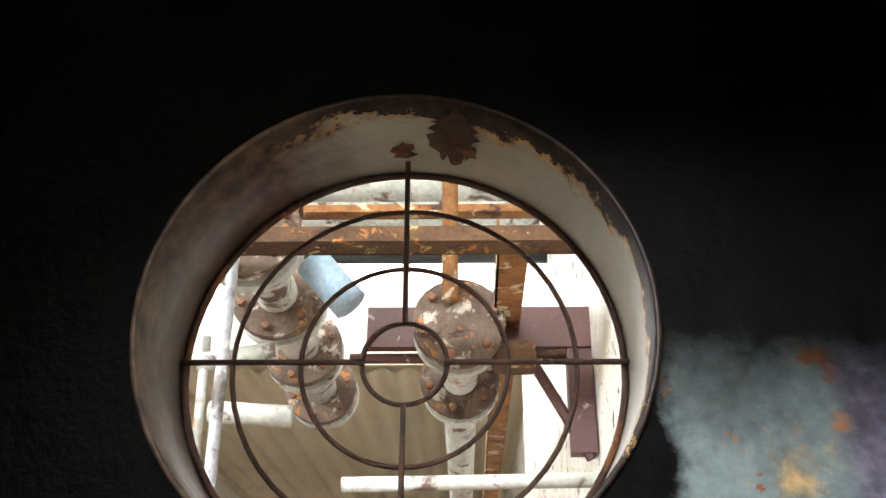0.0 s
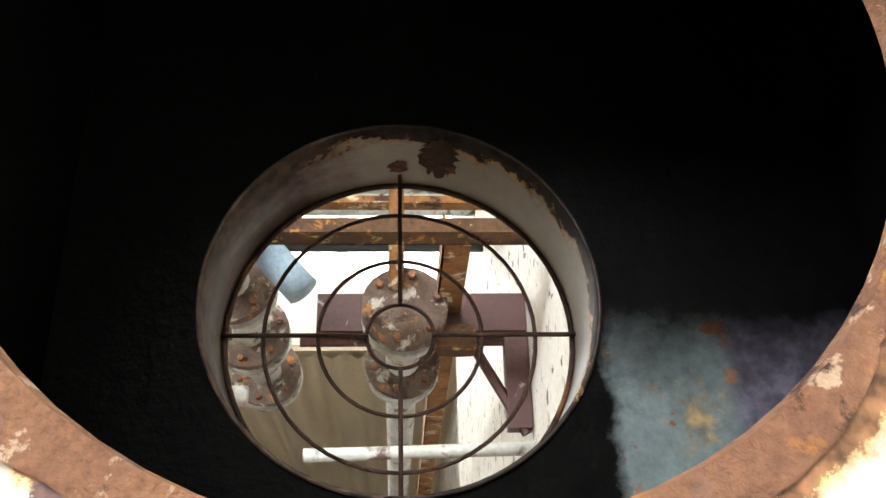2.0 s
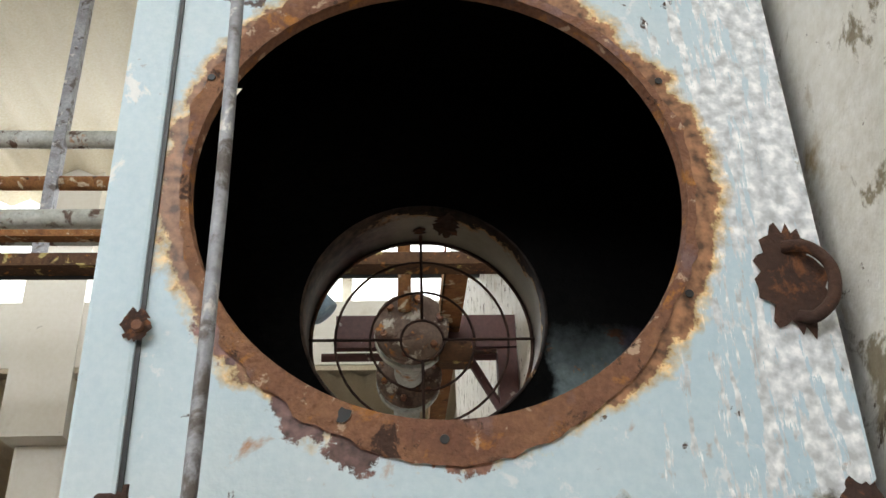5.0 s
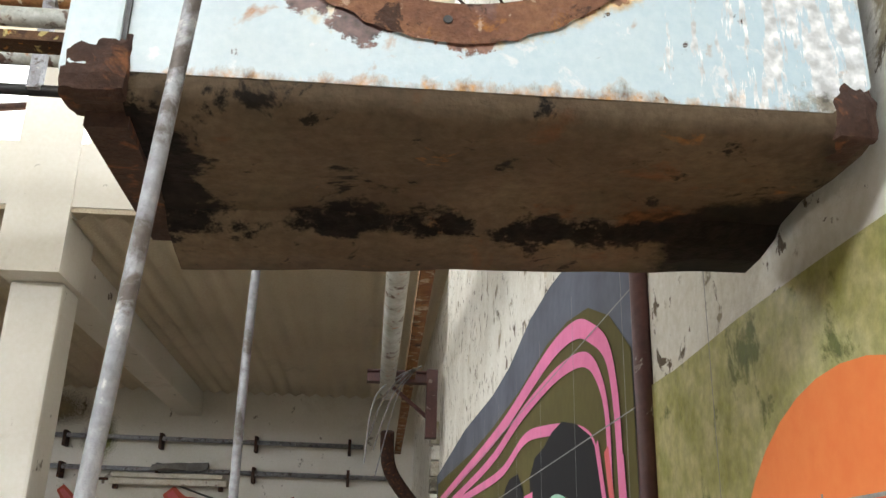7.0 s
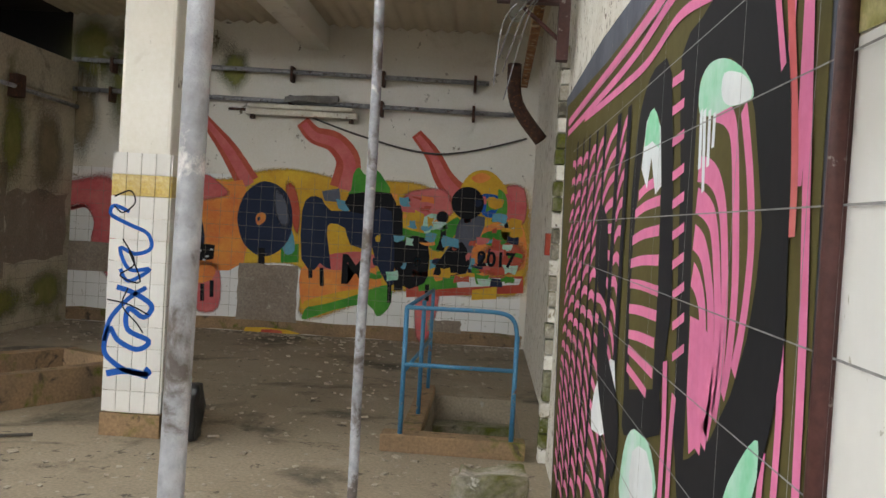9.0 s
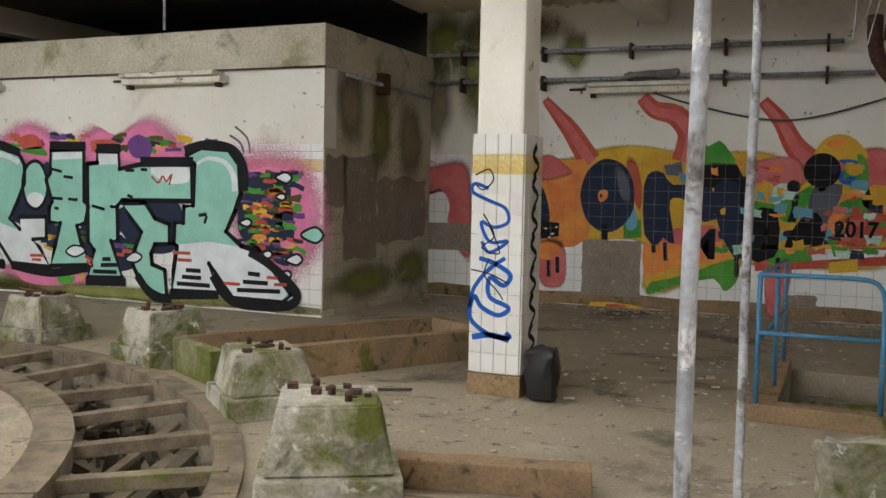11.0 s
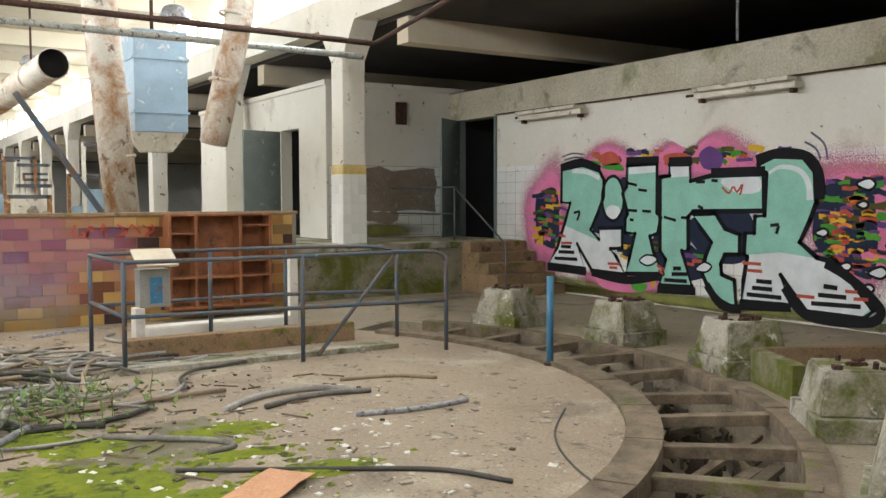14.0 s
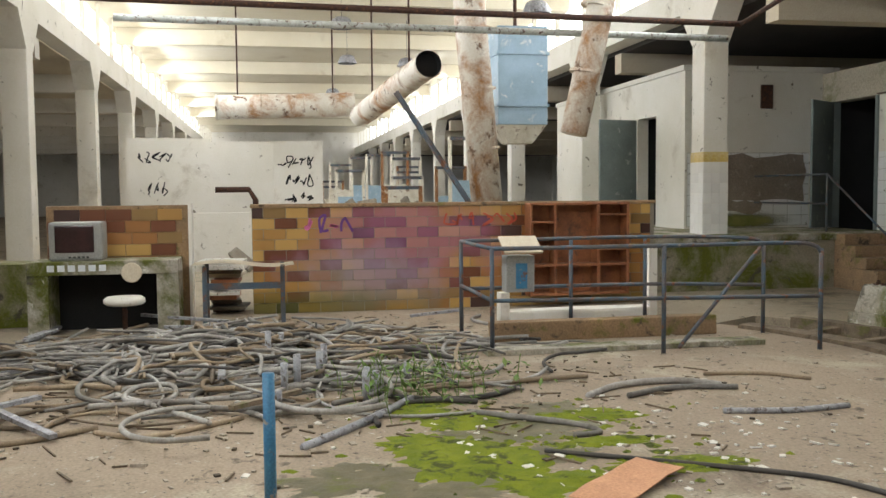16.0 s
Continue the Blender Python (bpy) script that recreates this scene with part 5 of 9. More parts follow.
paint(BLOCK, "stroke", [(7.02, 2.54), (7.22, 2.38), (7.27, 2.18)], "slate", 0.005, 0.03)
soft_fill(NORTH, [(1.98, 2.11), (2.51, 2.26), (2.77, 2.36), (3.29, 2.45), (3.72, 2.43), (4.24, 2.35), (5.26, 2.36), (5.81, 2.22), (6.87, 2.35), (6.98, 0.96), (6.35, 0.75), (5.1, 0.75), (3.76, 0.25), (3.66, 1.0), (2.84, 1.02), (2.04, 0.97)], "gold", 0.007, 0.06)
paint(NORTH, "fill", [(1.98, 2.11), (2.51, 2.22), (2.76, 2.15), (2.79, 1.03), (2.04, 0.99)], "orange", 0.0085, 3)
soft_fill(NORTH, [(1.98, 2.24), (2.15, 2.31), (2.33, 2.21), (2.49, 2.03), (1.99, 1.94)], "rose", 0.0088, 0.2)
paint(NORTH, "fill", [(3.66, 0.98), (3.97, 1.11), (4.65, 1.15), (4.88, 0.82), (4.59, 0.7), (3.83, 0.52), (3.69, 0.49)], "orange", 0.0085, 3)
paint(NORTH, "fill", [(3.95, 1.19), (4.65, 1.3), (4.76, 1.07), (3.97, 1.0)], "rose", 0.009, 3)
paint(NORTH, "fill", [(3.72, 0.3), (3.83, 0.46), (4.26, 0.61), (4.68, 0.73), (5.0, 0.83), (5.04, 0.58), (4.95, 0.41), (4.83, 0.35), (4.69, 0.52), (4.18, 0.4), (3.76, 0.23)], "green", 0.0095, 2)
paint(NORTH, "fill", [(3.74, 0.51), (4.34, 0.7), (4.68, 0.74), (4.34, 0.58), (3.83, 0.43)], "gold", 0.0098, 2)
soft_fill(NORTH, [(3.37, 2.21), (3.5, 2.19), (3.6, 1.81), (3.57, 1.51), (3.45, 1.8)], "red", 0.0095, 0.2)
paint(NORTH, "fill", [(3.34, 1.5), (3.49, 1.55), (3.55, 1.25), (3.4, 1.2)], "sky", 0.0098, 3)
paint(NORTH, "fill", [(3.26, 1.28), (3.61, 1.36), (3.62, 1.08), (3.28, 1.05)], "green", 0.0097, 0)
paint(NORTH, "fill", [(3.11, 1.21), (3.34, 1.26), (3.35, 1.06), (3.12, 1.04)], "gold", 0.0099, 0)
paint(NORTH, "fill", disc_pts(3.08, 1.7, 0.42, 0.56, 18, 0.02), "navy", 0.012, 3)
soft_fill(NORTH, [(3.22, 2.13), (3.36, 2.01), (3.44, 1.67), (3.33, 1.62), (3.23, 1.87)], "slate", 0.0124, 0.3)
paint(NORTH, "fill", [(2.94, 1.73), (3.0, 1.79), (3.08, 1.77), (3.08, 1.67), (3.0, 1.6), (2.95, 1.63)], "orange", 0.0128, 3)
paint(NORTH, "fill", [(2.96, 1.71), (3.0, 1.73), (3.01, 1.68), (2.97, 1.66)], "navy", 0.013, 0)
paint(NORTH, "fill", [(2.0, 1.81), (2.11, 1.68), (2.18, 1.3), (2.03, 1.23)], "navy", 0.012, 3)
paint(NORTH, "fill", [(2.02, 1.29), (2.34, 1.26), (2.33, 1.05), (2.04, 1.0)], "ink", 0.0122, 0)
paint(NORTH, "fill", [(2.1, 1.18), (2.14, 1.18), (2.14, 1.15), (2.09, 1.16)], "snow", 0.0126, 0)
paint(NORTH, "fill", [(2.21, 1.1), (2.26, 1.1), (2.25, 1.07), (2.2, 1.07)], "snow", 0.0126, 0)
paint(NORTH, "fill", [(2.28, 1.21), (2.32, 1.2), (2.31, 1.18), (2.27, 1.18)], "snow", 0.0126, 0)
paint(NORTH, "fill", [(2.17, 1.05), (2.21, 1.04), (2.21, 1.01), (2.16, 1.02)], "snow", 0.0126, 0)
paint(NORTH, "stroke", [(3.05, 1.26), (3.06, 1.02)], "ink", 0.0126, 0.1)
paint(NORTH, "fill", [(3.91, 2.16), (4.17, 2.22), (4.2, 2.01), (3.96, 2.02)], "slate", 0.0095, 0)
paint(NORTH, "fill", [(4.13, 2.06), (4.37, 2.02), (4.32, 1.85), (4.17, 1.92)], "sky", 0.0097, 0)
paint(NORTH, "fill", [(3.66, 1.13), (3.63, 1.85), (3.74, 2.07), (3.92, 2.05), (4.06, 1.88), (4.61, 1.86), (4.69, 1.39), (4.38, 1.39), (4.29, 1.63), (4.07, 1.69), (4.02, 1.53), (4.11, 1.01), (3.94, 1.09), (3.86, 0.98)], "navy", 0.012, 2)
paint(NORTH, "fill", [(4.35, 2.21), (4.37, 2.44), (4.45, 2.55), (4.54, 2.44), (4.7, 2.53), (4.84, 2.38), (4.93, 2.16), (4.34, 2.11)], "green", 0.0118, 2)
paint(NORTH, "fill", [(4.32, 2.14), (4.95, 2.19), (4.97, 1.87), (4.36, 1.88)], "ink", 0.0122, 2)
paint(NORTH, "fill", [(4.66, 1.87), (4.97, 1.92), (5.06, 0.84), (4.9, 0.93), (4.75, 1.24), (4.66, 1.57)], "navy", 0.0123, 2)
paint(NORTH, "fill", [(4.96, 2.01), (5.13, 2.02), (5.2, 0.76), (5.07, 0.75)], "ink", 0.0119, 0)
paint(NORTH, "fill", [(5.13, 1.47), (5.52, 1.55), (5.56, 0.99), (5.43, 0.84), (5.18, 0.83)], "ink", 0.0122, 2)
paint(NORTH, "fill", [(5.11, 1.7), (5.51, 1.62), (5.95, 1.9), (5.98, 1.71), (5.7, 1.36), (5.52, 1.45), (5.14, 1.45)], "green", 0.0118, 2)
soft_fill(NORTH, [(5.17, 2.19), (5.68, 2.29), (5.83, 2.14), (5.83, 1.91), (5.29, 1.84)], "rose", 0.0105, 0.15)
paint(NORTH, "fill", [(5.13, 1.98), (5.45, 1.91), (5.43, 1.68), (5.11, 1.75)], "gold", 0.0108, 2)
paint(NORTH, "fill", [(5.46, 1.87), (5.66, 1.92), (5.65, 1.67), (5.47, 1.63)], "aqua", 0.0109, 2)
paint(NORTH, "fill", disc_pts(5.73, 1.88, 0.09, 0.09, 12), "ink", 0.0126, 2)
paint(NORTH, "stroke", [(5.73, 1.81), (5.76, 1.59), (5.72, 1.38)], "ink", 0.0126, (0.06, 0.12))
paint(NORTH, "fill", [(6.0, 1.88), (6.36, 1.92), (6.3, 1.62), (6.19, 1.41), (6.13, 1.07), (5.66, 1.03), (5.78, 1.34), (5.93, 1.6)], "slate", 0.012, 2)
paint(NORTH, "fill", [(5.64, 1.02), (5.82, 1.39), (6.04, 1.53), (6.15, 1.32), (6.12, 1.07)], "ink", 0.0124, 2)
paint(NORTH, "fill", disc_pts(6.09, 2.11, 0.24, 0.24, 14), "ink", 0.0126, 3)
paint(NORTH, "fill", [(6.26, 2.23), (6.51, 2.25), (6.64, 2.1), (6.53, 1.93), (6.32, 1.95)], "blue", 0.0122, 3)
paint(NORTH, "fill", [(6.36, 2.18), (6.49, 2.22), (6.55, 2.09), (6.44, 2.05)], "gold", 0.0126, 3)
paint(NORTH, "fill", [(5.98, 2.29), (6.08, 2.52), (6.28, 2.61), (6.49, 2.54), (6.67, 2.28), (6.3, 2.28)], "gold", 0.0112, 3)
paint(NORTH, "fill", [(6.12, 2.48), (6.28, 2.57), (6.41, 2.5), (6.25, 2.41)], "orange", 0.0115, 3)
paint(NORTH, "fill", [(6.53, 2.34), (6.66, 2.22), (6.66, 1.93), (6.45, 1.86), (6.54, 2.05)], "green", 0.0123, 3)
soft_fill(NORTH, [(6.62, 2.34), (6.91, 2.36), (6.94, 1.88), (6.69, 1.87)], "rose", 0.0108, 0.12)
paint(NORTH, "fill", [(6.18, 1.62), (6.45, 1.82), (6.77, 1.9), (6.95, 1.74), (6.98, 1.21), (6.5, 1.05), (6.21, 1.11), (6.1, 1.36)], "orange", 0.0112, 3)
soft_fill(NORTH, [(6.39, 1.42), (6.79, 1.57), (6.97, 1.37), (6.82, 1.13), (6.46, 1.09)], "red", 0.0114, 0.3)
paint(NORTH, "fill", [(6.34, 1.67), (6.62, 1.75), (6.75, 1.61), (6.55, 1.5), (6.35, 1.54)], "green", 0.0116, 3)
paint(NORTH, "fill", [(6.62, 1.77), (6.86, 1.84), (6.92, 1.66), (6.67, 1.59)], "gold", 0.0117, 3)
paint(NORTH, "fill", [(5.24, 0.93), (6.97, 1.08), (6.99, 0.83), (5.26, 0.66)], "red", 0.0098, 0)
paint(NORTH, "fill", [(5.97, 1.01), (6.95, 1.04), (6.92, 0.95), (6.02, 0.85)], "snow", 0.0105, 0)
paint(NORTH, "fill", [(5.41, 0.98), (6.01, 1.02), (6.02, 0.85), (5.44, 0.76)], "green", 0.0103, 0)
paint(NORTH, "fill", [(6.23, 0.83), (6.59, 0.9), (6.6, 0.72), (6.23, 0.68)], "gold", 0.0106, 0)
soft_fill(NORTH, [(5.47, 0.69), (5.74, 0.71), (5.63, 0.12), (5.46, 0.05), (5.4, 0.52)], "rose", 0.0088, 0.15)
soft_fill(NORTH, [(2.04, 0.92), (2.4, 0.94), (2.43, 0.33), (2.07, 0.31)], "rose", 0.0085, 0.1)
paint(NORTH, "fill", [(2.04, 0.92), (2.35, 0.94), (2.32, 0.74), (2.05, 0.68)], "orange", 0.009, 2)
paint(NORTH, "stroke", [(2.18, 0.67), (2.19, 0.41)], "ink", 0.0128, 0.06)
paint(NORTH, "stroke", [(2.32, 0.73), (2.33, 0.48)], "ink", 0.0128, 0.06)
paint(NORTH, "stroke", [(3.97, 1.02), (3.99, 0.75)], "ink", 0.0128, 0.06)
paint(NORTH, "stroke", [(5.0, 0.83), (5.01, 0.56)], "ink", 0.0128, 0.06)
paint(NORTH, "stroke", [(3.8, 1.01), (3.81, 0.86)], "ink", 0.0128, 0.06)
paint(NORTH, "stroke", [(5.56, 0.87), (5.57, 0.62)], "ink", 0.0128, 0.06)
soft_fill(NORTH, [(0.01, 2.01), (0.25, 2.13), (0.77, 2.08), (0.85, 0.77), (0.66, 0.76), (0.44, 1.11), (0.48, 1.49), (0.32, 1.74), (0.03, 1.69)], "rose", 0.0082, 0.15)
paint(NORTH, "stroke", [(-0.35, 2.54), (-0.2, 2.17), (0.13, 1.91)], "red", 0.0074, (0.08, 0.3))
paint(NORTH, "stroke", [(-0.33, 2.51), (-0.17, 2.15), (0.15, 1.89)], "rose", 0.0078, (0.04, 0.15))
paint(NORTH, "stroke", [(2.05, 3.18), (2.25, 2.95), (2.49, 2.67), (2.79, 2.22)], "red", 0.0074, (0.12, 0.36))
paint(NORTH, "stroke", [(2.07, 3.15), (2.27, 2.93), (2.51, 2.64), (2.81, 2.19)], "rose", 0.0078, (0.06, 0.18))
paint(NORTH, "stroke", [(3.56, 3.18), (3.75, 2.99), (4.06, 2.9), (4.28, 2.63), (4.23, 2.22)], "red", 0.0074, (0.2, 0.42))
paint(NORTH, "stroke", [(3.58, 3.15), (3.76, 2.97), (4.08, 2.88), (4.3, 2.6), (4.25, 2.2)], "rose", 0.0078, (0.1, 0.21))
paint(NORTH, "stroke", [(5.27, 3.09), (5.53, 2.79), (5.72, 2.45), (5.95, 2.21)], "red", 0.0074, (0.16, 0.36))
paint(NORTH, "stroke", [(5.29, 3.06), (5.54, 2.76), (5.74, 2.42), (5.97, 2.19)], "rose", 0.0078, (0.08, 0.18))
paint(NORTH, "fill", [(2.87, 0.06), (3.5, 0.06), (3.7, -0.03), (2.98, -0.1)], "gold", 0.0172, 2)
paint(NORTH, "fill", [(3.11, 0.04), (3.42, 0.04), (3.38, -0.05), (3.16, -0.07)], "red", 0.0175, 2)
writing_2017 = under(writing("2017", NORTH, 6.28, 1.2, 0.3, "ink", 0.0175, 0.92), HOST[NORTH])
writing_m = under(writing("M", NORTH, 4.25, 0.82, 0.6, "ink", 0.0175), HOST[NORTH])
# green mould and water stains on the plaster
P["mould"] = spray("green_mould", (0.27, 0.27, 0.09), (0.17, 0.18, 0.05))
P["damp"] = spray("damp_brown_stain", (0.3, 0.25, 0.16), (0.22, 0.18, 0.11))
wall_stain = empty("wall_stain", (-6.0, 13.86, 3.5), label="green mould and brown damp stains on plaster", category="stain", kind="structure")
rng_stain = random.Random(44)
for wall, colour, u, v, ru, rv in ((NORTH, "mould", 0.35, 4.1, 0.4, 0.5), (NORTH, "mould", 0.9, 3.7, 0.3, 0.9), (NORTH, "damp", 0.2, 3.2, 0.25, 0.7), (NORTH, "mould", 2.5, 3.9, 0.22, 0.3), (NORTH, "damp", 1.5, 4.3, 0.8, 0.25), (SIDE, "damp", 0.7, 2.9, 0.35, 0.5), (SIDE, "mould", 1.6, 2.6, 0.3, 0.6), (SIDE, "damp", 2.6, 2.5, 0.4, 0.6), (SIDE, "mould", 1.2, 0.4, 0.9, 0.22), (SIDE, "mould", 2.7, 0.5, 0.5, 0.3), (BLOCK, "mould", 5.0, 0.12, 3.0, 0.1), (BLOCK, "mould", 2.2, 0.16, 1.4, 0.12), (CABIN, "mould", 1.2, 1.05, 0.8, 0.16), (CABIN, "damp", 0.5, 1.4, 0.3, 0.4)):
    soft_fill(wall, disc_pts(u, v, ru * 0.8, rv * 0.8, 14, 0.12), colour, 0.0086 if wall is SIDE else 0.0045, 0.75, wall_stain)
# small overlapping dabs of several colours
rng_dab = random.Random(77)
for colour in ("gold", "orange", "rose", "green", "sky", "red", "navy", "aqua"):
    for k in range(13):
        u, v = rng_dab.uniform(4.55, 6.76), rng_dab.uniform(0.88, 2.09)
        dab = fill(NORTH, ragged(u, v, u + rng_dab.uniform(0.06, 0.24), v + rng_dab.uniform(0.04, 0.15), 0.025, 2), 0.0116 + 0.0001 * k)
        under(part("paint_dab", dab, P[colour]), HOST[NORTH])
paint(PIL, "stroke", [(0.15, 1.73), (0.03, 1.77), (0.01, 1.7), (0.16, 1.63), (0.3, 1.57), (0.33, 1.46), (0.21, 1.41), (0.09, 1.45), (0.17, 1.29), (0.33, 1.3), (0.17, 1.2), (0.1, 1.29)], "blue", 0.014, 0.03)
paint(PIL, "stroke", [(0.08, 1.15), (0.22, 1.11), (0.36, 1.02), (0.3, 0.93), (0.18, 0.99), (0.18, 0.83), (0.35, 0.75), (0.26, 0.68), (0.11, 0.74), (0.04, 0.83), (0.01, 0.64), (0.19, 0.51), (0.36, 0.5), (0.33, 0.54)], "blue", 0.014, 0.04)
paint(PIL, "stroke", [(0.03, 0.48), (0.19, 0.51), (0.36, 0.48)], "blue", 0.014, 0.05)
paint(PIL, "stroke", [(-0.0, 0.73), (0.04, 0.9), (0.17, 1.06), (0.31, 1.16)], "blue", 0.014, 0.035)
paint(PIL, "stroke", [(0.03, 1.84), (0.15, 1.89), (0.19, 1.8), (0.1, 1.72), (0.03, 1.77)], "ink", 0.0145, 0.012)
paint(PIL, "stroke", [(0.11, 1.52), (0.21, 1.34), (0.1, 1.24), (0.26, 1.2), (0.16, 1.43)], "ink", 0.0145, 0.012)
paint(PIL, "stroke", [(0.17, 1.15), (0.13, 1.01), (0.25, 0.88), (0.3, 0.81)], "ink", 0.0145, 0.012)
paint(PIL, "stroke", [(0.01, 1.05), (0.18, 1.02), (0.34, 0.95)], "ink", 0.0145, 0.012)

# ---- the ventilation box on the wall ----
HX, HZ, HR, YF, YB = 0.212, 2.713, 0.257, 0.872, 1.185   # front hole, front and back planes
GX, GZ, GR = 0.204, 2.685, 0.157                        # rear opening with the wire guard
BX0, BX1, BZ0, BZ1 = -0.07, 0.595, 2.335, 3.06


def plate_with_hole(x0, x1, z0, z1, y, thick, cx, cz, r, n=64):
    bm = bmesh.new()
    rings = {}
    for yy in (y, y + thick):
        inner, outer = [], []
        for k in range(n):
            a = 2 * math.pi * k / n
            c, s = math.cos(a), math.sin(a)
            f = min((x1 - cx) / c if c > 1e-6 else (x0 - cx) / c if c < -1e-6 else 1e9, (z1 - cz) / s if s > 1e-6 else (z0 - cz) / s if s < -1e-6 else 1e9)
            inner.append(bm.verts.new((cx + r * c, yy, cz + r * s)))
            outer.append(bm.verts.new((cx + f * c, yy, cz + f * s)))
        rings[yy] = (inner, outer)
    (fi, fo), (bi, bo) = rings[y], rings[y + thick]
    for k in range(n):
        j = (k + 1) % n
        bm.faces.new((fi[k], fi[j], fo[j], fo[k]))
        bm.faces.new((bi[j], bi[k], bo[k], bo[j]))
        bm.faces.new((fi[j], fi[k], bi[k], bi[j]))
        bm.faces.new((fo[k], fo[j], bo[j], bo[k]))
    bmesh.ops.recalc_face_normals(bm, faces=bm.faces[:])
    return bm


def rust_shade_zone(m, centre, scale3, near, far, wob, tone, size=16.0, stretch=(1, 1, 1), deep=0.35):
    """Rust, or shade put into the colour, spreading from an edge: a mask from the distance to centre, broken up by
    noise.
    """
    n, l = m.node_tree.nodes, m.node_tree.links
    bsdf = n["Principled BSDF"]
    old = bsdf.inputs["Base Color"].links[0].from_socket
    place = n.new("ShaderNodeTexCoord").outputs["Object"]
    sub = n.new("ShaderNodeVectorMath")
    sub.operation = "SUBTRACT"
    sub.inputs[1].default_value = centre
    l.new(place, sub.inputs[0])
    mul = n.new("ShaderNodeVectorMath")
    mul.operation = "MULTIPLY"
    mul.inputs[1].default_value = scale3
    l.new(sub.outputs[0], mul.inputs[0])
    length = n.new("ShaderNodeVectorMath")
    length.operation = "LENGTH"
    l.new(mul.outputs[0], length.inputs[0])
    tex = n.new("ShaderNodeTexNoise")
    tex.inputs["Scale"].default_value, tex.inputs["Detail"].default_value, tex.inputs["Roughness"].default_value = size, 10, 0.7
    pull = n.new("ShaderNodeVectorMath")
    pull.operation = "MULTIPLY"
    pull.inputs[1].default_value = stretch
    l.new(place, pull.inputs[0])
    l.new(pull.outputs[0], tex.inputs["Vector"])
    add = n.new("ShaderNodeMath")
    add.operation = "MULTIPLY_ADD"
    add.inputs[1].default_value = wob
    l.new(tex.outputs["Fac"], add.inputs[0])
    l.new(length.outputs["Value"], add.inputs[2])
    mask = n.new("ShaderNodeMapRange")
    mask.inputs["From Min"].default_value, mask.inputs["From Max"].default_value = far + wob * 0.5, near + wob * 0.5
    l.new(add.outputs[0], mask.inputs["Value"])
    tint = n.new("ShaderNodeTexNoise")
    tint.inputs["Scale"].default_value, tint.inputs["Detail"].default_value = 70, 10
    l.new(place, tint.inputs["Vector"])
    ramp = n.new("ShaderNodeValToRGB")
    e = ramp.color_ramp.elements
    e[0].position, e[0].color = 0.36, (*[c * deep for c in tone], 1)
    e[1].position, e[1].color = 0.66, (*[min(1, c * 1.7) for c in tone], 1)
    mid = e.new(0.5)
    mid.color = (*tone, 1)
    l.new(tint.outputs["Fac"], ramp.inputs["Fac"])
    mix = n.new("ShaderNodeMix")
    mix.data_type = "RGBA"
    l.new(mask.outputs[0], mix.inputs["Factor"])
    l.new(old, mix.inputs["A"])
    l.new(ramp.outputs["Color"], mix.inputs["B"])
    l.new(mix.outputs["Result"], bsdf.inputs["Base Color"])
    return m


M["rusting_panel"] = shade("chipped_blue_enamel", (0.5, 0.63, 0.7), (0.58, 0.67, 0.71), 2.5, 0.42, spots=(((0.7, 0.74, 0.77), 22.0, 0.13, 0.05, 1), (ORANGE, 9.0, 0.06, 0.1, 1), (RUSTD, 15.0, 0.03, 0.03, 1)), grain=120, bump=0.15, fine=0.1)
rust_shade_zone(M["rusting_panel"], (BX1, 0, 2.75), (1, 0, 0.12), 0.0, 0.03, 0.5, (0.62, 0.67, 0.71), 60, (1, 1, 0.3), 0.6)
rust_shade_zone(M["rusting_panel"], (BX1, 0, 2.75), (1, 0, 0.12), -0.02, 0.0, 0.35, (0.36, 0.33, 0.28), 50, (1, 1, 0.5))
rust_shade_zone(M["rusting_panel"], (BX1 - 0.03, 0, 2.7), (1, 0, 0.1), 0.062, 0.07, 0.75, (0.68, 0.7, 0.72), 70, (1, 1, 0.14), 0.7)
rust_shade_zone(M["rusting_panel"], (HX, 0, HZ), (1, 0, 1), HR + 0.029, HR + 0.042, 0.09, (0.6, 0.42, 0.2), 15, (1, 1, 1), 0.7)
rust_shade_zone(M["rusting_panel"], (HX, 0, HZ), (1, 0, 1), HR + 0.026, HR + 0.029, 0.09, (0.27, 0.125, 0.06), 15)
for zx, zz, zr, tone in ((0.02, 2.55, 0.03, (0.2, 0.1, 0.085)), (0.09, 2.475, 0.035, (0.16, 0.085, 0.075)), (0.13, 2.447, 0.03, (0.12, 0.06, 0.05)), (0.225, 2.433, 0.026, (0.25, 0.115, 0.075))):
    rust_shade_zone(M["rusting_panel"], (zx, 0, zz), (1, 0, 1), zr - 0.001, zr + 0.003, 0.1, tone, 24)
rust_shade_zone(M["rusting_panel"], (HX, 0, BZ0 + 0.03), (0, 0, 1), -0.002, 0.014, 0.11, (0.38, 0.2, 0.07), 18, (1, 1, 0.6))
rust_shade_zone(M["rusting_panel"], (BX1, 0, BZ0), (0.5, 0, 0.9), 0.03, 0.05, 0.16, (0.22, 0.2, 0.16), 22)
M["flange_enamel"] = shade("chipped_blue_strip", (0.5, 0.63, 0.7), (0.58, 0.67, 0.71), 2.5, 0.42, spots=(((0.76, 0.77, 0.76), 13.0, 0.14, 0.05, 1), (RUST, 12.0, 0.07, 0.06, 1)), grain=120, bump=0.15, fine=0.1)
rust_shade_zone(M["collar"], (GX, YB - 0.022, GZ), (0, 1, 0), 0.016, 0.03, 0.13, (0.36, 0.2, 0.07), 26)
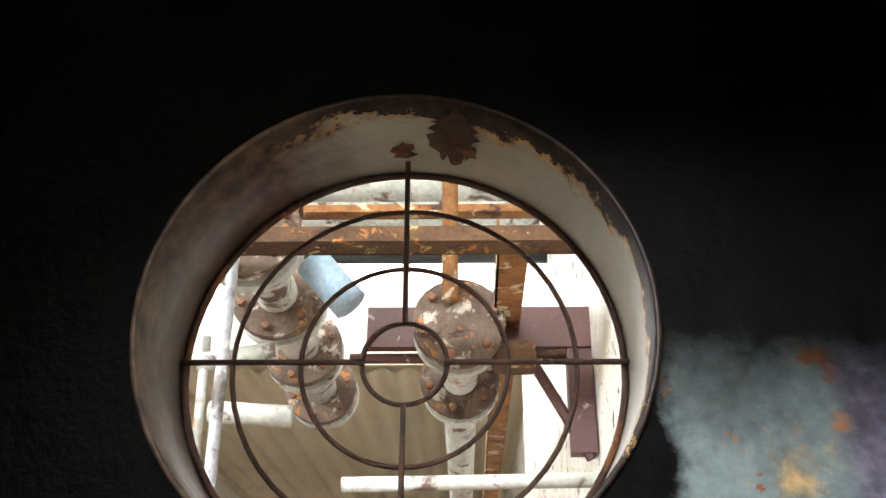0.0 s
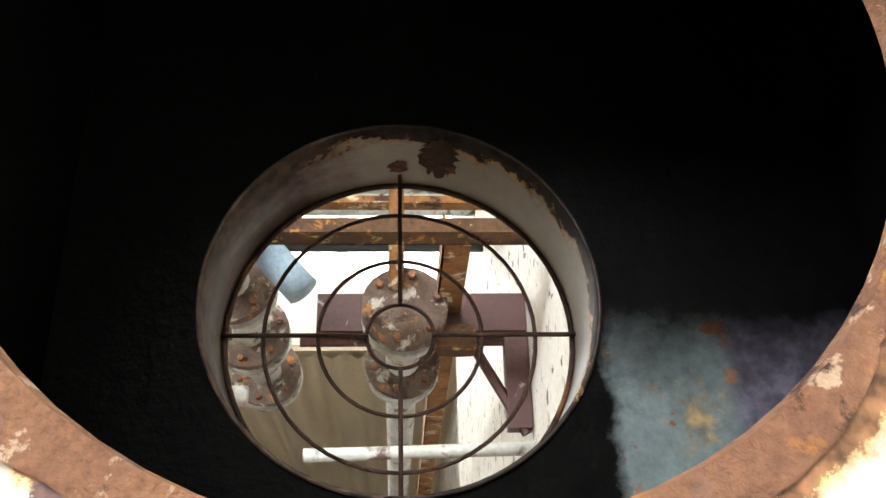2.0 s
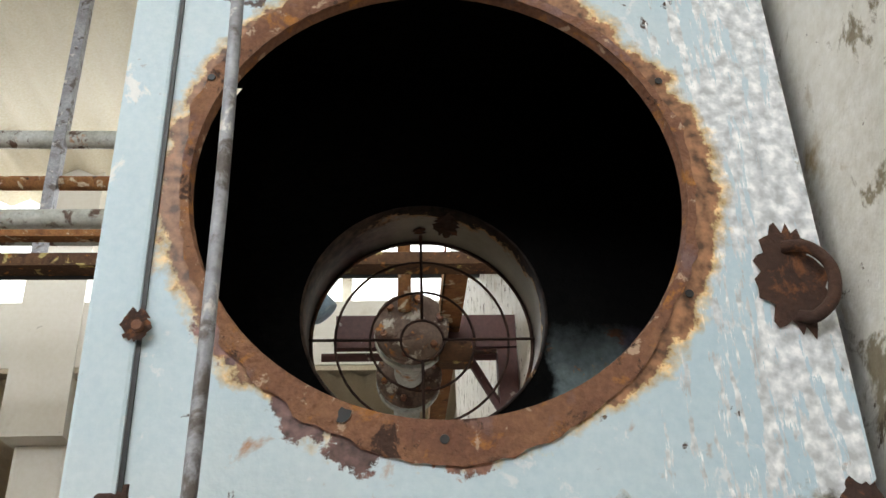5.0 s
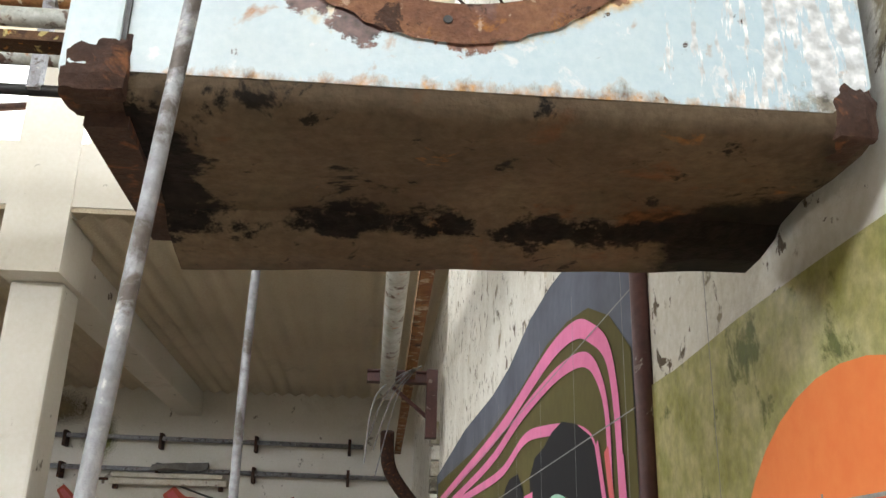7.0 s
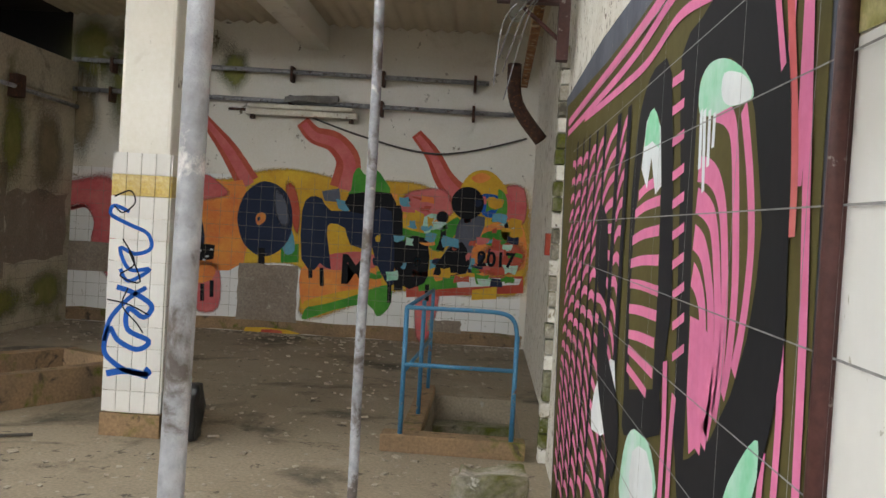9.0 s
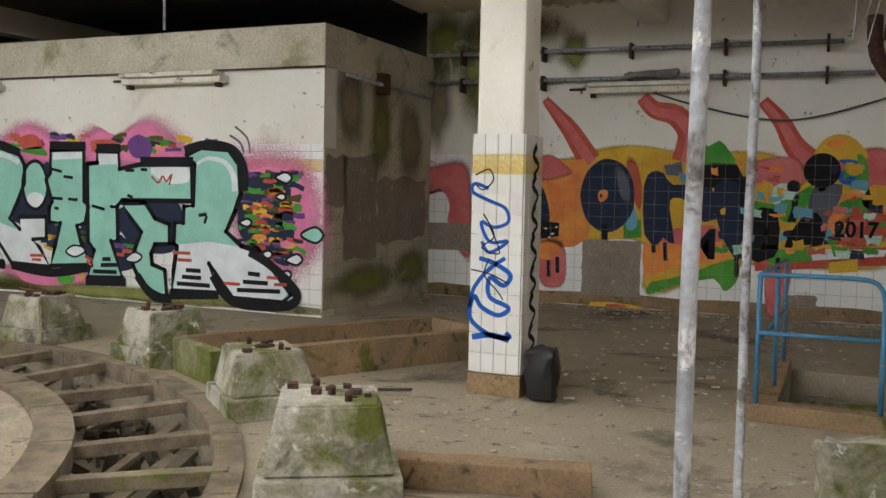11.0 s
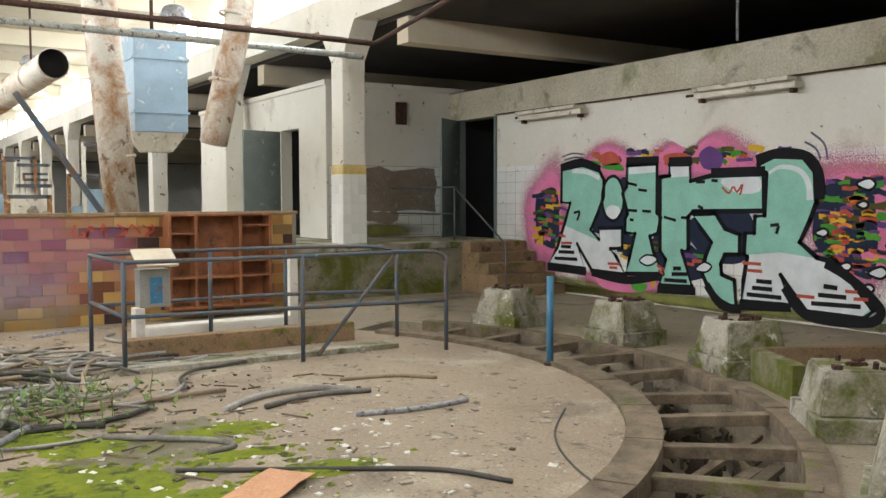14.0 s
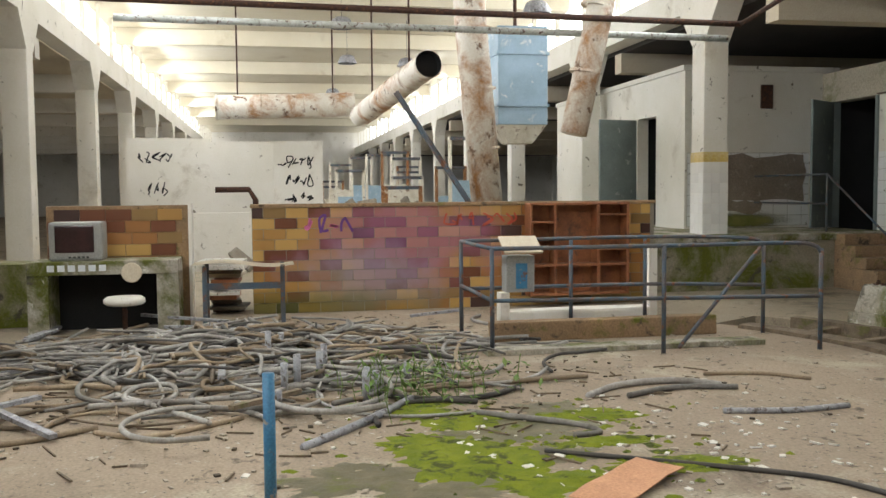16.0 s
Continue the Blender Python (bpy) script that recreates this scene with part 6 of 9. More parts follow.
# near-black front edge, then darker brown towards the lower left
rust_shade_zone(M["collar"], (GX, YB - 0.022, GZ), (0, 1, 0), 0.014, 0.018, 0.13, (0.02, 0.011, 0.008), 26)
rust_shade_zone(M["collar"], (GX - GR, YB, GZ - 0.06), (1, 0.4, 0.7), 0.15, 0.2, 0.1, (0.06, 0.037, 0.024), 20, (1, 1, 1), 0.5)
rust_shade_zone(M["inside"], (BX1, 0, 2.6), (1, 0, 0), 0.125, 0.14, 0.03, (0.085, 0.075, 0.1), 30, (1, 1, 1), 0.7)
rust_shade_zone(M["inside"], (0.43, 0, 2.58), (1, 0, 0.5), -0.01, 0.014, 0.13, (0.25, 0.17, 0.08), 40)
# shade painted in: panels go black left of and above the lit corner
rust_shade_zone(M["inside"], (BX1, 0, 2.4), (1, 0, 0), 0.236, 0.224, 0.05, (0.0012, 0.001, 0.0008), 18)
rust_shade_zone(M["inside"], (BX1, 0, 2.4), (0, 0, 1), 0.27, 0.2, 0.09, (0.0012, 0.001, 0.0008), 12)
rust_shade_zone(M["under"], (0.45, YF + 0.2, 0), (0.3, 1, 0), 0.01, 0.03, 0.16, (0.13, 0.058, 0.024), 14)
# near-black band along the step, at the rear right corner and left edge
rust_shade_zone(M["under"], (0.3, YF + 0.222, 0), (0.03, 1, 0), 0.008, 0.018, 0.17, (0.009, 0.006, 0.005), 13)
rust_shade_zone(M["under"], (BX1, YB - 0.07, 0), (0.8, 1, 0), 0.09, 0.11, 0.13, (0.009, 0.006, 0.005), 14)
rust_shade_zone(M["under"], (BX0, YF + 0.12, 0), (1, 0.5, 0), 0.05, 0.06, 0.16, (0.012, 0.008, 0.007), 20)

for key, level in (("inside", 0.08), ("under", 0.2), ("collar", 0.2)):
    M[key].node_tree.nodes["Principled BSDF"].inputs["Specular IOR Level"].default_value = level

vbox = empty("ventilation_box", (0.27, 1.03, BZ0), label="pale blue sheet-metal fan box, rusted round both openings", category="fan box")
under(part("front_panel", plate_with_hole(BX0, BX1, BZ0 + 0.035, BZ1, YF, 0.004, HX, HZ, HR), M["rusting_panel"]), vbox)
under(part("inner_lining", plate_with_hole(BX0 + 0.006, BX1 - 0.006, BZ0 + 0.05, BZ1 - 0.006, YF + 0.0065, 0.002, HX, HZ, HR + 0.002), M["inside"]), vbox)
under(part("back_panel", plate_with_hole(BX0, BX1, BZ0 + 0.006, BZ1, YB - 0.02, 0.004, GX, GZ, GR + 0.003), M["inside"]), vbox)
# rust round the opening, uneven towards the paint
def rust_ring(y, r0, widths, n=160):
    bm = bmesh.new()
    a_ring, b_ring = [], []
    for k in range(n):
        a = 2 * math.pi * k / n
        w = widths[0] + widths[1] * noise.noise(Vector((math.cos(a) * 2.3, math.sin(a) * 2.3, 1.7))) + widths[2] * noise.noise(Vector((math.cos(a) * 14, math.sin(a) * 14, 5)))
        down = max(0.0, -math.sin(a) - 0.6) * 0.07 + max(0.0, math.cos(a + 0.9) * -1 - 0.75) * 0.05
        for ring, r in ((a_ring, r0), (b_ring, r0 + max(0.008, w + down))):
            ring.append(bm.verts.new((HX + r * math.cos(a), y, HZ + r * math.sin(a))))
    for k in range(n):
        j = (k + 1) % n
        bm.faces.new((a_ring[k], a_ring[j], b_ring[j], b_ring[k]))
    return bm
under(part("rust_rim", rust_ring(YF - 0.0028, HR - 0.002, (0.012, 0.008, 0.008)), M["rust"], label="flaking brown rust"), vbox)
lip = lathe(bmesh.new(), [(HR - 0.001, 0), (HR - 0.004, 0.012), (HR - 0.001, 0.016)], (HX, YF, HZ), (0, 1, 0), 64)
under(part("opening_lip", lip, M["rust"]), vbox)
# black discs paint in the shade inside the bolt and rust holes
for x, z in [(HX + (HR + 0.016) * math.cos(radians(a)), HZ + (HR + 0.016) * math.sin(radians(a))) for a in (-29, -91, 27, 153)]:
    under(part("bolt_hole", lathe(bmesh.new(), [(0.0, 0), (0.004, 0), (0.0045, 0.001)], (x, YF - 0.0045, z), (0, 1, 0), 12), M["black"]), vbox)
under(part("rust_hole", fill(Wall((0.117, YF - 0.0045, 2.462), (1, 0, 0), (0, -1, 0)), disc_pts(0, 0, 0.007, 0.008, 10, 0.4), 0), M["black"]), vbox)
# bottom with a rounded front fold and dents
bot = bmesh.new()
cols, prof = 40, [(YF, BZ0 + 0.04), (YF + 0.003, BZ0 + 0.026), (YF + 0.012, BZ0 + 0.014), (YF + 0.03, BZ0 + 0.009), (YF + 0.09, BZ0 + 0.007), (YF + 0.16, BZ0 + 0.01), (YF + 0.2, BZ0 + 0.006), (YF + 0.225, BZ0 - 0.01), (YF + 0.27, BZ0 - 0.018), (YB, BZ0 - 0.022), (YB, BZ0 + 0.012), (YB - 0.006, BZ0 + 0.012), (YB - 0.006, BZ0 - 0.012), (YF + 0.03, BZ0 + 0.03)]
rows = [[bot.verts.new((BX0 + (BX1 - BX0) * k / cols, y, z + 0.03 * (k / cols - 0.5) * (y - YF) / (YB - YF) + 0.004 * noise.noise(Vector((k * 0.2, y * 9, 0))))) for k in range(cols + 1)] for y, z in prof]
for a, b in zip(rows, rows[1:]):
    for k in range(cols):
        bot.faces.new((a[k], a[k + 1], b[k + 1], b[k]))
under(part("bottom_panel", bot, M["under"], label="dark, rusted underside", smooth=True), vbox)
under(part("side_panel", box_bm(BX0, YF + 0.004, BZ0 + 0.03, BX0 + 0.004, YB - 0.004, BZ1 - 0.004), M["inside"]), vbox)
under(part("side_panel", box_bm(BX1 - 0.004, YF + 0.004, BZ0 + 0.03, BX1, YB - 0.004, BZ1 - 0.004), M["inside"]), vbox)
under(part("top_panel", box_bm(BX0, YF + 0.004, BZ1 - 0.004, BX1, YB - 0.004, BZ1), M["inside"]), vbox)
# side flange with its seam and burnt foot
fl = rough_up(box_bm(BX0 - 0.052, YF - 0.006, BZ0 + 0.03, BX0 - 0.004, YF + 0.02, BZ1, bevel=0.004), 0.0)
under(part("side_flange", fl, M["flange_enamel"]), vbox)
under(part("seam", box_bm(BX0 - 0.0045, YF - 0.003, BZ0 + 0.03, BX0 + 0.0, YF + 0.003, BZ1), M["black"]), vbox)
under(part("burnt_corner", rough_up(box_bm(BX0 - 0.054, YF - 0.0075, BZ0 + 0.01, BX0 + 0.008, YF + 0.05, BZ0 + 0.075, bevel=0.016), 0.004, 60, 2), M["rust_dark"], label="burnt black corner"), vbox)
under(part("burnt_side", rough_up(box_bm(BX0 - 0.035, YF + 0.03, BZ0 - 0.004, BX0 + 0.002, YB, BZ0 + 0.12), 0.003, 20, 1), M["rust_dark"]), vbox)
under(part("burnt_corner", rough_up(box_bm(BX1 - 0.04, YF - 0.003, BZ0 + 0.01, BX1 + 0.006, YF + 0.07, BZ0 + 0.07, bevel=0.016), 0.005, 60, 2), M["rust_dark"], label="burnt black corner"), vbox)
# hook and its ragged patch on the right; bolt on the flange
TX, TZ = 0.556, 2.596
rng_torn = random.Random(6)
torn = [(0.036 * f * math.cos(a), 0.062 * f * math.sin(a)) for a, f in ((2 * math.pi * k / 40, rng_torn.uniform(0.72, 1.12)) for k in range(40))]
under(part("torn_hole", fill(Wall((TX, YF, TZ), (1, 0, 0), (0, -1, 0)), torn, 0.003), M["rust_dark"], label="torn dark rust hole"), vbox)
under(part("hook", tube(smooth_line([(TX - 0.004, YF - 0.004, TZ + 0.035), (TX + 0.018, YF - 0.014, TZ + 0.03), (TX + 0.034, YF - 0.02, TZ + 0.006), (TX + 0.03, YF - 0.02, TZ - 0.026), (TX + 0.012, YF - 0.014, TZ - 0.044), (TX, YF - 0.003, TZ - 0.04)], 5), 0.0065, seg=8), M["rust_dark"], label="corroded dark hook", smooth=True), vbox)
under(part("ragged_patch", fill(Wall((-0.075, YF - 0.007, 2.55), (1, 0, 0), (0, -1, 0)), disc_pts(0, 0, 0.013, 0.016, 36, 0.22), 0.002), M["rust_dark"]), vbox)
under(part("bolt", lathe(bmesh.new(), [(0, -0.006), (0.005, -0.006), (0.006, 0)], (-0.073, YF - 0.009, 2.548), (0, 1, 0), 10), M["rust"]), vbox)
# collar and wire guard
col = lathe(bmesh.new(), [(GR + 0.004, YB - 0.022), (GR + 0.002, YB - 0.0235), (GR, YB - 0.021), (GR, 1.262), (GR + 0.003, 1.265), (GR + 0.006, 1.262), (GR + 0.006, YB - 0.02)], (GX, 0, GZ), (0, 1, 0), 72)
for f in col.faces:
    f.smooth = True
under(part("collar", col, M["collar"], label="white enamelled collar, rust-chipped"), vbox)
blob = bmesh.new()
vs = [blob.verts.new((GX + (GR - 0.0014) * math.cos(radians(77) + u / GR), 1.2 + v, GZ + (GR - 0.0014) * math.sin(radians(77) + u / GR))) for u, v in disc_pts(0, 0.004, 0.017, 0.032, 44, 0.25)]
blob.faces.new(vs)
under(part("rust_chip", blob, M["rust_dark"]), vbox)
blob = bmesh.new()
vs = [blob.verts.new((GX + (GR - 0.0012) * math.cos(radians(91) + u / GR), 1.228 + v, GZ + (GR - 0.0012) * math.sin(radians(91) + u / GR))) for u, v in disc_pts(0, 0, 0.009, 0.011, 16, 0.4)]
blob.faces.new(vs)
under(part("rust_chip", blob, M["rust_dark"]), vbox)
guard = under(part("wire_guard", tube([(GX + GR * 0.985 * math.cos(2 * math.pi * k / 64), 1.262, GZ + GR * 0.985 * math.sin(2 * math.pi * k / 64)) for k in range(64)], 0.0026, seg=8, closed=True), M["rust_dark"], label="round rusty wire fan guard", smooth=True), vbox)
for r in (0.121, 0.073, 0.03):
    ob = part("ring", tube([(GX + r * math.cos(2 * math.pi * k / 48), 1.259, GZ + r * math.sin(2 * math.pi * k / 48)) for k in range(48)], 0.0019, seg=6, closed=True), M["rust_dark"], guard, smooth=True)
    ob.matrix_parent_inverse = Matrix()
for p0, p1 in (((GX - GR, 1.256, GZ), (GX - 0.028, 1.256, GZ)), ((GX + 0.028, 1.256, GZ), (GX + GR, 1.256, GZ)), ((GX, 1.256, GZ + 0.03), (GX, 1.245, GZ + GR)), ((GX, 1.256, GZ - 0.03), (GX, 1.256, GZ - GR))):
    ob = part("bar", tube([p0, p1], 0.0021, seg=6), M["rust_dark"], guard, smooth=True)
    ob.matrix_parent_inverse = Matrix()

# hanging rods beside the box
def rod(name, x, y, z0, z1, r, label, mat, wob=0.004, lean=0.0):
    n = 52
    bm = tube([(x + lean * min(1, max(0, (z0 + (z1 - z0) * k / n - 1.95) / 0.4)) + wob * noise.noise(Vector((0.3, k * 0.35, x))), y + wob * noise.noise(Vector((7.3, k * 0.35, y))), z0 + (z1 - z0) * k / n) for k in range(n + 1)], r, seg=10)
    return tagged(part(name, bm, M[mat], None, smooth=True), label, "rod")
rod("hanging_rod", -0.02, 0.76, 0.0, 6.5, 0.0062, "thin grey paint-splashed steel rod hanging near a fan box", "greypipe", lean=0.032)
rod("hanging_rod", -0.075, 1.8, 0.0, 6.5, 0.0082, "grey steel rod hanging from the roof to floor", "greypipe")
# dark red upright pipe at the mural's edge
tagged(part("wall_pipe", tube([(WR - 0.012, 1.665, 0.0), (WR - 0.012, 1.665, 3.9)], 0.017, seg=10), M["redoxide"], None, smooth=True), "dark red iron pipe up the wall beside a mural", "pipe")

# ---- pipes and brackets under the roof behind the box ----
def flanged_pipe(x, z, y0, y1, r, flanges, label):
    th = empty("flanged_pipe", (x, y0, z), label=label, category="pipe")
    under(part("pipe", tube([(x, y0 + 0.035, z), (x, y1, z)], r, seg=16), M["whitepipe"], smooth=True), th)
    for y in flanges:
        for dy in (0, 0.075):
            bm = lathe(bmesh.new(), [(0, 0), (r * 2.2, 0), (r * 2.25, 0.006), (r * 2.25, 0.03), (r * 2.2, 0.036), (0, 0.036)], (x, y + dy, z), (0, 1, 0), 24)
            fl = under(part("flange", bm, M["whitepipe"] if dy else M["flange_rust"], smooth=False), th)
            for k in range(6):
                a = k * math.pi / 3 + 0.3
                ob = part("bolt", lathe(bmesh.new(), [(0, -0.022), (0.012, -0.022), (0.013, -0.002)], (x + 1.75 * r * math.cos(a), y + dy, z + 1.75 * r * math.sin(a)), (0, 1, 0), 6), M["rust"], fl)
                ob.matrix_parent_inverse = Matrix()
    return th
flanged_pipe(0.235, 3.41, 3.0, 7.4, 0.058, (3.0, 3.5), "white pipe with rusty bolted flanges under a roof")


def bracket(y, z, x0, leg, label):
    th = empty("wall_bracket", (0.6, y, z), label=label, category="bracket")
    bm = box_bm(x0, y - 0.045, z + 0.035, 0.6, y + 0.045, z + 0.045)
    cuboid(bm, x0, y - 0.005, z - 0.035, 0.6, y + 0.005, z + 0.035)
    cuboid(bm, x0, y - 0.045, z - 0.045, 0.6, y + 0.045, z - 0.035)
    under(part("arm", bm, M["redoxide"]), th)
    under(part("upright", box_bm(0.53, y - 0.05, z - leg, 0.612, y + 0.05, z + 0.06), M["redoxide"]), th)
    under(part("strut", tube([(0.25, y + 0.02, z - 0.05), (0.57, y + 0.02, z - leg * 0.7)], 0.016, seg=6), M["redoxide"]), th)
near_bracket = empty("wall_bracket", (0.615, 3.14, 3.383), label="dark red steel pipe bracket with a diagonal strut", category="bracket")
arm = box_bm(-0.033, 3.130, 3.383, 0.615, 3.140, 3.506)
cuboid(arm, -0.033, 3.140, 3.383, 0.615, 3.170, 3.391)
under(part("arm", arm, M["redoxide"]), near_bracket)
under(part("upright", box_bm(0.545, 3.140, 3.080, 0.615, 3.200, 3.383), M["redoxide"]), near_bracket)
under(part("strut", tube([(0.448, 3.160, 3.342), (0.600, 3.160, 3.066)], 0.016, seg=6), M["redoxide"]), near_bracket)
bracket(7.0, 3.45, 0.08, 0.45, "dark red steel pipe bracket on crumbling wall")


def angle_iron(name, p0, p1, s, mat, label):
    p0, p1 = Vector(p0), Vector(p1)
    way = (p1 - p0).normalized()
    side = way.cross(Vector((0, 0, 1))).normalized()
    bm = bmesh.new()
    for a, b in ((side * s, Vector((0, 0, 0.006))), (Vector((0, 0, s)), side * 0.006)):
        vs = [bm.verts.new(q) for q in (p0, p0 + a, p0 + a + b, p0 + b, p1, p1 + a, p1 + a + b, p1 + b)]
        for f in ((0, 1, 2, 3), (7, 6, 5, 4), (0, 4, 5, 1), (1, 5, 6, 2), (2, 6, 7, 3), (3, 7, 4, 0)):
            bm.faces.new([vs[k] for k in f])
    bmesh.ops.recalc_face_normals(bm, faces=bm.faces[:])
    return tagged(part(name, bm, M[mat]), label, "beam")
angle_iron("steel_angle", (0.33, 2.6, 3.44), (0.4, 11.2, 3.44), 0.075, "rust_iron", "long rusty angle iron along the wall")
angle_iron("steel_angle", (-5.5, 2.6, 3.42), (0.62, 2.6, 3.42), 0.075, "flaked_iron", "rusty angle iron under the roof")
angle_iron("steel_angle", (-5.5, 3.6, 4.05), (0.62, 3.6, 4.05), 0.06, "rust_iron", "flaking angle iron under the roof")
tagged(part("roof_pipe", tube([(-5.5, 3.3, 4.0), (0.64, 3.3, 4.0)], 0.04, seg=12), M["whitepipe"], smooth=True), "pale pipe under the roof", "pipe")
tagged(part("roof_pipe", tube([(-5.5, 4.6, 4.6), (0.64, 4.6, 4.6)], 0.05, seg=12), M["whitepipe"], smooth=True), "pale lagged pipe under the roof", "pipe")
tagged(part("roof_pipe", tube([(-6.0, 4.3, 5.036), (0.64, 4.3, 5.036)], 0.05, seg=12), M["whitepipe"], smooth=True), "pale rusty pipe under ribbed sheets", "pipe")
tagged(part("roof_pipe", tube([(-6.0, 4.3, 4.762), (0.64, 4.3, 4.762)], 0.04, seg=12), M["rust_iron"], smooth=True), "rusty pipe under ribbed roof sheets", "pipe")
tagged(part("roof_pipe", tube([(-6.0, 4.3, 4.494), (0.64, 4.3, 4.494)], 0.038, seg=12), M["whitepipe"], smooth=True), "pale pipe under ribbed roof sheets", "pipe")
tagged(part("roof_pipe", tube([(-6.0, 4.3, 4.233), (0.64, 4.3, 4.233)], 0.03, seg=12), M["black"], smooth=True), "black conduit below pale roof pipes", "pipe")
tagged(part("pipe_bracket", box_bm(-1.630, 4.24, 4.220, -1.570, 4.3, 6.45), M["greypipe"]), "grey steel bracket carrying roof pipes", "bracket")
tagged(part("cross_pipe", tube([(0.014, 2.400, 2.838), (0.62, 2.4, 2.849)], 0.0145, seg=10), M["whitepipe"], smooth=True), "short pale pipe into the wall", "pipe")
stack = flanged_pipe(-0.31, 3.56, 2.69, 4.28, 0.062, (2.72, 3.15, 3.6, 4.08), "short white pipe with four bolted flange pairs")
under(part("hanger", tube([(-0.31, 3.4, 3.61), (-0.31, 3.4, 6.5)], 0.008, seg=8), M["rust_dark"]), stack)
under(part("side_outlet", tube([(-0.445, 2.900, 3.256), (-0.242, 2.900, 3.287)], 0.026, seg=12), M["whitepipe"], smooth=True), stack)
under(part("side_outlet", tube([(-0.399, 2.900, 3.125), (-0.191, 2.900, 3.112)], 0.028, seg=12), M["whitepipe"], smooth=True), stack)
under(part("drain_pipe", tube([(-0.430, 2.900, 3.327), (-0.423, 2.900, 2.994)], 0.012, seg=12), M["whitepipe"], smooth=True), stack)
under(part("elbow", tube([(-0.164, 2.900, 3.543), (-0.055, 2.900, 3.418)], 0.05, seg=12), M["bluemetal"], smooth=True), stack)
tagged(part("hanger_pipe", tube([(0.211, 2.97, 6.5), (0.211, 2.970, 3.460)], 0.024, seg=12), M["rust_iron"], smooth=True), "rusty pale hanger pipe above a flange", "pipe")
tagged(part("cross_bar", tube([(-0.087, 3.200, 3.372), (0.63, 3.2, 3.372)], 0.016, seg=8), M["redoxide"]), "dark red cross bar behind a pipe", "bar")
valve = empty("valve", (0.331, 3.080, 3.295), label="small ochre valve body on a rusty bracket", category="valve")
under(part("body", rough_up(box_bm(0.331, 3.03, 3.295, 0.449, 3.132, 3.370, bevel=0.012), 0.006, 20, 1), M["flaked_iron"]), valve)
under(part("stem", tube([(0.439, 3.08, 3.340), (0.533, 3.080, 3.349)], 0.009, seg=8), M["rust_dark"]), valve)
for k, (dx, r) in enumerate(((0.0, 0.006), (0.03, 0.005), (-0.03, 0.006), (0.05, 0.004))):
    pts = smooth_line([(0.47, 6.6, 3.45), (0.34 + dx, 6.75, 3.4), (0.2 + dx * 2, 6.9, 3.25), (0.12 + dx, 7.0, 3.0 - 0.1 * k)], 6)
    tagged(part("loose_cable", tube(pts, r, seg=6), M["greypipe"], smooth=True), "loose grey cable dangling from a bracket", "cable")
tagged(part("down_pipe", tube(smooth_line([(0.3, 10.6, 3.6), (0.35, 10.8, 3.2), (0.66, 10.9, 2.8)], 5), 0.08, seg=10), M["rust_dark"], smooth=True), "dark broken downpipe in a corner", "pipe")

# jagged tile edge where the wall steps back
jag = empty("broken_wall_edge", (0.6, 7.4, 0), label="crumbling grey edge of broken wall with tile stubs", category="wall edge")
for k in range(26):
    z = 0.12 * k
    w = random.uniform(0.02, 0.06)
    under(part("stub", rough_up(box_bm(0.6 + random.uniform(-0.012, 0.01), 7.3 - w, z, 0.76, 7.42, z + 0.108, bevel=0.008), 0.006, 14, 1), M["concrete"] if k % 3 else M["peeling"]), jag)
under(part("edge_post", rough_up(box_bm(0.62, 7.42, 0, 0.76, 7.62, 3.2), 0.008, 6, 3), M["stained"]), jag)
tagged(part("switch_box", box_bm(0.64, 8.6, 1.55, 0.745, 8.75, 1.75, bevel=0.01), P["red"]), "small red switch box on a wall", "switch")
under(part("edge_face", rough_up(box_bm(0.66, 6.2, 0, 0.745, 7.4, 3.6), 0.008, 5, 4), M["peeling"]), jag)

# ---- things on the floor of the hall ----
def plinth(x, y, turn, s, h, label):
    th = empty("machine_plinth", (x, y, 0), label=label, category="plinth", group="concrete plinths round the channel")
    c = Matrix.Translation((x, y, 0)) @ Matrix.Rotation(turn, 4, "Z")
    foot = rough_up(box_bm(-s * 0.56, -s * 0.52, 0, s * 0.56, s * 0.52, h * 0.34, bevel=0.012), 0.01, 5, 1)
    foot.transform(c)
    under(part("foot", foot, M["concrete"], label="pale squared stone foot"), th)
    body = bmesh.new()
    frustum(body, 0, 0, h * 0.34, h, s * 0.98, s * 0.94, s * 0.74, s * 0.74)
    bmesh.ops.bevel(body, geom=body.edges[:], offset=0.015, segments=2, affect="EDGES")
    rough_up(body, 0.012, 6, 2)
    body.transform(c)
    under(part("body", body, M["concrete"]), th)
    for k in range(3):
        a = -0.25 * s + 0.24 * s * k
        bolt = tube([(a, -0.1 * s + 0.12 * k * s, h - 0.01), (a + 0.02, -0.1 * s + 0.12 * k * s, h + 0.05)], 0.022, seg=6)
        bolt.transform(c)
        under(part("anchor_bolt", bolt, M["rust_dark"], label="rusty anchor bolt"), th)
    crumbs = bmesh.new()
    for k in range(9):
        u, v = random.uniform(-0.3, 0.3) * s, random.uniform(-0.3, 0.3) * s
        r = random.uniform(0.015, 0.04)
        cuboid(crumbs, u - r, v - r, h - 0.012, u + r, v + r * 0.7, h + r * 0.8)
    rough_up(crumbs, 0.008, 20)
    crumbs.transform(c)
    tagged(under(part("rust_scale", crumbs, M["rust_dark"], label="crumbled rust scale"), th), kind="stuff")


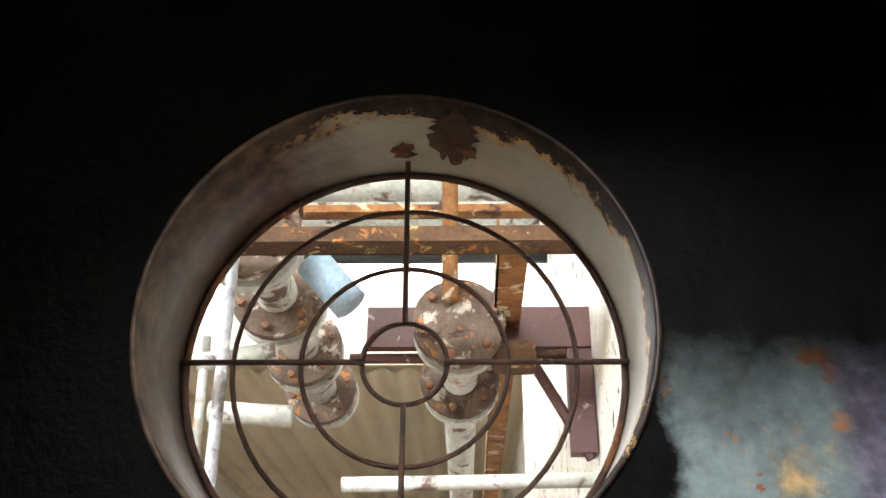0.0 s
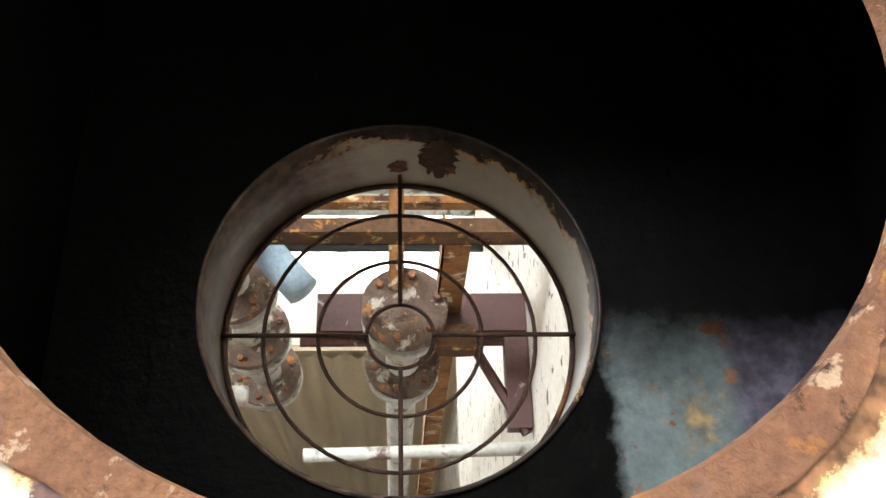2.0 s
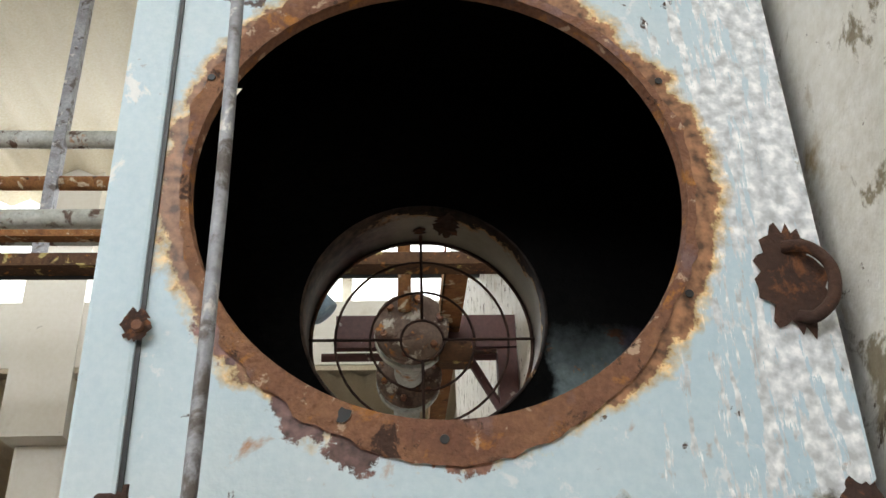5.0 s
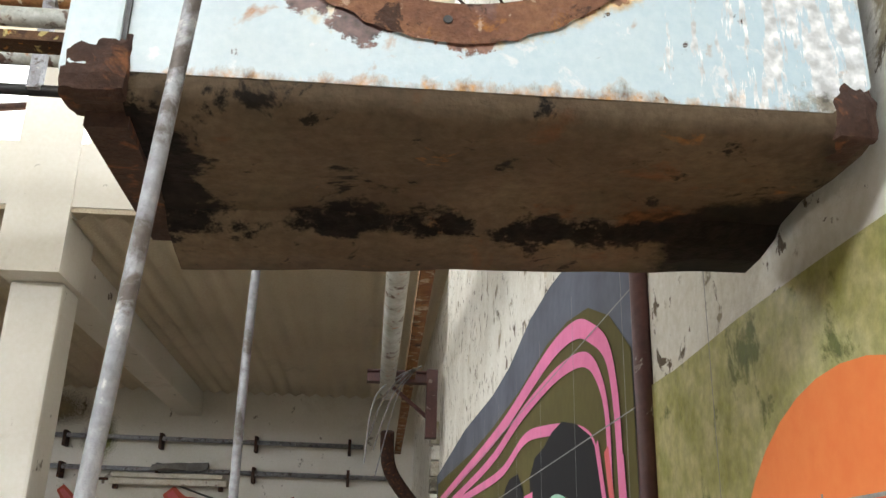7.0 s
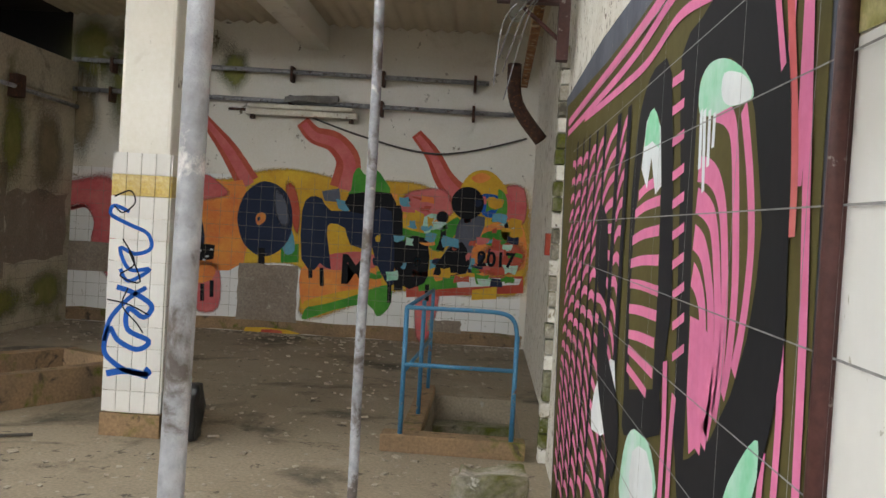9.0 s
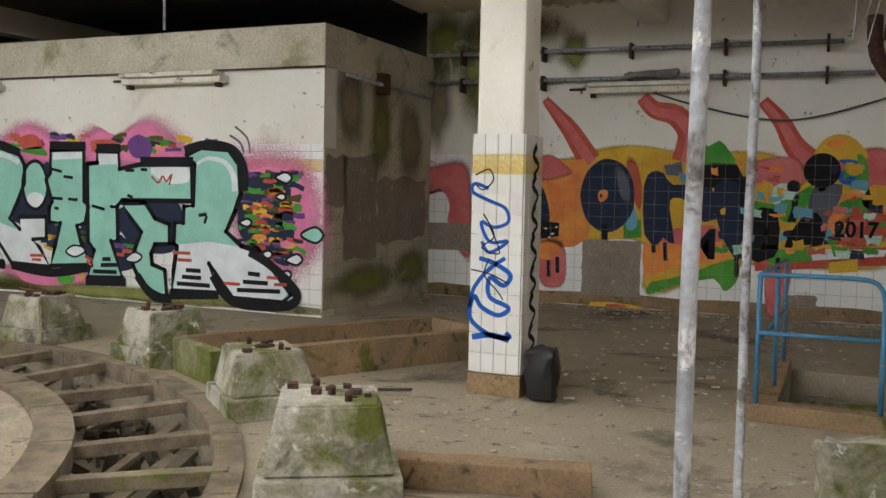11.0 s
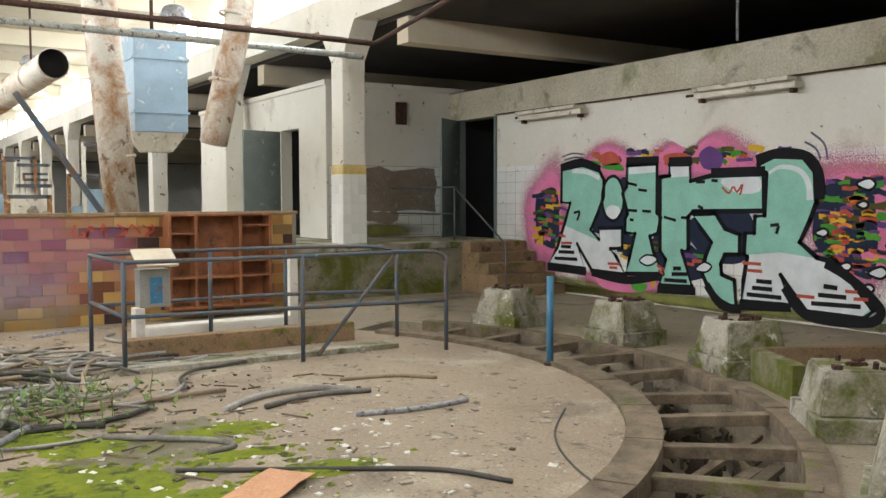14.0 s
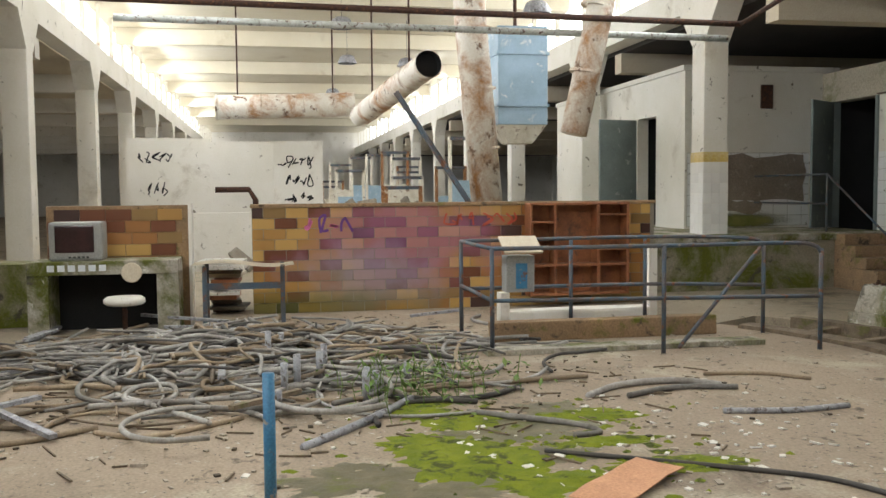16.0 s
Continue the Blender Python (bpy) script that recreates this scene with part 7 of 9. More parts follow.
for x, y, s, h, lab in ((-2.5, 4.45, 0.74, 0.55, "weathered concrete plinth with a moss patch"), (-3.95, 5.9, 0.68, 0.48, "weathered grey concrete plinth with mossy side"), (-5.88, 7.02, 0.68, 0.52, "mossy concrete plinth beside a kerbed pit"), (-7.82, 7.36, 0.64, 0.5, "green mossy concrete plinth on a pale foot"), (-9.75, 7.12, 0.64, 0.5, "green mossy concrete plinth near the steps")):
    plinth(x, y, math.atan2(y - CY, x - CX) - math.pi / 2, s, h, lab)

# sleepers and rubble in the curved channel
for k in range(11):
    a = radians(15 + 9.6 * k)
    c, s = math.cos(a), math.sin(a)
    tilt = random.uniform(-0.05, 0.05)
    m = Matrix.Translation((CX + 5.3 * c, CY + 5.3 * s, -0.02 + random.uniform(-0.06, 0.0))) @ Matrix.Rotation(a + random.uniform(-0.12, 0.12), 4, "Z") @ Matrix.Rotation(tilt, 4, "Y")
    b = rough_up(box_bm(-0.52, -0.06, -0.045, 0.52, 0.06, 0.045, bevel=0.008), 0.008, 6, 2)
    b.transform(m)
    tagged(part("sleeper", b, M["wood"]), "grey weathered timber laid across the channel", "timber", "channel timbers")
rng6 = random.Random(12)
for k in range(16):
    a = radians(22 + 5.6 * k + rng6.uniform(-2, 2))
    L, w = rng6.uniform(0.45, 0.8), rng6.uniform(0.035, 0.07)
    m = Matrix.Translation((CX + 5.3 * math.cos(a), CY + 5.3 * math.sin(a), -0.17 + rng6.uniform(-0.1, 0.06))) @ Matrix.Rotation(a + rng6.uniform(0.5, 1.3), 4, "Z") @ Matrix.Rotation(rng6.uniform(-0.12, 0.12), 4, "Y")
    b = rough_up(box_bm(-L, -w, -0.02, L, w, 0.02, bevel=0.005), 0.006, 6, 2)
    b.transform(m)
    tagged(part("loose_plank", b, M["wood"] if k % 3 else M["debris"]), "rotten brown plank fallen into the channel", "plank", "fallen planks")
trash = bmesh.new()
for k in range(420):
    a, r = radians(random.uniform(5, 118)), random.uniform(4.9, 5.7)
    q = random.uniform(0.02, 0.09)
    m = Matrix.Translation((CX + r * math.cos(a), CY + r * math.sin(a), -0.5 + random.uniform(0, 0.2))) @ Euler((random.uniform(0, 3), random.uniform(0, 3), random.uniform(0, 3))).to_matrix().to_4x4()
    bmesh.ops.create_cube(trash, size=1, matrix=m @ Matrix.Diagonal((q * random.uniform(1, 4), q, q * 0.5, 1)))
tagged(part("channel_rubble", trash, M["debris"]), "broken timber and rubble filling the channel", "rubble", kind="stuff")

# kerbed pit
pit = empty("kerbed_pit", PIT_N, label="low brown kerb round an open pit, mossy", category="kerb", kind="structure")
back = PIT_L + (PIT_R - PIT_N)
for a, b, mat in ((PIT_N, PIT_R, "kerb"), (PIT_R, back, "kerb"), (back, PIT_L, "kerb"), (PIT_L, PIT_N, "mossy")):
    way = (b - a).normalized()
    n = Vector((-way.y, way.x, 0))
    bm = bmesh.new()
    vs = [bm.verts.new(p + Vector((0, 0, z))) for z in (-0.5, 0.3) for p in (a - n * 0.11, b - n * 0.11, b + n * 0.02, a + n * 0.02)]
    for f in ((0, 3, 2, 1), (4, 5, 6, 7), (0, 1, 5, 4), (1, 2, 6, 5), (2, 3, 7, 6), (3, 0, 4, 7)):
        bm.faces.new([vs[k] for k in f])
    under(part("kerb_side", rough_up(bm, 0.012, 4, 3), M[mat]), pit)

# fallen kerb slabs near the walk
for x0, y0, x1, y1, w, h, lab in ((-2.3, 4.75, -1.15, 5.05, 0.2, 0.17, "long brown concrete kerb slab lying on the floor"), (-2.35, 4.2, -0.75, 4.55, 0.16, 0.1, "narrow concrete kerb piece lying on the floor")):
    L = math.hypot(x1 - x0, y1 - y0)
    b = rough_up(box_bm(0, -w / 2, 0, L, w / 2, h, bevel=0.012), 0.012, 5, 3)
    b.transform(Matrix.Translation((x0, y0, 0)) @ Matrix.Rotation(math.atan2(y1 - y0, x1 - x0), 4, "Z"))
    tagged(part("kerb_slab", b, M["kerb"]), lab, "kerb")
tagged(part("concrete_lump", rough_up(box_bm(0.02, 5.5, 0, 0.42, 5.9, 0.34, bevel=0.03), 0.05, 5, 3), M["concrete"]), "broken lump of concrete by a wall", "rubble")
tagged(part("black_bag", rough_up(box_bm(-2.25, 7.1, 0, -2.0, 7.4, 0.44, bevel=0.06), 0.05, 7, 3), M["black"], smooth=True), "crumpled black bag against a tiled pillar", "bag")

# stairwell with its blue railing
well = empty("stairwell", (0.1, 8.6, -1.6), label="narrow mossy concrete stair going down", category="stairs", kind="structure")
for k in range(7):
    under(part("step", rough_up(box_bm(-0.318, 7.56 + 0.3 * k, -1.68, 0.498, 7.56 + 0.3 * (k + 1), -1.3 + 0.18 * k, bevel=0.01), 0.004, 5), M["mossy"]), well)
under(part("kerb_front", rough_up(box_bm(-0.62, 7.3, 0, 0.5, 7.5, 0.14, bevel=0.015), 0.008, 5, 2), M["kerb"]), well)
under(part("kerb_side", rough_up(box_bm(-0.5, 7.5, 0, -0.33, 9.8, 0.1, bevel=0.015), 0.008, 5, 2), M["kerb"]), well)


def railing(name, label, posts, rails, r, mat):
    th = empty(name, posts[0][0], label=label, category="railing")
    for a, b in posts:
        under(part("post", tube([a, b], r, seg=8), M[mat], smooth=True), th)
    for line in rails:
        under(part("rail", tube(smooth_line(line, 5) if len(line) > 2 else line, r * 0.9, seg=8), M[mat], smooth=True), th)
    return th


railing("stair_railing", "blue tubular steel railing round a stairwell", [((-0.47, 7.35, 0.1), (-0.47, 7.35, 1.12)), ((0.39, 7.35, 0.1), (0.39, 7.35, 0.95)), ((-0.4, 8.3, 0.05), (-0.4, 8.3, 1.1)), ((-0.4, 9.6, 0.05), (-0.4, 9.6, 1.1))], [[(-0.47, 7.35, 1.12), (-0.1, 7.35, 1.125), (0.25, 7.35, 1.12), (0.36, 7.35, 1.06), (0.39, 7.35, 0.93)], [(-0.47, 7.35, 0.68), (0.39, 7.35, 0.68)], [(-0.47, 7.35, 1.12), (-0.4, 9.6, 1.1)], [(-0.47, 7.35, 0.62), (-0.4, 9.6, 0.6)]], 0.019, "bluepaint")

# trough in front of the brick wall with its double railing
trough = empty("trough", (-9.5, 3.4, 0), label="low concrete trough with pale block inside railings", category="trough", kind="structure")
under(part("kerb_front", rough_up(box_bm(-9.22, 1.95, 0, -8.95, 5.0, 0.06, bevel=0.01), 0.006, 5, 3), M["concrete"]), trough)
under(part("kerb_back", rough_up(box_bm(-9.95, 2.2, 0, -9.75, 4.85, 0.22, bevel=0.015), 0.01, 5, 3), M["kerb"]), trough)
under(part("pale_block", rough_up(box_bm(-10.35, 2.5, 0.0, -10.1, 4.2, 0.3, bevel=0.03), 0.012, 4, 2), M["plaster"], label="pale plastered block"), trough)
under(part("upstand", box_bm(-10.34, 2.4, 0.0, -10.14, 2.5, 0.5), M["plaster"]), trough)
under(part("upstand", box_bm(-10.3, 4.22, 0.0, -10.2, 4.32, 1.0), M["plaster"]), trough)
railing("trough_railing", "worn blue-grey double tubular railing", [((-9.08, 2.03, 0), (-9.08, 2.03, 1.08)), ((-8.7, 3.72, 0), (-8.7, 3.72, 1.1)), ((-8.56, 5.38, 0), (-8.56, 5.38, 1.05)), ((-10.2, 1.95, 0), (-10.2, 1.95, 1.1)), ((-10.05, 3.2, 0), (-10.05, 3.2, 1.1)), ((-10.05, 4.1, 0), (-10.05, 4.1, 1.1)), ((-9.7, 5.4, 0), (-9.7, 5.4, 1.05))],
        [[(-9.08, 2.03, 1.08), (-8.7, 3.72, 1.1), (-8.6, 5.0, 1.11), (-8.57, 5.3, 1.08), (-8.56, 5.38, 1.0)], [(-9.08, 2.03, 0.55), (-8.7, 3.72, 0.57), (-8.56, 5.38, 0.56)], [(-10.2, 1.95, 1.1), (-10.05, 4.1, 1.12), (-9.75, 5.2, 1.1), (-9.7, 5.4, 1.0)], [(-10.2, 1.95, 0.56), (-10.05, 4.1, 0.57), (-9.7, 5.4, 0.56)], [(-10.2, 1.95, 1.1), (-9.08, 2.03, 1.08)], [(-10.2, 1.95, 0.6), (-9.08, 2.03, 0.55)], [(-9.6, 5.3, 1.0), (-8.72, 3.9, 0.06)]], 0.024, "railpaint")
cb = empty("control_box", (-9.25, 2.35, 0.6), label="battered grey control box with tilted lid on a railing", category="control box")
under(part("case", box_bm(-9.35, 2.2, 0.62, -9.15, 2.5, 1.0, bevel=0.01), M["tvgrey"]), cb)
lid = box_bm(-0.16, -0.2, 0, 0.16, 0.2, 0.02)
lid.transform(Matrix.Translation((-9.2, 2.36, 1.1)) @ Matrix.Rotation(radians(28), 4, "Y"))
under(part("lid", lid, M["paper"]), cb)
under(part("label_plate", box_bm(-9.152, 2.3, 0.66, -9.144, 2.42, 0.92), M["bluepaint"]), cb)

for x, y, h, r, lab in ((-7.17, 5.73, 0.9, 0.035, "short blue steel post on the round floor"), (-4.6, -0.21, 0.79, 0.03, "short blue steel post with worn paint")):
    p = empty("steel_post", (x, y, 0), label=lab, category="post")
    under(part("shaft", tube([(x, y, 0), (x, y, h)], r, seg=14), M["bluepaint"], smooth=True), p)
    under(part("base_flange", lathe(bmesh.new(), [(0, 0), (r * 1.8, 0), (r * 1.8, 0.03), (r, 0.035)], (x, y, 0.0), (0, 0, 1), 16), M["rust_dark"]), p)

# ---- glazed brick wall with shelf ----
BW = -12.85
bw = empty("brick_wall", (BW, 2.5, 0), label="low wall of ochre and brown glazed bricks with pink spray", category="wall", kind="structure")
under(part("core", box_bm(BW - 0.22, -0.4, 0, BW - 0.012, 5.46, 1.46), M["grout"]), bw)
under(part("coping", rough_up(box_bm(BW - 0.25, -0.42, 1.46, BW + 0.02, 5.48, 1.51, bevel=0.008), 0.004, 3, 3), M["kerb"]), bw)


def brick_material():
    m = shade("glazed_brick", (0.4, 0.22, 0.07), (0.3, 0.15, 0.05), 3.0, 0.35, grain=30, bump=0.05, fine=0.12)
    n, l = m.node_tree.nodes, m.node_tree.links
    bsdf = n["Principled BSDF"]
    info = n.new("ShaderNodeObjectInfo")
    ramp = n.new("ShaderNodeValToRGB")
    ramp.color_ramp.interpolation = "CONSTANT"
    e = ramp.color_ramp.elements
    e[0].position, e[0].color = 0.0, (0.4, 0.22, 0.065, 1)
    e[1].position, e[1].color = 0.3, (0.33, 0.15, 0.05, 1)
    for pos, colour in ((0.5, (0.16, 0.055, 0.025, 1)), (0.68, (0.5, 0.31, 0.1, 1)), (0.84, (0.06, 0.03, 0.025, 1)), (0.93, (0.26, 0.16, 0.06, 1))):
        k = e.new(pos)
        k.color = colour
    l.new(info.outputs["Random"], ramp.inputs["Fac"])
    geo = n.new("ShaderNodeNewGeometry")
    tex = n.new("ShaderNodeTexNoise")
    tex.inputs["Scale"].default_value, tex.inputs["Detail"].default_value = 1.6, 9
    l.new(geo.outputs["Position"], tex.inputs["Vector"])
    last = ramp.outputs["Color"]
    for (cy, cz, ry, rz), colour, amount in (((1.9, 0.95, 1.9, 0.75), (0.42, 0.16, 0.33, 1), 0.7), ((1.2, 0.45, 1.2, 0.55), (0.36, 0.36, 0.45, 1), 0.75), ((0.4, 0.05, 2.0, 0.35), (0.1, 0.12, 0.02, 1), 1.0), ((4.5, 0.2, 1.4, 0.5), (0.12, 0.12, 0.03, 1), 1.0)):
        shift = n.new("ShaderNodeVectorMath")
        shift.operation = "SUBTRACT"
        shift.inputs[1].default_value = (BW, cy, cz)
        l.new(geo.outputs["Position"], shift.inputs[0])
        size = n.new("ShaderNodeVectorMath")
        size.operation = "DIVIDE"
        size.inputs[1].default_value = (100, ry, rz)
        l.new(shift.outputs[0], size.inputs[0])
        length = n.new("ShaderNodeVectorMath")
        length.operation = "LENGTH"
        l.new(size.outputs[0], length.inputs[0])
        add = n.new("ShaderNodeMath")
        add.operation = "MULTIPLY_ADD"
        add.inputs[1].default_value = -1.9
        l.new(tex.outputs["Fac"], add.inputs[0])
        l.new(length.outputs["Value"], add.inputs[2])
        mask = n.new("ShaderNodeMapRange")
        mask.inputs["From Min"].default_value, mask.inputs["From Max"].default_value = 0.0, -0.6
        mask.inputs["To Max"].default_value = amount * 0.6
        l.new(add.outputs[0], mask.inputs["Value"])
        mix = n.new("ShaderNodeMix")
        mix.data_type = "RGBA"
        mix.inputs["B"].default_value = colour
        l.new(mask.outputs[0], mix.inputs["Factor"])
        l.new(last, mix.inputs["A"])
        last = mix.outputs["Result"]
    l.new(last, bsdf.inputs["Base Color"])
    return m


M["brick"] = brick_material()
BWID, BHEI = 0.305, 0.146
brick_full = mesh_of(box_bm(-0.02, -BWID / 2 + 0.005, -BHEI / 2 + 0.004, 0.0, BWID / 2 - 0.005, BHEI / 2 - 0.004), "brick", M["brick"])
brick_half = mesh_of(box_bm(-0.02, -BWID / 4 + 0.005, -BHEI / 2 + 0.004, 0.0, BWID / 4 - 0.005, BHEI / 2 - 0.004), "brick", M["brick"])
for r in range(10):
    y = -0.4
    first = r % 2
    while y < 5.4:
        wide = BWID / 2 if (first or y + BWID > 5.46) else BWID
        first = 0
        if y + wide > 5.47:
            break
        ob = new("brick", brick_full if wide == BWID else brick_half)
        ob.location = (BW + random.uniform(-0.002, 0.002), y + wide / 2, BHEI * (r + 0.5))
        under(ob, bw)
        y += wide

tags = empty("graffiti", (BW, 2.5, 0.9), label="illegible pink and red scribble on bricks", category="graffiti")
BRK = Wall((BW, 0, 0), (0, 1, 0), (1, 0, 0))
rng2 = random.Random(8)
for k in range(6):
    u = 2.3 + 0.18 * k
    under(part("paint_stroke", stroke(BRK, [(u + rng2.uniform(-0.03, 0.16), 1.16 + rng2.uniform(0, 0.2)) for j in range(5)], 0.025, 0.004), P["red"]), tags)
for k in range(4):
    u = 0.35 + 0.16 * k
    under(part("paint_stroke", stroke(BRK, [(u + rng2.uniform(-0.03, 0.15), 1.1 + rng2.uniform(0, 0.25)) for j in range(5)], 0.035, 0.0045), P["purple"] if k % 2 else P["pink"]), tags)

shelf = empty("shelf_unit", (BW + 0.15, 4.2, 0.2), label="open red-brown wooden pigeonhole shelf, empty", category="shelf")
S0, S1, SZ0, SZ1, SX = 3.46, 4.95, 0.16, 1.49, BW + 0.28
under(part("back", box_bm(BW + 0.004, S0, SZ0, BW + 0.016, S1, SZ1), M["shelf"]), shelf)
for y in (S0, S0 + 0.36, S0 + 1.0, S1 - 0.04):
    under(part("upright", box_bm(BW + 0.016, y, SZ0, SX, y + 0.04, SZ1, bevel=0.003), M["shelf"]), shelf)
for z in (SZ0, SZ0 + 0.42, SZ1 - 0.035):
    under(part("shelf_board", box_bm(BW + 0.016, S0 + 0.04, z, SX - 0.003, S1 - 0.04, z + 0.035, bevel=0.003), M["shelf"]), shelf)
for y0, y1, z in ((S0 + 0.04, S0 + 0.36, 0.95), (S0 + 0.04, S0 + 0.36, 1.2), (S0 + 1.04, S1 - 0.04, 1.3), (S0 + 1.04, S1 - 0.04, 0.8)):
    under(part("shelf_board", box_bm(BW + 0.016, y0, z, SX - 0.006, y1, z + 0.025), M["shelf"]), shelf)

# ---- counter with the old television ----
TVX = -12.0
cw = empty("counter_wall", (TVX, -2.0, 0), label="short wall of brown glazed tiles behind a counter", category="wall", kind="structure")
under(part("core", box_bm(TVX - 0.3, -2.85, 0, TVX - 0.022, -1.17, 1.52), M["kerb"]), cw)
under(part("edge_trim", box_bm(TVX - 0.31, -1.17, 0, TVX - 0.0, -1.13, 1.54), M["plaster"]), cw)
for r in range(10):
    for c in range(5):
        ob = new("brick", brick_full)
        ob.location = (TVX - 0.002, -2.69 + c * BWID + (0.08 if r % 2 else 0), BHEI * (r + 0.5) + 0.02)
        under(ob, cw)
counter = empty("counter", (TVX + 0.35, -2.0, 0), label="grey concrete counter with an open dark niche", category="counter")
under(part("top", rough_up(box_bm(TVX + 0.01, -2.95, 0.72, TVX + 0.62, -1.25, 0.88, bevel=0.012), 0.004, 4, 2), M["concrete"]), counter)
for y0, y1 in ((-2.95, -2.72), (-1.5, -1.25)):
    under(part("pier", rough_up(box_bm(TVX + 0.01, y0, 0, TVX + 0.6, y1, 0.72), 0.004, 4, 2), M["concrete"]), counter)
# black sheet paints the shade inside the niche
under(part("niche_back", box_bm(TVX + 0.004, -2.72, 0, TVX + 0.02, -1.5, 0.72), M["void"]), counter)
for k in range(6):
    u = -2.72 + 0.115 * k
    under(part("letter_bar", box_bm(TVX + 0.621, u, 0.765, TVX + 0.625, u + 0.08, 0.84), P["snow"]), counter)
under(part("oval_plate", lathe(bmesh.new(), [(0, 0.012), (0.11, 0.012), (0.12, 0)], (TVX + 0.621, -1.78, 0.74), (1, 0, 0), 20), M["paper"]), counter)
tv = empty("television", (TVX + 0.3, -2.4, 0.88), label="old grey tube television standing on a counter", category="television")
case = box_bm(TVX + 0.12, -2.72, 0.885, TVX + 0.5, -2.12, 1.34, bevel=0.03)
under(part("case", case, M["tvgrey"]), tv)
under(part("rear", rough_up(box_bm(TVX + 0.02, -2.6, 0.95, TVX + 0.12, -2.24, 1.28, bevel=0.03), 0), M["tvgrey"]), tv)
under(part("screen", box_bm(TVX + 0.49, -2.65, 0.98, TVX + 0.508, -2.21, 1.3, bevel=0.012), M["screen"], label="dark reddish picture tube"), tv)
for k in range(5):
    under(part("button", box_bm(TVX + 0.499, -2.5 + 0.05 * k, 0.915, TVX + 0.506, -2.47 + 0.05 * k, 0.935), M["black"]), tv)
stool = empty("stool", (-11.25, -1.85, 0), label="small round stool with worn white seat", category="stool")
under(part("seat", lathe(bmesh.new(), [(0, 0.47), (0.2, 0.47), (0.235, 0.44), (0.235, 0.4), (0.2, 0.375), (0, 0.375)], (-11.25, -1.85, 0), (0, 0, 1), 24), M["plaster"], smooth=True), stool)
under(part("stem", tube([(-11.25, -1.85, 0), (-11.25, -1.85, 0.4)], 0.03, seg=10), M["rust_dark"]), stool)
under(part("foot", lathe(bmesh.new(), [(0, 0.02), (0.16, 0.015), (0.17, 0)], (-11.25, -1.85, 0), (0, 0, 1), 20), M["rust_dark"]), stool)
table = empty("table", (-11.6, -0.5, 0), label="small table with warped pale board top", category="table")
top = bmesh.new()
rows = [[top.verts.new((x, -1.1 + 1.22 * k / 10, 0.8 + 0.03 * math.sin(k * 0.6) + 0.02 * (k % 2 == 0) * 0)) for k in range(11)] for x in (-11.95, -11.35)]
for k in range(10):
    top.faces.new((rows[0][k], rows[0][k + 1], rows[1][k + 1], rows[1][k]))
bmesh.ops.solidify(top, geom=top.faces[:], thickness=0.03)
under(part("tabletop", top, M["paper"]), table)
for x in (-11.9, -11.42):
    for y in (-0.95, -0.02):
        under(part("leg", box_bm(x - 0.025, y - 0.025, 0, x + 0.025, y + 0.025, 0.79), M["railpaint"]), table)
under(part("apron", box_bm(-11.43, -0.95, 0.5, -11.41, -0.02, 0.58), M["railpaint"]), table)

# ---- heap of hoses and pipes, moss, weeds, litter ----
def hose(points, r, mat, label):
    return tagged(part("hose", tube(smooth_line(points, 6), r, seg=7), M[mat], smooth=True), label, "hose", "heaped hoses")


rng = random.Random(5)
for k in range(285):
    u, v = rng.gauss(0, 0.42), rng.gauss(0, 0.4)
    cx, cy = -9.2 + 2.1 * v, -0.7 + 2.9 * u
    cx = min(max(cx, -12.2), -6.6)
    pile = 0.22 * math.exp(-((cx + 9.6) / 1.6) ** 2 - ((cy + 0.6) / 2.2) ** 2)
    turn, long = rng.uniform(0, math.pi) if rng.random() < 0.5 else rng.gauss(1.5, 0.35), rng.uniform(0.7, 2.4)
    bend = rng.uniform(-0.9, 0.9) if rng.random() < 0.6 else rng.uniform(-2.2, 2.2)
    r = rng.choice((0.01, 0.013, 0.017, 0.022))
    pts = []
    for s in range(6):
        t = s / 5 - 0.5
        a = turn + bend * t * 2
        pts.append((cx + long * t * math.cos(a), cy + long * t * math.sin(a), r + max(0.0, pile * rng.uniform(0.3, 1.1))))
    hose(pts, r, rng.choice(("hose", "hose", "tan_hose", "hose", "black_hose")), "dusty grey hose in a tangled heap on the floor")
for cx, cy, rad, r in ((-7.2, 0.35, 0.55, 0.024), (-7.5, 0.15, 0.62, 0.022), (-6.6, -0.7, 0.5, 0.02), (-8.3, -1.0, 0.6, 0.025), (-8.6, 0.8, 0.5, 0.02), (-9.2, -1.8, 0.55, 0.022)):
    a0 = rng.uniform(0, 6)
    hose([(cx + rad * math.cos(a0 + 0.55 * k) * (1 + 0.03 * k), cy + rad * math.sin(a0 + 0.55 * k), r + 0.012 * k) for k in range(10)], r, "hose", "loop of grey hose lying on the floor")
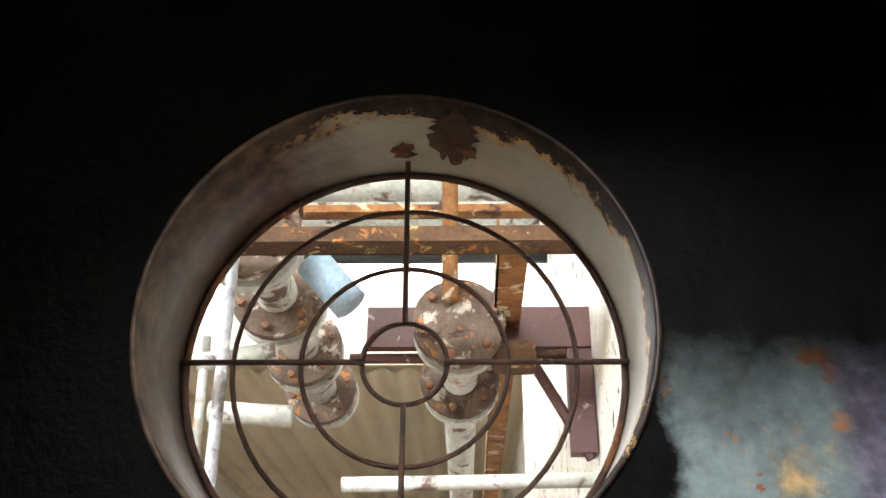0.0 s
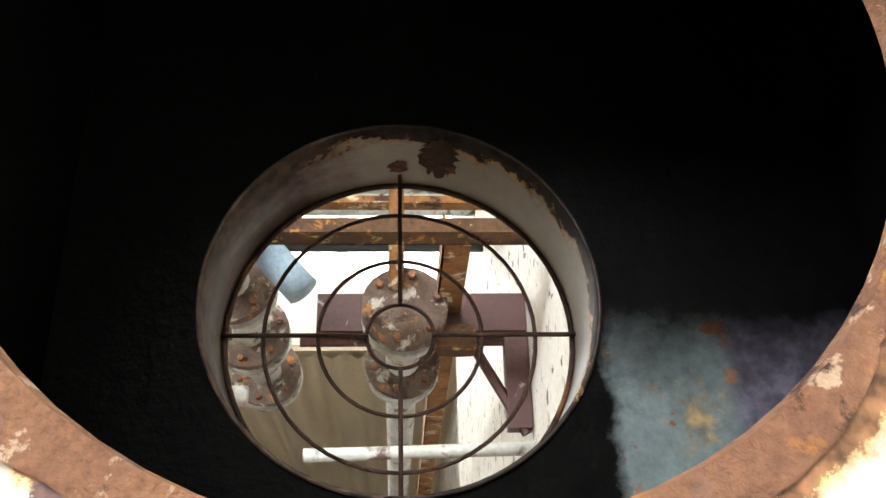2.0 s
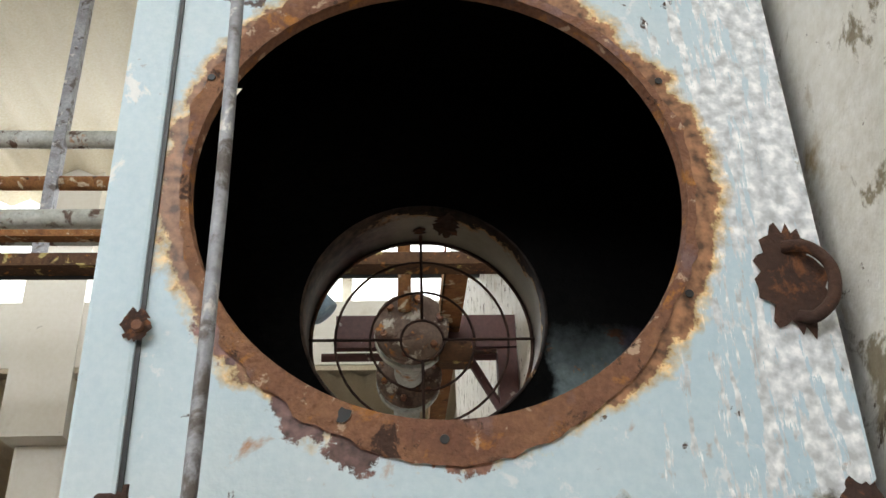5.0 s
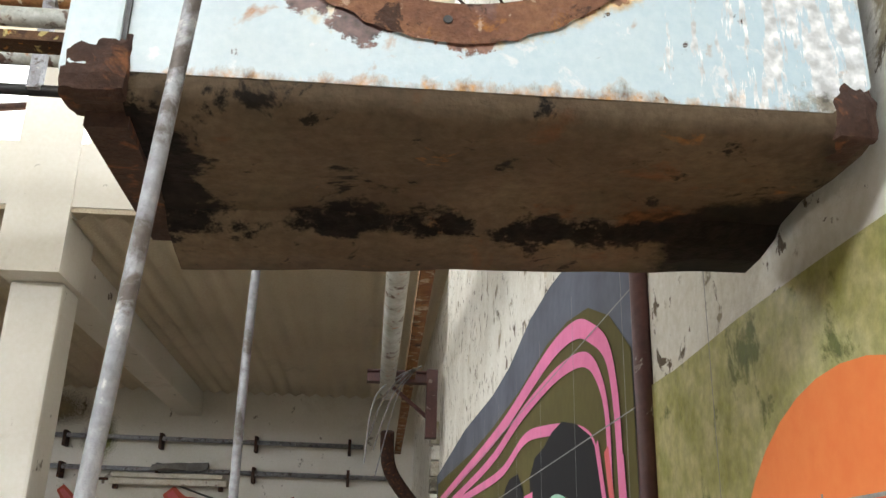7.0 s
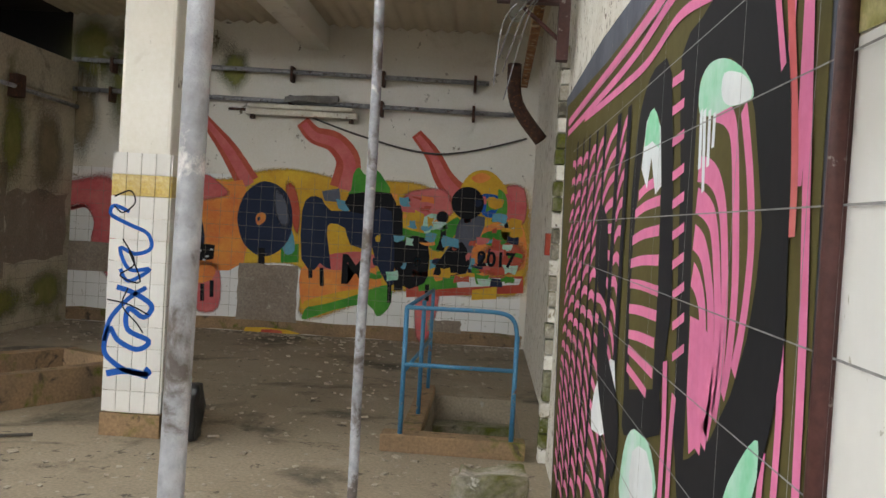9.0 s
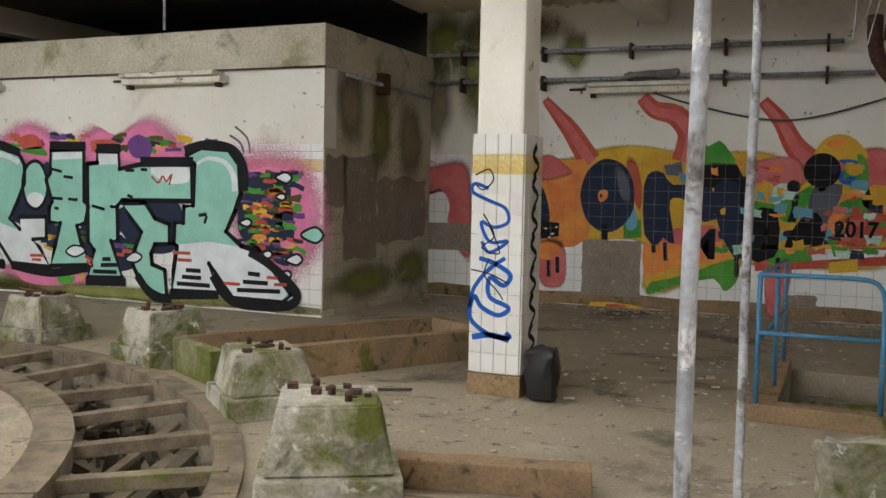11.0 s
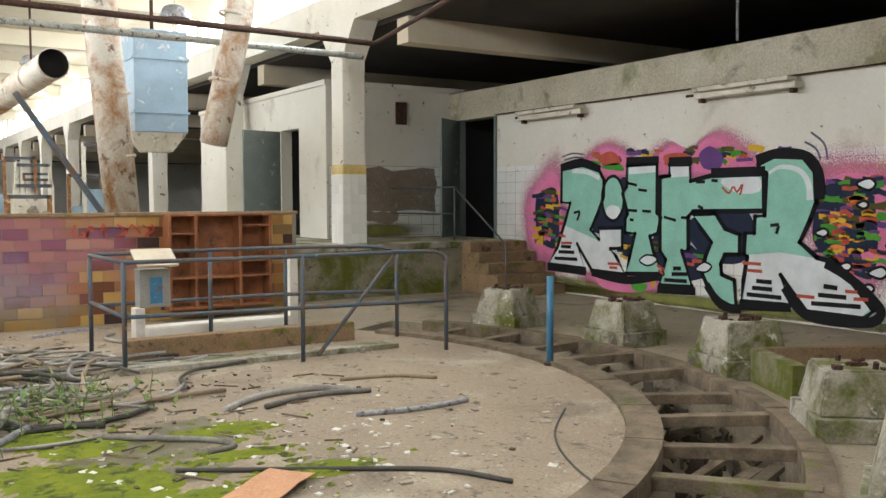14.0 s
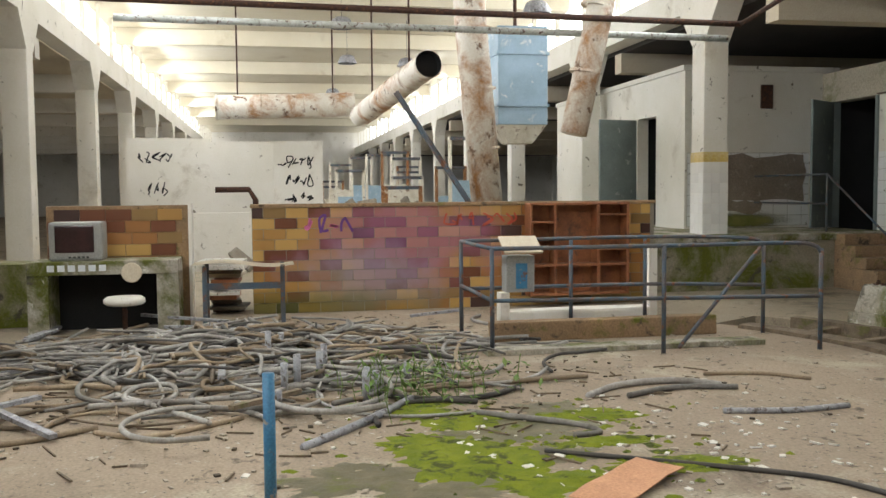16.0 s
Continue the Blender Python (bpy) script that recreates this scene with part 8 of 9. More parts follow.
for pts, r, mat in (([(-6.7, 1.25, 0.02), (-6.4, 1.6, 0.03), (-6.2, 1.9, 0.02), (-5.95, 2.0, 0.02), (-5.9, 1.8, 0.02)], 0.022, "hose"), ([(-5.6, 1.5, 0.02), (-5.3, 2.0, 0.02), (-5.0, 2.5, 0.02), (-4.7, 2.9, 0.02), (-4.3, 3.1, 0.02)], 0.016, "black_hose"), ([(-7.0, 2.3, 0.02), (-7.3, 2.7, 0.03), (-7.35, 3.2, 0.03), (-7.1, 3.5, 0.03)], 0.03, "hose"), ([(-6.9, 2.6, 0.03), (-7.1, 3.1, 0.03), (-7.0, 3.6, 0.03)], 0.024, "hose"), ([(-6.3, 3.1, 0.02), (-6.2, 3.6, 0.02), (-6.25, 4.1, 0.02)], 0.025, "greypipe"), ([(-7.6, 3.6, 0.02), (-7.5, 4.1, 0.02), (-7.2, 4.4, 0.02)], 0.018, "tan_hose"), ([(-6.0, 0.0, 0.02), (-6.6, 0.5, 0.03), (-7.2, 0.9, 0.03)], 0.03, "greypipe"), ([(-6.7, -1.4, 0.02), (-6.5, -1.0, 0.02), (-6.9, -0.4, 0.02)], 0.02, "tan_hose"), ([(-6.8, -2.6, 0.02), (-6.5, -2.0, 0.02), (-6.8, -1.4, 0.03)], 0.022, "tan_hose"), ([(-5.6, 4.6, 0.01), (-5.0, 4.0, 0.01), (-4.3, 3.6, 0.01), (-3.4, 3.3, 0.02)], 0.008, "black_hose"), ([(-4.2, 6.6, 0.02), (-3.8, 6.7, 0.02), (-3.2, 7.0, 0.02)], 0.012, "black_hose")):
    hose(pts, r, mat, "single hose lying across the dusty floor")
for k in range(26):
    cx, cy, a, L = rng.uniform(-11.6, -7.0), rng.uniform(-2.9, 2.0), rng.uniform(0, 3.1), rng.uniform(0.4, 1.3)
    b = box_bm(-L / 2, -0.03, 0.0, L / 2, 0.03, 0.035, bevel=0.004)
    b.transform(Matrix.Translation((cx, cy, rng.uniform(0.0, 0.16))) @ Matrix.Rotation(a, 4, "Z") @ Matrix.Rotation(rng.uniform(-0.08, 0.08), 4, "Y"))
    tagged(part("batten", b, M["wood"] if k % 2 else M["greypipe"]), "dusty batten among a heap of hoses", "batten", "heaped battens")
for k in range(12):
    x, y = rng.uniform(-9.5, -6.8), rng.uniform(-0.4, 1.2)
    tagged(part("stub_pipe", tube([(x, y, 0), (x + rng.uniform(-0.03, 0.03), y, rng.uniform(0.16, 0.34))], 0.03, seg=8), M["greypipe"], smooth=True), "short grey pipe stub standing up", "pipe", "pipe stubs")


def moss(cx, cy, rx, ry, seed, mat="mossgreen", lift=0.006):
    bm = bmesh.new()
    n, rings = 72, 6
    grid = []
    for j in range(rings + 1):
        row = []
        for k in range(n):
            a = 2 * math.pi * k / n
            f = j / rings * (1 + 0.45 * noise.noise(Vector((math.cos(a) * 1.4 + seed, math.sin(a) * 1.4, seed))) + 0.3 * noise.noise(Vector((math.cos(a) * 4, math.sin(a) * 4 + seed, 0))) + 0.22 * noise.noise(Vector((math.cos(a) * 13, math.sin(a) * 13 + seed, 0))))
            p = (cx + rx * f * math.cos(a), cy + ry * f * math.sin(a))
            row.append(bm.verts.new((p[0], p[1], lift + lift * 3 * (1 - (j / rings) ** 3) * (0.6 + noise.noise(Vector((p[0] * 9, p[1] * 9, 0)))))))
        grid.append(row)
    for a, b in zip(grid, grid[1:]):
        for k in range(n):
            bm.faces.new((a[k], a[(k + 1) % n], b[(k + 1) % n], b[k]))
    bmesh.ops.remove_doubles(bm, verts=bm.verts[:], dist=0.001)
    if mat == "mossgreen":
        return tagged(part("moss_patch", bm, M[mat], smooth=True), "vivid green moss spreading on wet concrete", "moss", kind="stuff")
    return tagged(part("silt_patch", bm, M[mat], smooth=True), "dark damp silt drying on the floor", "silt", kind="stuff")


for k, (x, y, rx, ry) in enumerate(((-5.5, 1.0, 0.5, 0.4), (-5.0, 1.5, 0.2, 0.45), (-5.75, 1.95, 0.13, 0.36), (-6.45, 2.1, 0.22, 0.35), (-5.2, 2.25, 0.16, 0.4), (-6.5, 1.2, 0.3, 0.3), (-6.9, 0.9, 0.35, 0.25), (-5.9, 0.75, 0.3, 0.25))):
    moss(x, y, rx, ry, 1.3 * k)
M["slime"] = shade("dark_wet_silt", (0.1, 0.09, 0.05), (0.16, 0.14, 0.08), 6.0, 0.5, spots=((MOSS, 5, 0.24, 0.14, 1),), grain=90, bump=0.6)
for k, (x, y, rx, ry) in enumerate(((-6.15, 1.4, 0.42, 0.5), (-5.6, 1.6, 0.28, 0.3), (-5.3, 0.3, 0.3, 0.5), (-6.5, 1.9, 0.4, 0.4), (-5.0, 0.75, 0.22, 0.4))):
    moss(x, y, rx, ry, 4.1 + 2.3 * k, "slime", 0.003)
specks = bmesh.new()
for k in range(170):
    x, y, r = -5.75 + rng.gauss(0, 0.55), 1.5 + rng.gauss(0, 0.6), rng.uniform(0.012, 0.06)
    ring = [specks.verts.new((x + r * rng.uniform(0.6, 1.3) * math.cos(a * 0.7), y + r * rng.uniform(0.6, 1.3) * math.sin(a * 0.7), 0.004)) for a in range(9)]
    top = specks.verts.new((x, y, 0.02))
    for a in range(9):
        specks.faces.new((ring[a], ring[(a + 1) % 9], top))
tagged(part("moss_specks", specks, M["mossgreen"], smooth=True), "small tufts of green moss round larger patches", "moss", kind="stuff")
shards = bmesh.new()
for k in range(150):
    x, y, r = -5.6 + rng.gauss(0, 0.6), 2.5 + rng.gauss(0, 0.7), rng.uniform(0.01, 0.035)
    if k % 3 == 0:
        x, y = -7.2 + rng.gauss(0, 1.2), 0.6 + rng.gauss(0, 1.4)
    m = Matrix.Translation((x, y, 0.008)) @ Matrix.Rotation(rng.uniform(0, 6), 4, "Z") @ Matrix.Rotation(rng.uniform(-0.3, 0.3), 4, "X")
    cuboid(shards, -r, -r * rng.uniform(0.3, 0.9), -0.006, r, r * rng.uniform(0.3, 0.9), 0.006, turn=m)
tagged(part("tile_shards", shards, M["peeling"]), "white broken tile shards strewn over the floor", "shards", kind="stuff")
rng_litter = random.Random(63)
for mat, count, lab in (("wood", 330, "grey splinters and sticks littering the floor"), ("debris", 260, "dark rotten crumbs scattered round the heap"), ("rubble", 260, "pale mortar crumbs scattered round the heap")):
    litter = bmesh.new()
    for k in range(count):
        x, y = -8.6 + rng_litter.gauss(0, 1.7), 0.2 + rng_litter.gauss(0, 1.7)
        if not (-12.3 < x < -4.6 and -3.0 < y < 4.0) or math.hypot(x - CX, y - CY) > 4.5 or (x < -8.9 and 1.9 < y < 5.0):
            continue
        L, w = (rng_litter.uniform(0.06, 0.28), rng_litter.uniform(0.006, 0.016)) if mat == "wood" else (rng_litter.uniform(0.015, 0.05), rng_litter.uniform(0.012, 0.04))
        cuboid(litter, -L / 2, -w / 2, -0.004, L / 2, w / 2, 0.008, turn=Matrix.Translation((x, y, 0.011)) @ Matrix.Rotation(rng_litter.uniform(0, 6.3), 4, "Z") @ Matrix.Rotation(rng_litter.uniform(-0.05, 0.05), 4, "Y"))
    tagged(part("floor_litter", litter, M[mat]), lab, "litter", kind="stuff")
weeds = bmesh.new()
for k in range(260):
    x, y = -7.3 + rng.gauss(0, 0.35), 1.0 + rng.gauss(0, 0.4)
    z, a, L = rng.uniform(0.02, 0.3), rng.uniform(0, 6.3), rng.uniform(0.05, 0.11)
    m = Matrix.Translation((x, y, z)) @ Matrix.Rotation(a, 4, "Z") @ Matrix.Rotation(rng.uniform(-0.9, 0.5), 4, "Y")
    vs = [weeds.verts.new(m @ Vector(p)) for p in ((0, 0, 0), (L * 0.5, L * 0.22, 0.008), (L, 0, 0), (L * 0.5, -L * 0.22, 0.008))]
    weeds.faces.new(vs)
for k in range(40):
    x, y = -7.3 + rng.gauss(0, 0.3), 1.0 + rng.gauss(0, 0.35)
    sweep(weeds, [(x, y, 0), (x + rng.uniform(-0.05, 0.05), y + rng.uniform(-0.05, 0.05), 0.18), (x + rng.uniform(-0.1, 0.1), y + rng.uniform(-0.1, 0.1), rng.uniform(0.25, 0.36))], 0.004, 4)
tagged(part("weeds", weeds, M["weed"]), "small green weeds growing through the debris", "weeds", kind="stuff")
b = rough_up(box_bm(-0.42, -0.15, 0, 0.42, 0.15, 0.006), 0.02, 3, 3)
b.transform(Matrix.Translation((-4.85, 1.75, 0.04)) @ Matrix.Rotation(2.3, 4, "Z"))
tagged(part("cardboard_sheet", b, M["cardboard"]), "torn orange-brown cardboard sheet on mossy floor", "cardboard")

# grit and tile shards over the floor
grit = bmesh.new()
for k in range(2600):
    if k < 900:
        x, y = rng.uniform(-6.2, 0.5), rng.uniform(4.2, 13.8)
    elif k < 1200:
        x, y = rng.uniform(-6.2, 0.6), 13.75 - abs(rng.gauss(0, 0.35))
    elif k < 1500:
        x, y = 0.45 - abs(rng.gauss(0, 0.3)), rng.uniform(4.0, 9.0)
    else:
        x, y = rng.uniform(-12, -3.6), rng.uniform(-3, 5.0)
    if (-0.6 < x and 7.2 < y < 9.9) or 4.5 < math.hypot(x - CX, y - CY) < 6.0 or abs((Vector((x, y, 0)) - (PIT_N + back) / 2).length) < 1.6:
        continue
    q = min(0.07, 0.008 + abs(rng.gauss(0, 0.016)))
    m = Matrix.Translation((x, y, q * 0.2)) @ Matrix.Rotation(rng.uniform(0, 6), 4, "Z") @ Matrix.Rotation(rng.uniform(-0.4, 0.4), 4, "X")
    bmesh.ops.create_cube(grit, size=1, matrix=m @ Matrix.Diagonal((q * rng.uniform(1, 2), q, q * 0.4, 1)))
tagged(part("grit", grit, M["rubble"]), "broken tile shards and grit scattered over floor", "rubble", kind="stuff")

# ---- fixtures on the walls ----
def tube_lamp(x0, x1, y, z, label):
    th = empty("strip_lamp", ((x0 + x1) / 2, y, z), label=label, category="lamp", group="wall strip lamps")
    under(part("housing", box_bm(x0, y - 0.2, z - 0.03, x1, y, z + 0.06, bevel=0.014), M["lamp_white"]), th)
    under(part("reflector", box_bm(x0 + 0.05, y - 0.3, z + 0.06, x1 - 0.05, y - 0.02, z + 0.12, bevel=0.01), M["lamp_white"]), th)
    for x in (x0 + 0.06, x1 - 0.12):
        under(part("lamp_holder", box_bm(x, y - 0.16, z - 0.09, x + 0.06, y - 0.06, z - 0.028), M["rust_dark"]), th)
    under(part("conduit", tube([(x0 - 0.3, y - 0.02, z + 0.05), (x0, y - 0.02, z + 0.05)], 0.02, seg=6), M["rust_dark"]), th)


tube_lamp(-13.7, -11.95, 10.48, 3.16, "rusted enamel strip lamp on a wall, no tubes")
tube_lamp(-9.45, -7.72, 10.48, 3.16, "rusted enamel strip lamp on a wall, no tubes")
tube_lamp(-3.55, -1.9, 13.84, 3.26, "bare enamel strip lamp under wall pipes")
for z, x1 in ((3.86, 0.0), (3.42, 0.4)):
    tagged(part("wall_pipe", tube([(-6.2, 13.72, z + 0.05), (x1, 13.72, z)], 0.035, seg=10), M["greypipe"], smooth=True), "grey pipe running along a wall", "pipe")
    for k in range(5):
        x = -5.6 + 1.35 * k
        tagged(part("pipe_clip", box_bm(x - 0.02, 13.66, z - 0.12, x + 0.02, 13.86, z + 0.1), M["rust_dark"]), "rusty pipe clip on the wall", "clip", "pipe clips")
tagged(part("slack_cable", tube(smooth_line([(-2.9, 13.8, 3.35), (-2.0, 13.78, 3.05), (-1.0, 13.78, 2.82), (-0.3, 13.78, 2.85), (0.6, 13.8, 3.1)], 8), 0.014, seg=6), M["black_hose"], smooth=True), "slack black cable along the wall", "cable")
tagged(part("dirty_rag", rough_up(box_bm(-2.95, 13.6, 3.45, -2.2, 13.75, 3.53), 0.06, 6, 3), M["hose"]), "dusty rags hung over a pipe", "rag")
tagged(part("wall_pipe", tube([(-14.6, 10.42, 3.32), (-6.15, 10.42, 3.3)], 0.012, seg=6), M["rust_dark"], smooth=True), "thin rusty conduit on the cornice", "pipe")
tagged(part("wall_pipe", tube([(-6.1, 10.9, 3.25), (-6.1, 13.7, 3.2)], 0.03, seg=8), M["greypipe"], smooth=True), "grey pipe along the side wall", "pipe")
tagged(part("junction_box", box_bm(-6.2, 11.9, 3.1, -6.05, 12.1, 3.4, bevel=0.015), M["rust_dark"]), "rusty junction box on stained wall", "junction box")
tagged(part("junction_box", box_bm(-16.3, 9.15, 3.2, -16.26, 9.4, 3.65, bevel=0.01), M["rust_dark"]), "dark switch panel on the cabin wall", "junction box")
tagged(part("hanger_rod", tube([(-8.6, 10.2, 3.85), (-8.6, 10.2, 4.62)], 0.02, seg=6), M["greypipe"]), "pale hanger rod below the dark ceiling", "hanger")

# doors
def door_leaf(x, y, w, h, z, turn, label):
    d = empty("door", (x, y, z), label=label, category="door")
    d.rotation_euler = (0, 0, turn)
    lf = part("leaf", box_bm(0, -0.02, 0, w, 0.02, h, bevel=0.004), M["doorgrey"], d)
    part("handle", tube([(w - 0.1, -0.03, 1.0), (w - 0.1, -0.06, 1.0), (w - 0.2, -0.06, 1.0)], 0.01, seg=6), M["rust_dark"], d)
    for z0 in (0.25, h - 0.3):
        part("hinge", tube([(0, -0.025, z0), (0, -0.025, z0 + 0.12)], 0.014, seg=6), M["rust_dark"], d)


door_leaf(-15.92, 10.45, 0.95, 2.36, 0.93, radians(-56), "grey-green steel door standing open at a dark doorway")
door_leaf(-18.5, 7.55, 0.95, 2.2, 0.93, radians(-75), "grey-green steel door swung open on the platform")
setting("trim_door", box_bm(-16.0, 10.44, 0.91, -15.9, 10.6, 3.3), M["doorgrey"], "grey door frame", "trim")
setting("trim_door_top", box_bm(-14.68, 10.44, 0.91, -14.62, 10.6, 3.3), M["doorgrey"], "grey door frame", "trim")
railing("step_railing", "thin grey handrail beside the steps", [((-14.2, 9.2, 0.9), (-14.2, 9.2, 1.9)), ((-12.6, 9.2, 0.2), (-12.6, 9.2, 0.9))], [[(-14.2, 9.2, 1.9), (-12.6, 9.2, 0.9)], [(-16.2, 9.0, 1.9), (-14.2, 9.2, 1.9)], [(-16.2, 9.0, 1.4), (-14.2, 9.2, 1.4)]], 0.018, "railpaint")
# column on the platform edge, tiled below
col2 = column(-14.54, 7.2, 0.9)
tagged(col2, "cream column on a platform, tiled foot mossy")
for r in range(8):
    for c in range(3):
        for side in range(2):
            ob = new("tile", tile_ochre if r == 7 else tile_white)
            ob.scale = (1.36, 1, 1.04)
            along = -0.15 + 0.15 * c
            ob.location = (-14.54 + along, 6.977, 0.99 + 0.173 * r) if not side else (-14.317, 7.2 + along, 0.99 + 0.173 * r)
            ob.rotation_euler = (0, 0, radians(90 * side))
            under(ob, col2)

# ---- overhead ducts and pipes of the nave ----
def duct(points, r, label, mat="duct", open_end=False):
    th = empty("duct", points[0], label=label, category="duct")
    pts = [Vector(p) for p in points]
    L = (pts[-1] - pts[0]).length
    under(part("tube", tube(points, r, seg=24, caps=not open_end), M[mat], smooth=True), th)
    way = (pts[-1] - pts[0]).normalized()
    for k in range(int(L / 1.0) + 1):
        c = pts[0] + way * min(k * 1.0, L - 0.06)
        under(part("joint_band", lathe(bmesh.new(), [(r, 0), (r + 0.015, 0.008), (r + 0.015, 0.042), (r, 0.05)], c, way, 24), M["duct"]), th)
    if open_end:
        # black lining and disc paint the shade inside the open duct
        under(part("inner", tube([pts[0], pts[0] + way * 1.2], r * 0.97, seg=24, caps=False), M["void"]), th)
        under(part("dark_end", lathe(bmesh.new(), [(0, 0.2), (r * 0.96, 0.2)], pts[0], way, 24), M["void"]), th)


duct([(-15.9, 2.62, 3.88), (-20.5, 1.9, 3.35)], 0.24, "pale round duct with an open dark end", open_end=True)
duct([(-15.2, 3.15, 6.4), (-15.2, 3.2, 4.6), (-15.4, 3.55, 1.2)], 0.27, "tall rust-streaked white duct dropping to floor")
duct([(-13.2, 5.0, 6.4), (-13.2, 4.75, 4.4), (-13.2, 4.32, 2.5)], 0.2, "rust-streaked ribbed duct hanging from the roof")
duct([(-22, -1.3, 3.65), (-22, 1.9, 3.75)], 0.28, "pale horizontal round duct")
duct([(-13.4, 4.4, 6.4), (-15.8, 2.6, 6.3)], 0.12, "short pale branch duct")
hop = empty("blue_hopper", (-17.85, 4.75, 2.95), label="faded blue sheet-metal hopper hanging from the roof", category="hopper")
under(part("casing", box_bm(-18.3, 4.25, 2.95, -17.4, 5.25, 4.85, bevel=0.02), M["bluemetal"]), hop)
under(part("outlet", frustum(bmesh.new(), -17.85, 4.75, 2.6, 2.95, 0.5, 0.5, 0.86, 0.96), M["lamp_white"]), hop)
for z in (3.3, 4.3):
    under(part("stiffener", box_bm(-18.33, 4.22, z, -17.37, 5.28, z + 0.05), M["bluemetal"]), hop)
for x, y, z in ((-17.0, 2.45, 4.1), (-22, -0.8, 3.9), (-22, 1.4, 3.95), (-19.5, 2.05, 3.7)):
    tagged(part("duct_hanger", tube([(x, y, z - 0.35), (x, y, 6.55)], 0.02, seg=6), M["rust_dark"]), "thin rusty hanger holding a duct", "hanger", "duct hangers")
tagged(part("hopper_hanger", tube([(-17.8, 4.7, 4.8), (-17.8, 4.7, 6.5)], 0.04, seg=6), M["rust_dark"]), "rusty hanger above a hopper", "hanger")
tagged(part("leaning_strut", tube([(-15.6, 2.0, 3.35), (-15.2, 3.15, 1.5), (-15.0, 3.75, 0.0)], 0.05, seg=8), M["railpaint"]), "grey pipe leaning against a duct", "pipe")
tagged(part("roof_pipe", tube([(-13.0, -8, 4.32), (-13.0, 6.9, 4.15)], 0.045, seg=10), M["rust_dark"], smooth=True), "long dark pipe crossing the hall", "pipe")
tagged(part("roof_pipe", tube([(-13.4, -2.2, 4.08), (-13.4, 6.9, 4.0)], 0.05, seg=10), M["whitepipe"], smooth=True), "long pale pipe crossing the hall", "pipe")
tagged(part("roof_pipe", tube([(-13.0, 6.9, 4.15), (-2.6, 7.0, 5.6)], 0.035, seg=10), M["rust_dark"], smooth=True), "dark pipe rising below the long beam", "pipe")
for x, y, z in ((-21, 1.55, 5.35), (-27, 2.2, 5.4), (-33, 2.2, 5.1), (-26, 3.8, 5.2), (-17, 4.9, 5.0)):
    hl = empty("pendant_lamp", (x, y, z), label="grey metal pendant lamp under the roof", category="lamp", group="hall pendant lamps")
    under(part("shade", lathe(bmesh.new(), [(0.27, 0), (0.28, 0.02), (0.2, 0.2), (0.14, 0.24), (0.0, 0.24)], (x, y, z), (0, 0, 1), 20), M["greypipe"], smooth=True), hl)
    under(part("cord", tube([(x, y, z + 0.19), (x, y, 6.5)], 0.005, seg=6), M["black"]), hl)

# ---- far part of the hall ----
for x0, y0, x1, y1, z1, lab in ((-24.3, -3.6, -24.0, -1.55, 3.05, "white partition with black scribbles"), (-23.9, -1.55, -23.6, 0.0, 2.95, "dirty cream partition in the hall"), (-23.4, 0.0, -23.1, 1.2, 2.95, "white partition with black tags")):
    setting("wall_partition", box_bm(x0, y0, 0, x1, y1, z1), M["plaster"], lab, "wall")
PART = Wall((-24.0, -3.6, 0), (0, 1, 0), (1, 0, 0))
PART2 = Wall((-23.1, 0.0, 0), (0, 1, 0), (1, 0, 0))
sc = empty("graffiti", (-24, -3, 2), label="illegible black scribbled tags on partitions", category="graffiti")
for wall, u, v, n in ((PART, 0.3, 2.5, 5), (PART, 0.5, 1.7, 3), (PART2, 0.15, 2.35, 5), (PART2, 0.3, 1.9, 4), (PART2, 0.3, 1.5, 4)):
    for k in range(n):
        under(part("paint_stroke", stroke(wall, [(u + 0.17 * k + rng.uniform(-0.05, 0.05), v + rng.uniform(-0.1, 0.1)) ] + [(u + 0.17 * k + rng.uniform(-0.02, 0.18), v + rng.uniform(-0.06, 0.26)) for j in range(4)], 0.03, 0.006), P["ink"]), sc)
tagged(part("valve_pipe", tube([(-22.9, -1.4, 1.75), (-22.9, -0.6, 1.75), (-22.9, -0.45, 1.5), (-22.9, -0.45, 0.0)], 0.07, seg=10), M["rust_dark"]), "rusty valve pipe before a partition", "pipe")
tagged(part("low_wall", rough_up(box_bm(-20.5, -4.0, 0, -20.1, 3.5, 1.25), 0.02, 2, 4), M["plaster"]), "dusty pale low wall across the hall", "wall", kind="structure")
junk = bmesh.new()
